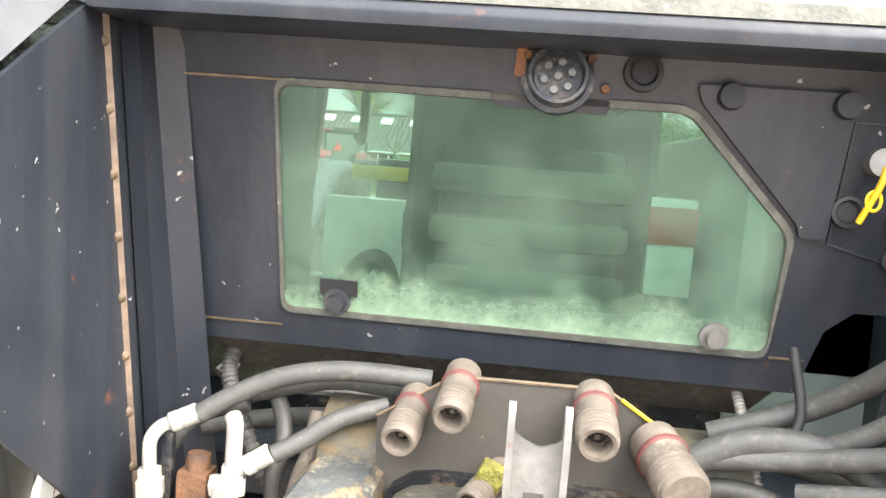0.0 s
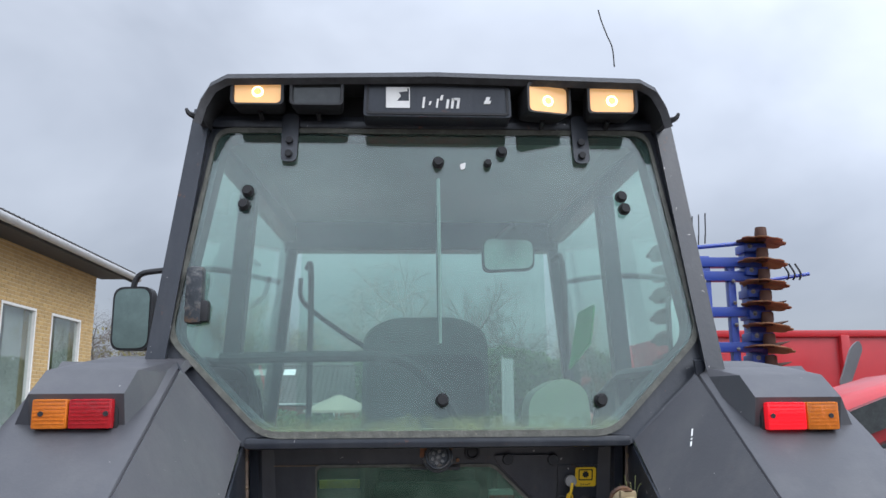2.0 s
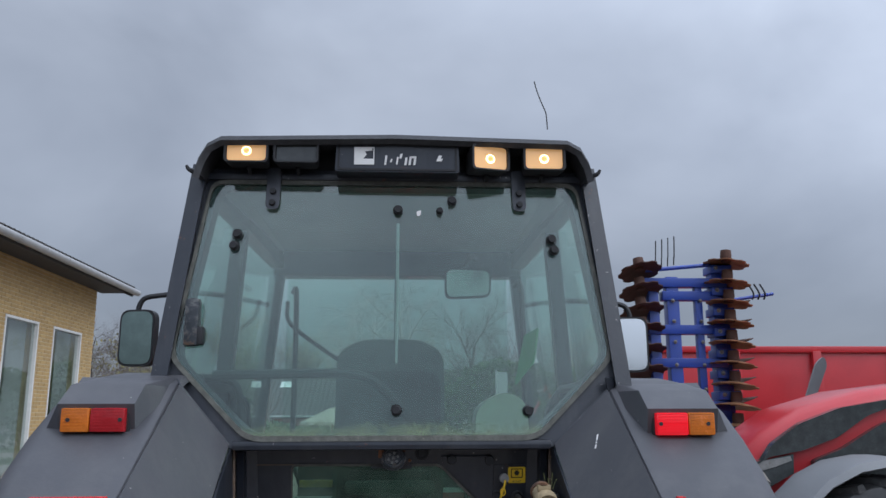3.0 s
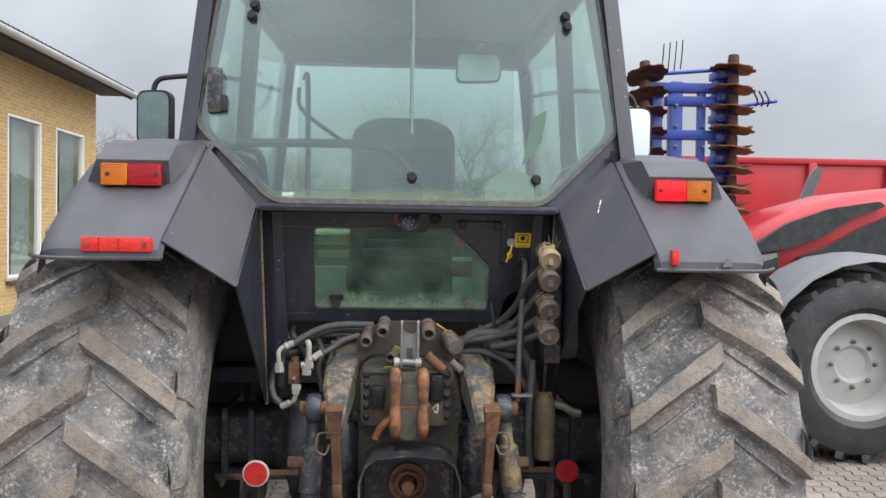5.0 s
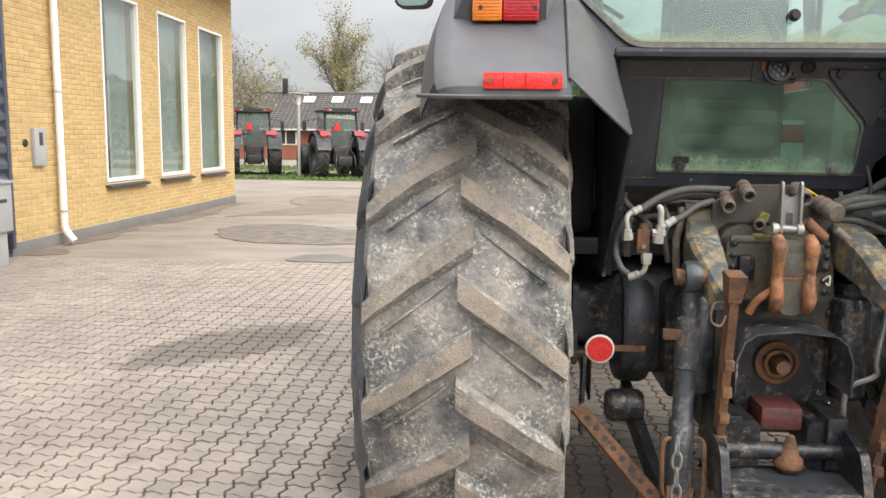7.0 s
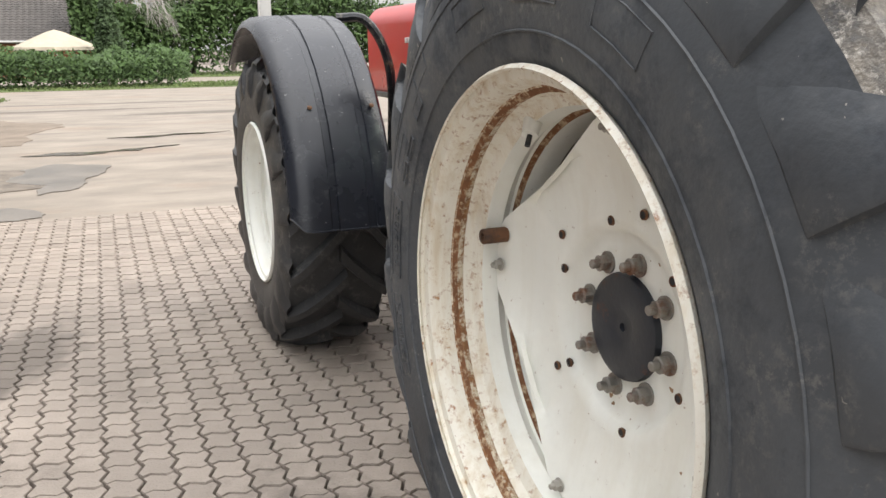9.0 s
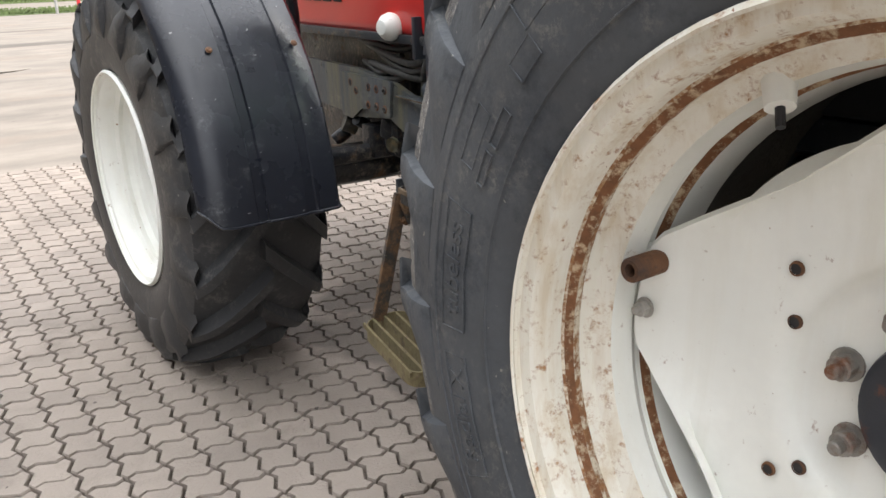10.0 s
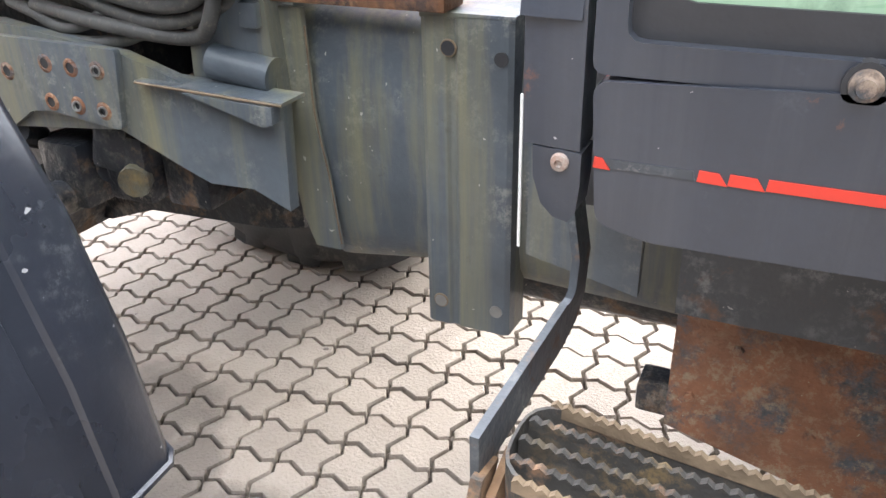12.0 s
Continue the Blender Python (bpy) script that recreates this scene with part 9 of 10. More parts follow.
harrow = thing("disc_harrow", "folded blue disc harrow with rusty notched discs", "harrow", (2.9, 4.7, 0))
HY = 4.6
for x0, x1, z0, z1, d in ((2.42, 2.52, 0.12, 3.08, 0.10), (2.60, 2.72, 0.12, 3.14, 0.12), (2.88, 2.95, 1.2, 3.12, 0.08), (3.05, 3.20, 0.12, 3.22, 0.14)):
    part("beam", rbox((x0, HY, z0), (x1, HY + d, z1), 0.008), M_BLUE, harrow, "blue steel beam")
for z, x0, x1 in ((3.08, 2.38, 3.2), (2.95, 2.55, 3.2), (2.62, 2.40, 3.2), (2.30, 2.40, 3.15), (1.9, 2.40, 3.15), (1.2, 2.40, 3.15), (0.2, 2.3, 3.4)):
    part("cross_beam", rbox((x0, HY - 0.02, z - 0.045), (x1, HY + 0.09, z + 0.045), 0.008), M_BLUE, harrow, "blue cross beam")
for z in (3.22, 3.0, 2.8, 2.6, 2.4, 2.2, 2.0):
    part("clamp_block", rbox((3.03, HY - 0.06, z - 0.05), (3.24, HY + 0.16, z + 0.03), 0.01), M_BLUE, harrow)
    part("clamp_bolt", hexnut(B(), (3.08, HY - 0.06, z), (0, -1, 0), 0.016, 0.02), M_STEEL, harrow)
for z in (2.9, 2.7, 2.5, 2.28, 2.05):
    for x in (2.65, 2.92):
        part("frame_bolt", hexnut(B(), (x, HY - 0.02, z), (0, -1, 0), 0.014, 0.02), M_STEEL, harrow)
column(harrow, 3.17, HY - 0.10, [3.25 - 0.195 * k for k in range(9)], (0.14, 0.06, 1), 0.215, M_DISC, M_DISCD)
column(harrow, 3.42, HY + 0.45, [2.90 - 0.195 * k for k in range(6)], (-0.35, 0.1, 1), 0.20, M_DISCD, M_DISCD)
column(harrow, 2.33, HY - 0.05, [3.18 - 0.195 * k for k in range(8)], (-0.12, 0.35, 1), 0.215, M_DISCD, M_DISCD)
part("tine_bar", cyl(B(), (2.40, HY, 3.20), (3.05, HY, 3.26), 0.02, seg=8), M_BLUE, harrow)
for k in range(4):
    x = 2.50 + k * 0.062
    part("tine", tube(B(), [(x, HY, 3.22 + k * 0.012), (x, HY - 0.02, 3.30 + k * 0.012), (x + 0.01, HY, 3.34), (x + 0.02, HY, 3.50 + 0.015 * k)], 0.006, seg=6), M_TRIM, harrow, "thin spring tine")
part("tine_bar", cyl(B(), (3.2, HY + 0.3, 2.93), (3.80, HY + 0.3, 3.02), 0.018, seg=8), M_BLUE, harrow)
for k in range(3):
    x = 3.58 + k * 0.06
    part("tine", tube(B(), [(x, HY + 0.3, 2.96), (x + 0.01, HY + 0.28, 3.02), (x - 0.03, HY + 0.3, 3.12)], 0.009, seg=6), M_TRIM, harrow, "thin spring tine")
dark_h = thing("disc_roller", "column of black discs on a folded implement", "harrow", (5.75, 5.3, 0))
part("post", rbox((5.68, 5.26, 0.0), (5.78, 5.36, 3.45), 0.01), M_CAST, dark_h)
for k in range(9):
    notched_disc((5.70, 5.20, 3.50 - 0.155 * k), (0.05, 0.12 + 0.03 * (k == 0), 1), 0.27, M_CAST, dark_h)
    part("disc_hub", cyl(B(), (5.70, 5.2, 3.46 - 0.155 * k), (5.70, 5.2, 3.56 - 0.155 * k), 0.05, seg=12), M_CAST, dark_h)

trailer = thing("red_trailer", "long red tipping trailer with ribbed side", "trailer", (6.5, 8.6, 0))
part("side_panel", rbox((3.4, 8.0, 1.25), (10.5, 8.08, 2.68), 0.01), M_REDF, trailer, "red sheet side")
part("top_rail", rbox((3.4, 7.95, 2.66), (10.5, 8.12, 2.75), 0.015), M_REDF, trailer)
part("bottom_rail", rbox((3.4, 7.94, 1.15), (10.5, 8.10, 1.28), 0.015), M_REDF, trailer)
for k in range(7):
    part("side_rib", rbox((3.42 + k * 1.15, 7.92, 1.25), (3.54 + k * 1.15, 8.0, 2.68), 0.01), M_REDF, trailer, "upright rib")
part("far_side", rbox((3.4, 10.2, 1.25), (10.5, 10.28, 2.68), 0.01), M_REDF, trailer)
part("end_panel", rbox((3.40, 8.08, 1.25), (3.46, 10.2, 2.68), 0.01), M_REDF, trailer)
part("floor_bed", rbox((3.4, 8.0, 1.1), (10.5, 10.28, 1.2), 0.01), M_REDF, trailer)
for x in (6.2, 7.6):
    for y in (8.35, 9.95):
        w_ = part("trailer_wheel", lathe(B(), [(0.0, -0.10), (0.25, -0.12), (0.30, -0.16), (0.50, -0.17), (0.55, -0.10), (0.55, 0.10), (0.50, 0.17), (0.30, 0.16), (0.0, 0.10)], (x, y, 0.55), (0, 1, 0), seg=28), M_RUBBER, trailer)
part("chassis_beam", rbox((3.5, 8.9, 0.55), (10.4, 9.4, 1.1), 0.02), M_REDF, trailer)
seeder = thing("red_seeder", "red implement with grey marker paddles", "implement", (4.8, 6.0, 0))
part("frame", rbox((3.9, 5.95, 1.35), (6.2, 6.10, 1.52), 0.02), M_REDF, seeder)
part("toolbar", tube(B(), [(3.75, 5.9, 1.62), (4.2, 5.9, 1.72), (4.6, 5.9, 1.98)], 0.035, seg=8), M_REDF, seeder)
part("leg", rbox((4.4, 5.95, 0.0), (4.55, 6.1, 1.4), 0.01), M_REDF, seeder)
part("leg", rbox((5.7, 5.95, 0.0), (5.85, 6.1, 1.4), 0.01), M_REDF, seeder)
for x in (4.66, 5.62):
    bm = prism(B(), rounded([(x - 0.16, 1.98), (x - 0.06, 1.94), (x + 0.13, 2.36), (x + 0.10, 2.46), (x + 0.0, 2.38)], 0.09, 5), "y", 5.82, 5.85)
    part("paddle", bevel(bm, 0.006), M_GREYP, seeder, "grey oval paddle")
    part("arm", tube(B(), [(x - 0.42, 5.95, 1.50), (x - 0.12, 5.9, 1.80), (x - 0.02, 5.88, 2.2)], 0.028, seg=8), M_REDF, seeder)
for k in range(7):
    part("tine_tube", tube(B(), [(4.1 + 0.08 * k, 5.85, 1.55), (4.15 + 0.08 * k, 5.80, 1.75 - 0.02 * k), (4.45 + 0.06 * k, 5.75, 1.60)], 0.012, seg=6), M_REDF, seeder)

# modern red tractor standing across, its front to the near machine
rt = thing("red_tractor", "modern red tractor with grey mudguards standing across", "tractor", (4.6, 3.2, 0), group="modern red tractors")


def simple_tyre(c, axis, R, w, parent, lugs=20, name="wheel", m_rim=M_RIM, far=False):
    """Tyre with angled lugs under a dished rim; axis is the outward side."""
    axis = Vector(axis).normalized()
    rim = part(name, lathe(B(), [(0.0, 0.02), (R * 0.16, 0.02), (R * 0.20, 0.05), (R * 0.44, 0.0), (R * 0.52, w * 0.36), (R * 0.56, w * 0.42), (R * 0.50, w * 0.43)], c, axis, seg=40), m_rim, parent)
    bm = lathe(B(), [(R * 0.55, w * 0.40), (R * 0.62, w * 0.49), (R * 0.78, w * 0.50), (R * 0.90, w * 0.44), (R * 0.94, w * 0.30), (R * 0.95, 0.0), (R * 0.94, -w * 0.30), (R * 0.90, -w * 0.44), (R * 0.78, -w * 0.5), (R * 0.5, -w * 0.4)], c, axis, seg=48)
    u, v = frame_of(axis)
    c = Vector(c)
    for vv in bm.verts:
        vv.co.z = max(vv.co.z, 0.004)
    part("tyre", bm, M_RUBBERF, rim, "black lugged tyre", 35)
    bars = B()
    shared = {}
    for side in (-1, 1):
        for k in range(lugs):
            a0 = 2 * math.pi * (k + (0.5 if side > 0 else 0)) / lugs
            rows = []
            for q in range(4):
                t_ = q / 3
                a = -0.30 * t_
                h = side * w * (0.02 + 0.47 * t_)
                rr = R * (1.0 - 0.03 * t_ ** 2)
                rows.append([(h, r_ * math.cos(a + da), r_ * math.sin(a + da)) for da, r_ in ((-0.045, R * 0.90), (-0.03, rr), (0.03, rr), (0.045, R * 0.90))])
            turn = Matrix((axis, u, v)).transposed() @ Matrix.Rotation(a0, 3, "X")
            if far:
                loft(bars, [[c + turn @ Vector(p) for p in row] for row in rows], closed=True)
                continue
            if side not in shared:
                one = loft(B(), rows, closed=True)
                bmesh.ops.recalc_face_normals(one, faces=one.faces)
                shared[side] = bpy.data.meshes.new("lug")
                one.to_mesh(shared[side])
                one.free()
                shared[side].materials.append(M_RUBBERF)
            ob = new("lug", shared[side])
            ob.parent = rim
            ob.matrix_basis = Matrix.Translation(c - world_loc(rim)) @ turn.to_4x4()
    if far:
        for vv in bars.verts:
            vv.co.z = max(vv.co.z, 0.004)
        tagged(part("tread_bars", bars, M_RUBBERF, rim, "black tread bars", 35), kind="stuff")
    else:
        bars.free()
    for k in range(8):
        a = k * math.pi / 4
        part("wheel_nut", hexnut(B(), c + axis * 0.05 + (u * math.cos(a) + v * math.sin(a)) * R * 0.24, axis, 0.014, 0.022), M_NUT, rim)
    return rim


M_GRIM = mat("pale_grey_rim", (0.44, 0.44, 0.42), 0.45, scale=5, vary=0.1, bump=0.03, dust=0.2)
for wx, wy, wr, wd, out in ((3.32, 2.62, 0.70, 0.46, -1), (3.32, 4.40, 0.70, 0.46, 1), (6.1, 2.55, 0.93, 0.60, -1), (6.1, 4.45, 0.93, 0.60, 1)):
    simple_tyre((wx, wy, wr), (0, out, 0), wr, wd, rt, m_rim=M_GRIM)
nose = []
for x, zt, zb, hw in ((2.62, 1.30, 1.12, 0.26), (2.66, 1.50, 1.02, 0.34), (2.80, 1.68, 0.98, 0.40), (3.1, 1.86, 0.96, 0.43), (3.6, 2.00, 0.96, 0.45), (4.2, 2.07, 0.98, 0.47), (5.0, 2.10, 1.0, 0.48)):
    nose.append([(x, 3.5 + y, z) for y, z in rounded([(-hw, zb), (-hw, zt - 0.10), (-hw * 0.75, zt), (hw * 0.75, zt), (hw, zt - 0.10), (hw, zb)], 0.08, 3)])
part("bonnet", loft(B(), nose, closed=True), M_REDF, rt, "long red bonnet", 45)
bm = prism(B(), rounded([(2.70, 1.46), (2.80, 1.60), (3.02, 1.745), (3.34, 1.86), (3.75, 1.925), (3.80, 1.885), (3.55, 1.80), (3.30, 1.64), (3.02, 1.545), (2.76, 1.50)], 0.03), "y", 2.985, 3.06)
part("side_window", bm, M_DARKGLASS, rt, "glossy black upper side panel")
bm = prism(B(), rounded([(3.10, 1.47), (3.34, 1.56), (3.62, 1.72), (3.95, 1.86), (4.6, 1.90), (4.6, 1.15), (3.2, 1.15)], 0.04), "y", 2.995, 3.06)
part("side_window", bm, M_DARKGLASS, rt, "glossy black lower side panel")
part("head_lamp", bevel(prism(B(), [(2.66, 1.44), (2.72, 1.475), (2.92, 1.505), (2.93, 1.475), (2.80, 1.43), (2.68, 1.40)], "y", 2.98, 3.12), 0.008), M_STEEL, rt, "slim headlamp")
part("lamp_surround", bevel(prism(B(), [(2.62, 1.46), (2.95, 1.52), (2.94, 1.38), (2.70, 1.26), (2.63, 1.36)], "y", 2.99, 3.10), 0.01), M_DARKGLASS, rt)
part("chin", rbox((2.66, 3.12, 0.72), (3.0, 3.88, 1.02), 0.03), M_CAST, rt)
for y0, y1 in ((2.36, 2.92), (4.08, 4.64)):
    rows = []
    for k in range(11):
        a = radians(-5 + k * 15.5)
        rows.append([(3.36 - 0.86 * math.cos(a), yy, 0.66 + 0.86 * math.sin(a) - dz) for yy, dz in ((y0 - 0.01, 0.05), (y0 + 0.02, 0.0), ((y0 + y1) / 2, -0.012), (y1 - 0.02, 0.0), (y1, 0.05))])
    part("mudguard", sheet(B(), rows, 0.012), M_GREYP, rt, "grey plastic mudguard")
part("mirror_arm", tube(B(), [(4.4, 3.0, 2.1), (4.2, 2.7, 2.2), (4.0, 2.55, 2.1)], 0.02, seg=6), M_TRIM, rt)
part("cab", bevel(loft(B(), [[(x, y, z) for x, y in ((5.0, 2.75), (6.6, 2.75), (6.6, 4.25), (5.0, 4.25))] for z in (1.1, 1.9, 2.9)], closed=True), 0.05), M_DARKGLASS, rt, "dark glazed cab")
part("cab_roof", rbox((4.9, 2.7, 2.9), (6.75, 4.3, 3.1), 0.06), M_REDF, rt)
part("rear_mudguard", rbox((5.4, 2.3, 1.7), (6.9, 2.9, 1.9), 0.06), M_REDF, rt)
part("under_frame", rbox((2.9, 3.25, 0.5), (6.6, 3.75, 1.05), 0.03), M_CAST, rt)


def far_tractor(x, y, yaw):
    """A modern red tractor seen from behind, at some distance."""
    t_ = thing("red_tractor", "modern dark-red tractor with black wheels parked on grass", "tractor", (0, 0, 0), group="modern red tractors")
    for s in (-1, 1):
        simple_tyre((s * 0.88, 0, 0.92), (s, 0, 0), 0.93, 0.55, t_, m_rim=M_CAST, far=True)
        simple_tyre((s * 0.90, 2.75, 0.70), (s, 0, 0), 0.70, 0.42, t_, m_rim=M_CAST, far=True)
        rows = []
        for k in range(7):
            a = radians(15 + k * 22)
            rows.append([(s * xx, -1.04 * math.cos(a), 0.95 + 1.0 * math.sin(a)) for xx in (0.58, 0.70, 1.12, 1.16)])
        part("mudguard", sheet(B(), rows, 0.02), M_CAST, t_, "black mudguard")
        rows = [[(s * xx, yy, zz) for xx in (0.5, 0.95)] for yy, zz in ((-0.62, 1.80), (-0.45, 1.98), (0.1, 2.05))]
        part("red_shoulder", sheet(B(), rows, 0.03), M_DRED, t_)
        part("tail_lamp", rbox((s * 0.85 - 0.09, -0.72, 1.72), (s * 0.85 + 0.09, -0.66, 1.80), 0.01), M_LENSR, t_)
        part("pillar", tube(B(), [(s * 0.70, -0.35, 1.6), (s * 0.66, -0.15, 2.78)], 0.05, seg=5), M_TRIM, t_)
        part("mirror", rbox((s * 1.28 - 0.08, 0.9, 2.0), (s * 1.28 + 0.08, 0.95, 2.4), 0.02), M_TRIM, t_)
        part("mirror_arm", tube(B(), [(s * 0.7, 1.1, 2.5), (s * 1.28, 0.92, 2.42)], 0.015, seg=5), M_TRIM, t_)
        part("roof_lamp", rbox((s * 0.5 - 0.08, -0.42, 2.80), (s * 0.5 + 0.08, -0.36, 2.88), 0.01), M_STEEL, t_)
    part("cab_glass", bevel(loft(B(), [[(xx, yy, z) for xx, yy in ((-0.70, y0), (0.70, y0), (0.66, 1.2), (-0.66, 1.2))] for z, y0 in ((1.3, -0.38), (1.9, -0.35), (2.78, -0.15))], closed=True), 0.03), M_GLASSD, t_, "dark cab glass")
    part("cab_roof", bevel(loft(B(), [[(xx * k, yy, z) for xx, yy in ((-0.78, -0.40), (0.78, -0.40), (0.74, 1.3), (-0.74, 1.3))] for z, k in ((2.76, 1.0), (2.84, 1.02), (2.92, 0.85))], closed=True), 0.03), M_TRIM, t_, "black cab roof with red corners")
    for s in (-1, 1):
        part("roof_corner", rbox((s * 0.66 - 0.12, -0.43, 2.78), (s * 0.66 + 0.12, -0.30, 2.87), 0.02), M_DRED, t_)
    part("seat", rbox((-0.25, 0.2, 1.4), (0.25, 0.4, 2.2), 0.05), M_SEAT, t_)
    part("rear_body", rbox((-0.40, -0.5, 0.6), (0.40, 0.4, 1.35), 0.05), M_CAST, t_)
    part("linkage", rbox((-0.30, -0.95, 0.55), (0.30, -0.45, 0.95), 0.05), M_CAST, t_)
    for s in (-1, 1):
        part("link_arm", tube(B(), [(s * 0.35, -0.5, 1.2), (s * 0.38, -0.9, 0.95), (s * 0.42, -1.0, 0.55)], 0.04, seg=6), M_CAST, t_)
    part("bonnet", rbox((-0.42, 1.2, 1.0), (0.42, 3.4, 1.75), 0.1), M_DRED, t_)
    part("chassis", rbox((-0.3, 0.2, 0.6), (0.3, 3.2, 1.05), 0.05), M_CAST, t_)
    bm = prism(B(), [(-0.02, 2.02), (-0.36, 2.02), (-0.19, 2.36)], "y", -0.40, -0.385)
    part("warning_triangle", bm, M_REFL, t_, "orange-red slow vehicle triangle", 0)
    for ob in t_.children_recursive:
        for v in ob.data.vertices:
            v.co *= 0.83
    t_.location = (x, y, 0)
    t_.rotation_euler = (0, 0, radians(yaw))
    return t_


ft = far_tractor(-6.30, 25.2, 26)
copy_thing(ft, pose(-9.55, 25.9, 0, 0, 0, 18))


# ---- distance: grass, hedges, house, trees, street lamp ----
M_LEAF = mat("hedge_leaves", (0.055, 0.105, 0.028), 0.75, scale=2, vary=0.5, fine=20, bump=0.0, per_piece=0.5)
M_LEAFD = mat("conifer_leaves", (0.035, 0.065, 0.022), 0.8, scale=2, vary=0.4, fine=20, bump=0.0, per_piece=0.5)
M_SPRING = mat("spring_yellow_leaves", (0.21, 0.19, 0.08), 0.8, scale=2, vary=0.35, fine=20, bump=0.0, per_piece=0.45)
M_SPRINGY = mat("fresh_yellow_green_leaves", (0.19, 0.17, 0.062), 0.8, scale=2, vary=0.35, fine=20, bump=0.0, per_piece=0.4)
M_TWIG = mat("grey_brown_twigs", (0.15, 0.128, 0.115), 0.9, scale=3, vary=0.2, bump=0.0)
M_BARK = mat("pale_birch_bark", (0.36, 0.34, 0.32), 0.85, scale=4, vary=0.4, fine=20, bump=0.2)
M_HBRICK = mat("red_house_brick", (0.30, 0.11, 0.065), 0.85, scale=4, vary=0.2, fine=30, bump=0.2)
M_TILE = mat("dark_roof_tiles", (0.085, 0.076, 0.070), 0.8, scale=1.2, vary=0.35, fine=12, bump=0.3, per_piece=0.2)
M_CANVAS = mat("cream_canvas", (0.40, 0.35, 0.27), 0.8, scale=3, vary=0.15, bump=0.05)


def leaf_cloud(fill, count, size, seed):
    """Many small leaf quads at places given by fill(random)."""
    rnd = random.Random(seed)
    vs, fs = [], []
    for _ in range(count):
        p = Vector(fill(rnd))
        a = Vector((rnd.gauss(0, 1), rnd.gauss(0, 1), rnd.gauss(0, 1))).normalized()
        b = a.orthogonal().normalized()
        s = size * rnd.uniform(0.5, 1.3)
        n = len(vs)
        vs += [p + a * s, p + b * s * 0.6, p - a * s, p - b * s * 0.6]
        fs.append((n, n + 1, n + 2, n + 3))
    me = bpy.data.meshes.new("leaves")
    me.from_pydata([tuple(v) for v in vs], [], fs)
    return me


def stuff(name, me, m_, label, category):
    me.materials.append(m_)
    me.name = name
    ob = new(name, me)
    return tagged(ob, label, category, kind="stuff")


def hedge_fill(x0, x1, y0, y1, h, bumps):
    def f(r):
        x, y = r.uniform(x0, x1), r.uniform(y0, y1)
        top = h * (0.70 + 0.42 * noise.noise(Vector((x * bumps, y * bumps, 3.0)))) + 0.35 * noise.noise(Vector((x * 1.3, y * 0.8, 9)))
        z = top * math.sqrt(r.random())
        return x, y, max(0.03, z)
    return f


stuff("low_hedge", leaf_cloud(hedge_fill(-8.2, 1.5, 32.0, 35.0, 1.75, 0.5), 14000, 0.085, 3), M_LEAF, "low clipped evergreen shrubs along the road", "hedge")
stuff("tall_hedge", leaf_cloud(hedge_fill(-3.0, 16.0, 46.0, 49.0, 6.5, 0.2), 26000, 0.16, 4), M_LEAF, "tall dense green hedge across the road", "hedge")


def verge(poly, seed, name, label):
    """A slightly raised lawn with blades."""
    bm = prism(B(), rounded(poly, 1.2, 4), "z", -0.02, 0.012)
    solid(name, bm, M_GRASS, label, "lawn", kind="structure", smooth=0)
    rnd = random.Random(seed)
    xs, ys = [p[0] for p in poly], [p[1] for p in poly]

    def inside(x, y):
        c = False
        for i in range(len(poly)):
            (xa, ya), (xb, yb) = poly[i - 1], poly[i]
            if (ya > y) != (yb > y) and x < (xb - xa) * (y - ya) / (yb - ya) + xa:
                c = not c
        return c

    def f(r):
        while True:
            x, y = r.uniform(min(xs), max(xs)), r.uniform(min(ys), max(ys))
            if inside(x, y):
                return x, y, r.uniform(0.02, 0.09)
    stuff("grass", leaf_cloud(f, 5000, 0.05, seed), M_GRASS, "short spring grass", "grass")


verge([(-12.5, 24.0), (-4.9, 23.6), (-4.3, 25.0), (-6.0, 28.0), (-12.5, 28.5)], 11, "lawn_1", "green lawn patch under the parked tractors")
verge([(-16, 30.6), (6, 31.0), (6, 35.5), (-16, 35.5)], 12, "lawn_2", "green verge in front of the shrubs")
verge([(1.0, 31.5), (5.5, 31.5), (5.5, 33.0), (1.5, 33.0)], 13, "lawn_3", "small green verge by the yard")
verge([(-6.0, 43.0), (18.0, 43.0), (18.0, 52.0), (-6.0, 52.0)], 14, "lawn_4", "green strip below the tall hedge")

# house with tiled roof
house = thing("brick_house", "long red brick house with dark tiled roof and skylights", "house", (-10, 50, 0))
HX0, HX1, HY0 = -24.0, -1.4, 47.0
part("wall", box(B(), (HX0, HY0 + 0.6, 0), (HX1, HY0 + 8, 2.1)), M_HBRICK, house, "red brick wall", 0)
for k, x in enumerate((-21.0, -17.5, -14.0, -11.2, -8.6, -5.0)):
    w_ = part("window", rbox((x - 0.7, HY0 + 0.52, 0.9), (x + 0.7, HY0 + 0.62, 1.95), 0.02), M_WHITE, house, "white framed window")
    part("pane", rbox((x - 0.6, HY0 + 0.50, 0.98), (x - 0.05, HY0 + 0.515, 1.88), 0.004), M_DARKGLASS, w_)
    part("pane", rbox((x + 0.05, HY0 + 0.50, 0.98), (x + 0.6, HY0 + 0.515, 1.88), 0.004), M_DARKGLASS, w_)
ridge_y, ridge_z, eave_z = HY0 + 4.6, 4.25, 1.85
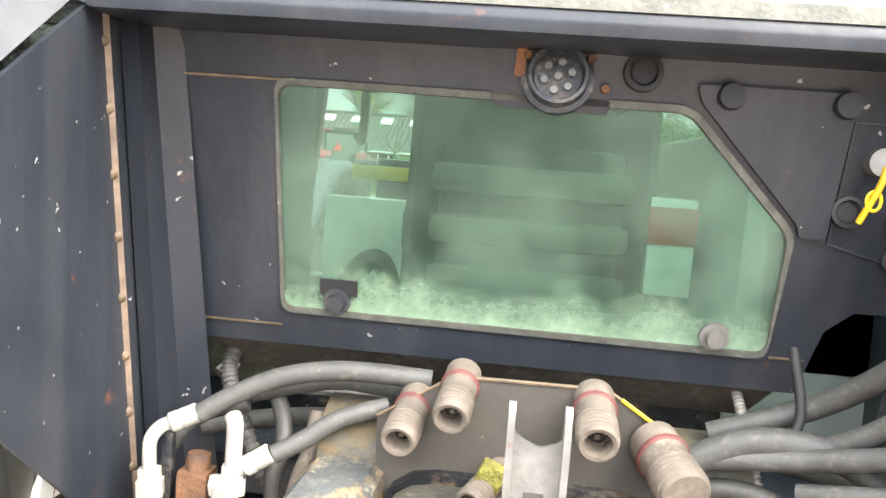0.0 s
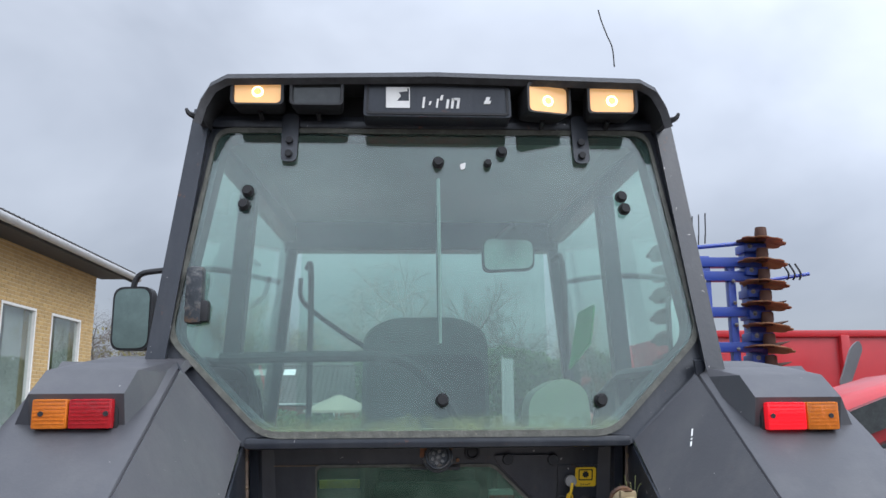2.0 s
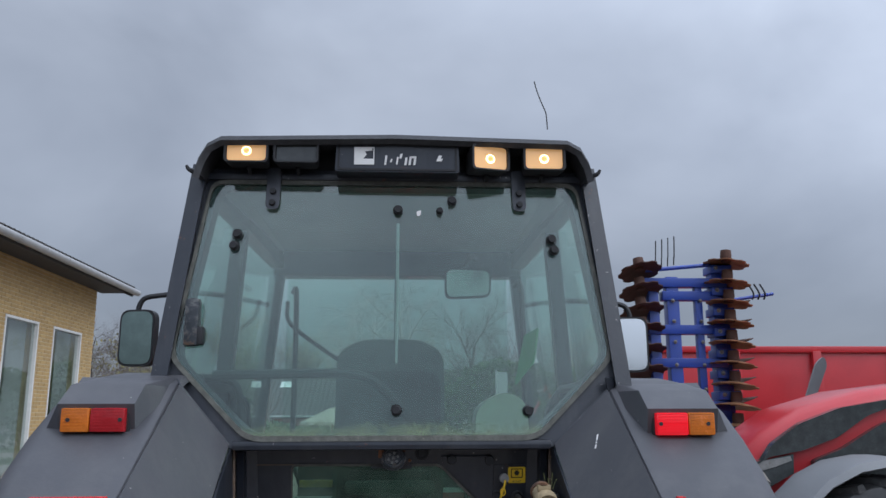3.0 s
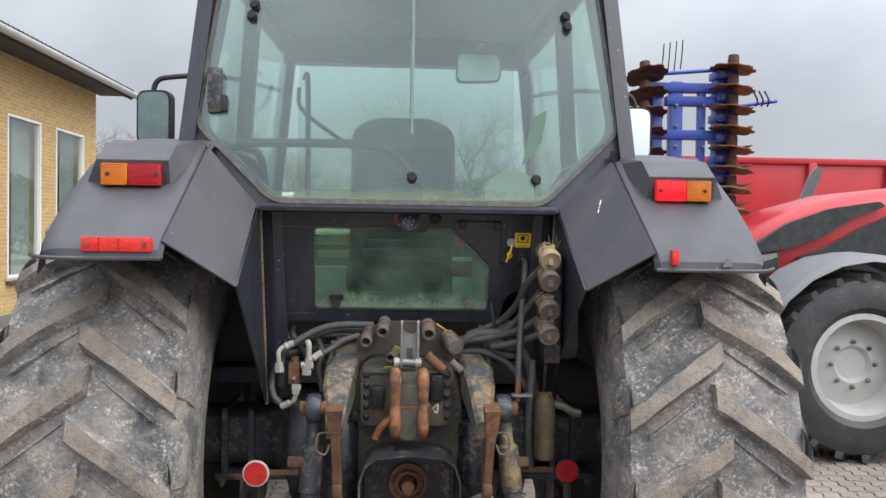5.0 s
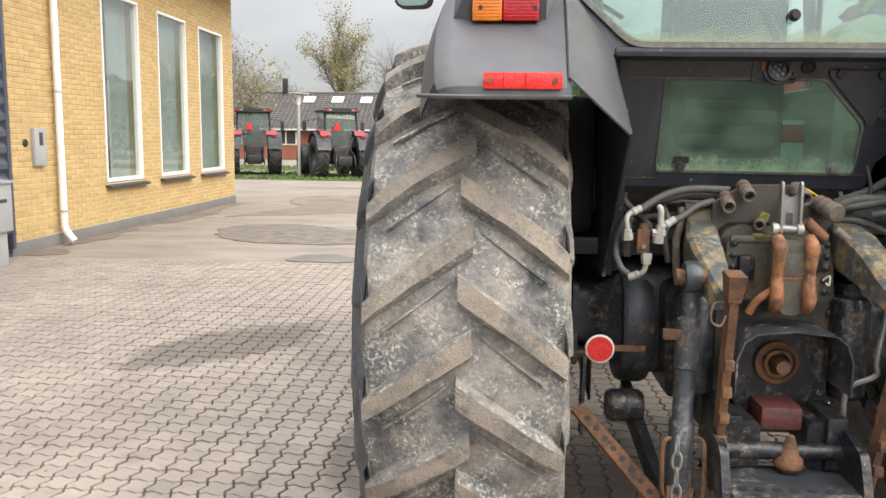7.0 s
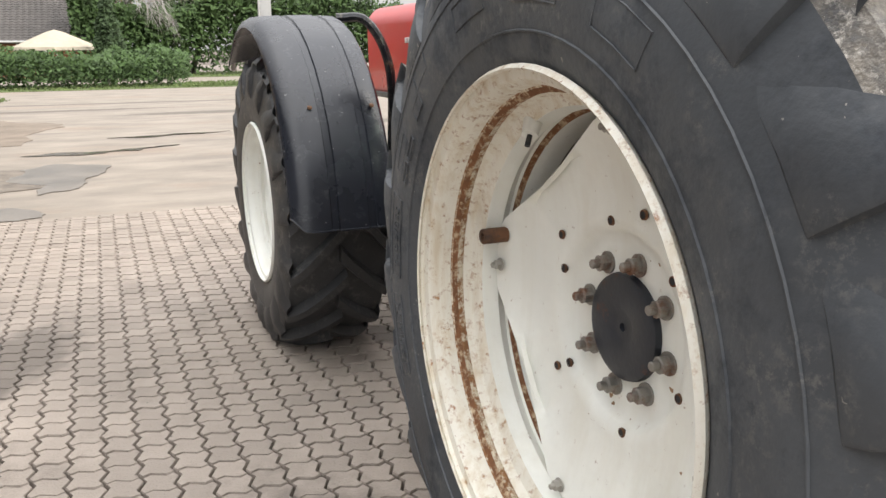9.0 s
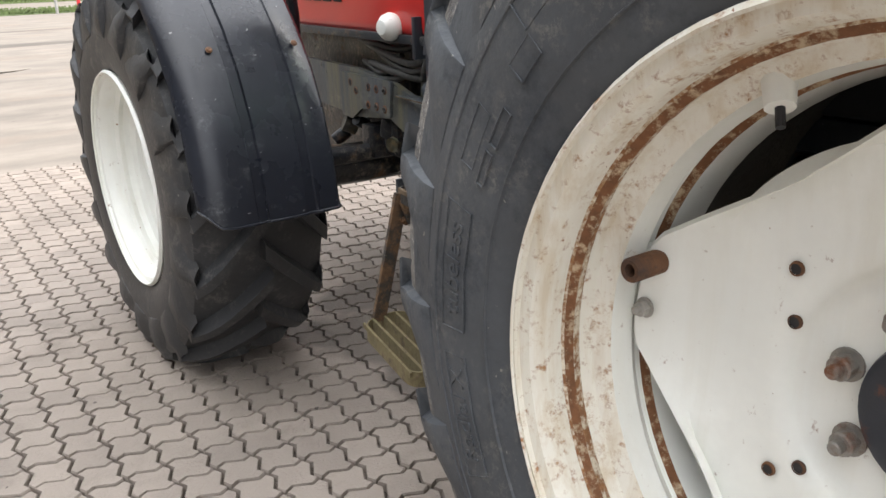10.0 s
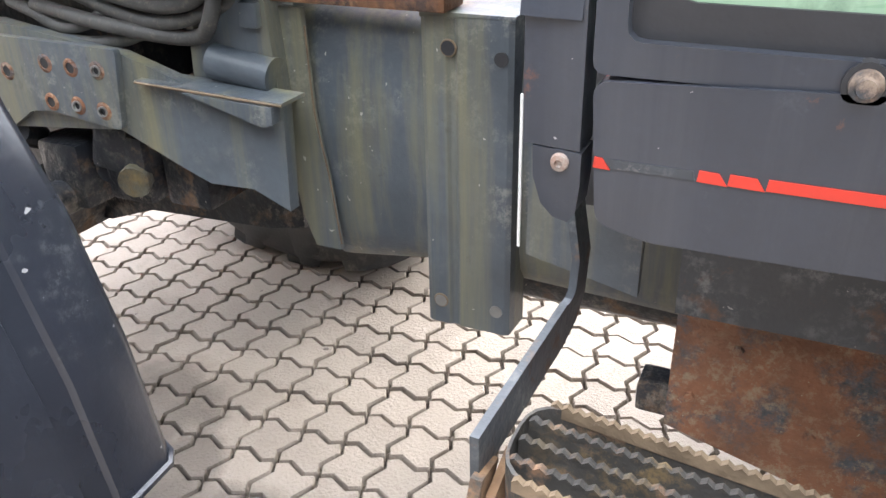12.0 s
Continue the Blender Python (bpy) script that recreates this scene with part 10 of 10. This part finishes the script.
part("roof", sheet(B(), [[(HX0 - 0.3, HY0, eave_z), (HX1 + 0.3, HY0, eave_z)], [(HX0 - 0.3, ridge_y, ridge_z), (HX1 + 0.3, ridge_y, ridge_z)], [(HX0 - 0.3, HY0 + 9.2, eave_z), (HX1 + 0.3, HY0 + 9.2, eave_z)]], 0.12), M_SOFFIT, house, "dark roof", 0)
tv, tf = [], []
slope = Vector((0, ridge_y - HY0, ridge_z - eave_z))
nrm = Vector((0, -(ridge_z - eave_z), ridge_y - HY0)).normalized()
for r_ in range(17):
    for c_ in range(76):
        x = HX0 - 0.3 + c_ * 0.305
        p = Vector((x, HY0 - 0.03, eave_z + 0.02)) + slope * (r_ / 17.0) + nrm * 0.03
        q = p + slope * (1.12 / 17.0) - nrm * 0.03
        n = len(tv)
        tv += [p, p + Vector((0.15, 0, 0)) + nrm * 0.05, p + Vector((0.30, 0, 0)), q + Vector((0.30, 0, 0)), q + Vector((0.15, 0, 0)) + nrm * 0.05, q,
               p - nrm * 0.06, p + Vector((0.30, 0, 0)) - nrm * 0.06]
        tf += [(n, n + 1, n + 4, n + 5), (n + 1, n + 2, n + 3, n + 4), (n + 6, n + 7, n + 2, n + 1, n)]
me = bpy.data.meshes.new("tile_cover")
me.from_pydata([tuple(Vector(v) - world_loc(house)) for v in tv], [], tf)
me.materials.append(M_TILE)
ob = new("tile_cover", me)
ob.parent = house
tagged(ob, "rows of dark curved roof tiles", kind="stuff")
for x in (-13.2, -11.3, -9.4, -7.5):
    c = Vector((x, HY0, eave_z)) + slope * 0.80 + nrm * 0.12
    bm = box(B(), (-0.38, -0.42, -0.04), (0.38, 0.42, 0.04))
    bmesh.ops.transform(bm, matrix=Matrix.Translation(c) @ Euler((math.atan2(slope.z, slope.y), 0, 0)).to_matrix().to_4x4(), verts=bm.verts)
    # white paint stands in for sky mirrored in the skylight glass
    sk = part("skylight", bevel(bm, 0.02), M_WHITE, house, "skylight painted white for the sky's reflection")
part("chimney", rbox((-15.2, ridge_y - 0.2, 3.9), (-14.9, ridge_y + 0.2, 5.3), 0.02), M_CAST, house)
part("roof_ridge", tube(B(), [(HX0 - 0.3, ridge_y, ridge_z + 0.06), (HX1 + 0.3, ridge_y, ridge_z + 0.06)], 0.12, seg=8, soft=False), M_TILE, house)
part("gable", prism(B(), [(HY0 + 0.6, 2.1), (HY0 + 8, 2.1), (ridge_y, ridge_z - 0.1)], "x", HX1 - 0.3, HX1), M_HBRICK, house, "", 0)
part("house_gutter", tube(B(), [(HX0, HY0 - 0.06, eave_z), (HX1, HY0 - 0.06, eave_z)], 0.06, seg=8, soft=False), M_GUTTER, house)
para = thing("garden_parasol", "cream canvas garden parasol behind the shrubs", "parasol", (-3.6, 42, 0))
part("canopy", lathe(B(), [(0.0, 2.35), (0.35, 2.25), (1.9, 1.55), (1.95, 1.40)], (-3.6, 42, 0), (0, 0, 1), seg=8), M_CANVAS, para, "", 20)
part("pole", cyl(B(), (-3.6, 42, 0), (-3.6, 42, 2.3), 0.03, seg=8), M_WHITE, para)
lamp = thing("street_lamp", "slender grey street lamp with a flat wide head", "street lamp", (-7.68, 25.0, 0))
part("pole", tube(B(), [(-7.68, 25.0, 0), (-7.68, 25.0, 2.6)], 0.055, seg=10, soft=False), M_GUTTER, lamp)
part("head", lathe(B(), [(0.05, 2.50), (0.07, 2.60), (0.10, 2.84), (0.07, 2.88)], (-7.68, 25.0, 0), (0, 0, 1), seg=14), M_WHITE, lamp)
part("shade", lathe(B(), [(0.0, 2.95), (0.36, 2.925), (0.38, 2.91), (0.0, 2.91)], (-7.68, 25.0, 0), (0, 0, 1), seg=20), M_GUTTER, lamp)
for s in (-1, 1):
    part("stay", tube(B(), [(-7.68 + s * 0.06, 25.0, 2.55), (-7.68 + s * 0.38, 25.0, 2.92)], 0.012, seg=5), M_GUTTER, lamp)


def branches(base, height, seed, spread=0.5, trunk=0.09, levels=4, droop=0.0, split=3, lean_=0.0):
    """Trunk and limbs of a bare tree: tapered tubes, joined. Returns the mesh and the twig ends."""
    rnd = random.Random(seed)
    bm = B()
    tips = []

    def grow_limb(p, d, length, r, level):
        pts, rad = [p], [r]
        n = 4
        for i in range(n):
            d = (d + Vector((rnd.gauss(0, 0.13), rnd.gauss(0, 0.13), rnd.gauss(0, 0.08) - droop * level * 0.12))).normalized()
            p = p + d * (length / n)
            pts.append(p)
            rad.append(r * (1 - 0.55 * (i + 1) / n))
            if level < levels and i >= (1 if level == 0 else 0):
                for _ in range(split if level else 3):
                    a = rnd.uniform(0, 2 * math.pi)
                    u, v = frame_of(d)
                    out = (d * rnd.uniform(0.5, 1.0) + (u * math.cos(a) + v * math.sin(a)) * rnd.uniform(0.5, 1.0) * spread * 1.6).normalized()
                    grow_limb(p, out, length * rnd.uniform(0.42, 0.62), rad[-1] * 0.55, level + 1)
        seg = 6 if level == 0 else (4 if level == 1 else 3)
        tube(bm, pts, rad, seg=seg, soft=False)
        tips.append((pts[-1], pts[-3]))
    grow_limb(Vector(base), Vector((lean_, 0, 1)), height * 0.62, trunk, 0)
    return bm, tips


def tree(x, y, h, seed, label, leaves=0, leaf_m=None, leaf_size=0.12, bark=None, levels=3, **kw):
    t_ = thing("tree", label, "tree", (x, y, 0), group="trees in the distance")
    bm, tips = branches((x, y, 0), h, seed, levels=levels, **kw)
    part("trunk", bm, bark or M_TWIG, t_, "bare trunk and limbs", 0)
    if leaves:
        def f(r):
            a, b = tips[r.randrange(len(tips))]
            p = b.lerp(a, r.random() * 1.15)
            return p.x + r.gauss(0, 0.22), y + p.y - y + r.gauss(0, 0.22), max(0.4, p.z + r.gauss(0, 0.2))
        me = leaf_cloud(f, leaves, leaf_size, seed + 1)
        for v in me.vertices:
            v.co -= Vector((x, y, 0))
        me.materials.append(leaf_m)
        cr = new("crown", me)
        cr.parent = t_
    return t_


BARE = "leafless tree with fine grey-brown twigs"
tree(-2.6, 57, 13.0, 21, "tall bare birch with pale trunk and fine twigs", bark=M_BARK, levels=4, trunk=0.22, spread=0.55, droop=0.5, split=2)
tree(-0.5, 47.5, 12.0, 22, "tall bare birch with fine hanging twigs", bark=M_BARK, levels=4, trunk=0.20, spread=0.55, droop=0.5, split=2)
tree(3.2, 49, 10.5, 23, BARE, levels=4, trunk=0.18, spread=0.6, split=2)
tree(6.5, 55, 9.0, 24, BARE, levels=3, trunk=0.18, spread=0.6, split=3)
tree(-13.6, 33.5, 7.5, 25, BARE, levels=4, trunk=0.15, spread=0.6, split=2)
tree(-13.4, 60, 9.2, 26, "slender tree in yellow-green spring leaf", leaves=9000, leaf_m=M_SPRINGY, leaf_size=0.075, levels=3, trunk=0.2, spread=0.17)
tree(-14.0, 40, 5.6, 27, "small tree in pale green spring leaf", leaves=900, leaf_m=M_SPRING, leaf_size=0.09, levels=3, trunk=0.09, spread=0.5)
for k, (x, y, h) in enumerate(((-17.5, 62, 8.0), (-9.5, 64, 9.0), (-7.5, 62, 8.0), (-4.5, 63, 8.0), (-21, 63, 9.0), (-26, 60, 9.0), (1.0, 66, 9.0), (9.0, 64, 9.5), (13.0, 60, 8.5))):
    if k % 3 == 1:
        tree(x, y, h, 40 + k, BARE, levels=3, trunk=0.16, spread=0.5, split=3)
    else:
        tree(x, y, h, 40 + k, "tree in thin yellow spring leaf", leaves=3200, leaf_m=M_SPRING, leaf_size=0.065, levels=3, trunk=0.14, spread=0.4)
for x, y, h, k in ((-14.9, 34.5, 4.2, 61), (-1.3, 40.0, 4.2, 62)):
    t_ = thing("conifer", "dark green evergreen tree", "tree", (x, y, 0), group="trees in the distance")
    part("trunk", tube(B(), [(x, y, 0), (x, y, h * 0.8)], 0.1, seg=6, soft=False), M_TWIG, t_)

    def cone(r, x=x, y=y, h=h):
        z = h * (1 - math.sqrt(r.random()) * 0.97)
        rr = (1 - z / h) ** 0.7 * h * 0.30 * math.sqrt(r.random()) * (0.8 + 0.4 * noise.noise(Vector((z * 1.5, x, 0))))
        a = r.uniform(0, 2 * math.pi)
        return rr * math.cos(a), rr * math.sin(a), z
    me = leaf_cloud(cone, 5000, 0.10, k)
    me.materials.append(M_LEAFD)
    cr = new("crown", me)
    cr.parent = t_
for x, y, k in ((-9.6, 42.5, 71), (-7.3, 42.0, 72)):
    t_ = thing("pollarded_tree", "small pollarded bare tree in the garden", "tree", (x, y, 0), group="trees in the distance")
    bm = tube(B(), [(x, y, 0), (x + 0.1, y, 1.4), (x, y, 2.1)], [0.16, 0.15, 0.14, 0.13, 0.12, 0.12, 0.12, 0.11, 0.11, 0.11, 0.10, 0.10, 0.10], seg=8)
    rnd = random.Random(k)
    for q in range(5):
        dx = rnd.uniform(-0.7, 0.7)
        tube(bm, [(x, y, 1.9), (x + dx * 0.6, y, 2.3), (x + dx, y, 2.6 + rnd.uniform(0, 0.7))], [0.09, 0.08, 0.08, 0.07, 0.07, 0.07, 0.06, 0.06, 0.06, 0.06, 0.05, 0.05, 0.05], seg=6)
    part("trunk", bm, M_TWIG, t_)


# unseen tree belt, added to give the cab glass a dark horizon to reflect
def wood_fill(r):
    a = r.uniform(0.95 * math.pi, 2.06 * math.pi)
    d = r.uniform(62, 72)
    x, y = d * math.cos(a), d * math.sin(a)
    h = 5.0 + 2.5 * noise.noise(Vector((x * 0.08, y * 0.08, 1)))
    return x, y, h * math.sqrt(r.random())


stuff("woodland", leaf_cloud(wood_fill, 30000, 0.45, 91), M_LEAFD, "unseen belt of trees added behind the yard", "woodland")
# sign posts and red implement at the end of the yard
post = thing("banner_post", "grey banner post at the yard entrance", "post", (3.9, 30.5, 0))
part("pole", cyl(B(), (3.9, 30.5, 0), (3.9, 30.5, 3.7), 0.05, seg=10), M_GUTTER, post)
part("banner", rbox((3.95, 30.48, 0.9), (4.35, 30.5, 3.6), 0.005), M_CAB, post)
imp = thing("far_implement", "red and black implement at the yard edge", "implement", (4.7, 29.5, 0))
part("frame", rbox((4.3, 29.4, 0.5), (5.6, 29.6, 0.8), 0.03), M_REDF, imp)
part("mast", tube(B(), [(4.9, 29.5, 0.6), (5.1, 29.5, 1.6), (5.5, 29.5, 2.4)], 0.06, seg=6), M_REDF, imp)
for x in (4.4, 5.0, 5.5):
    part("leg", rbox((x - 0.05, 29.4, 0.0), (x + 0.05, 29.5, 0.6), 0.01), M_REDF, imp)

# bricks, one by one: the stretch beside the hall as pieces, the rest joined
BL, BH, COURSE = 0.228, 0.054, 0.0667


def brick_data(length):
    w, c = 0.014, 0.003
    l2, h2 = length / 2, BH / 2
    vs = [(0, -l2, -h2), (0, l2, -h2), (0, l2, h2), (0, -l2, h2), (w - c, -l2, -h2), (w - c, l2, -h2), (w - c, l2, h2), (w - c, -l2, h2), (w, -l2 + c, -h2 + c), (w, l2 - c, -h2 + c), (w, l2 - c, h2 - c), (w, -l2 + c, h2 - c)]
    fs = [(8, 9, 10, 11)]
    for a, b in ((0, 4), (4, 8)):
        for i in range(4):
            j = (i + 1) % 4
            fs.append((a + i, a + j, b + j, b + i))
    return vs, fs


BV, BF = brick_data(BL)
b_me = bpy.data.meshes.new("brick")
b_me.from_pydata(BV, [], BF)
b_me.materials.append(M_BRICK)
bv, bf = [], []
rb = random.Random(8)
made = 0
zc, row = 0.167 + COURSE / 2, 0
while zc < EAVE - 0.02:
    y = BY0 + (0.0 if row % 2 == 0 else -0.12)
    while y < BY1:
        spans = [(max(y, BY0), min(y + BL, BY1))]
        for a, b in WINS:
            if WZ0 - 0.01 < zc < WZ1 + 0.01:
                nxt = []
                for s0, s1 in spans:
                    if s1 <= a or s0 >= b:
                        nxt.append((s0, s1))
                    else:
                        if s0 < a - 0.02:
                            nxt.append((s0, a))
                        if s1 > b + 0.02:
                            nxt.append((b, s1))
                spans = nxt
        for s0, s1 in spans:
            if s1 - s0 < 0.03:
                continue
            dx = rb.uniform(-0.002, 0.002)
            if abs(s1 - s0 - BL) < 1e-4 and made < 300 and 7.35 < y < 8.6 and zc < 3.9:
                ob = new("brick", b_me)
                ob.location = Vector((WX - 0.014 + dx, (s0 + s1) / 2, zc)) - world_loc(bld)
                ob.parent = wall_b
                made += 1
            else:
                n = len(bv)
                k_ = (s1 - s0) / BL
                bv += [(WX - 0.014 + dx + vx, (s0 + s1) / 2 + vy * k_, zc + vz) for vx, vy, vz in BV]
                bf += [[q + n for q in f] for f in BF]
        y += BL + 0.012
    zc += COURSE
    row += 1
me = bpy.data.meshes.new("brickwork")
me.from_pydata([tuple(Vector(v) - world_loc(bld)) for v in bv], [], bf)
me.materials.append(M_BRICK)
ob = new("brickwork", me)
ob.parent = wall_b
tagged(ob, "courses of yellow bricks", kind="stuff")
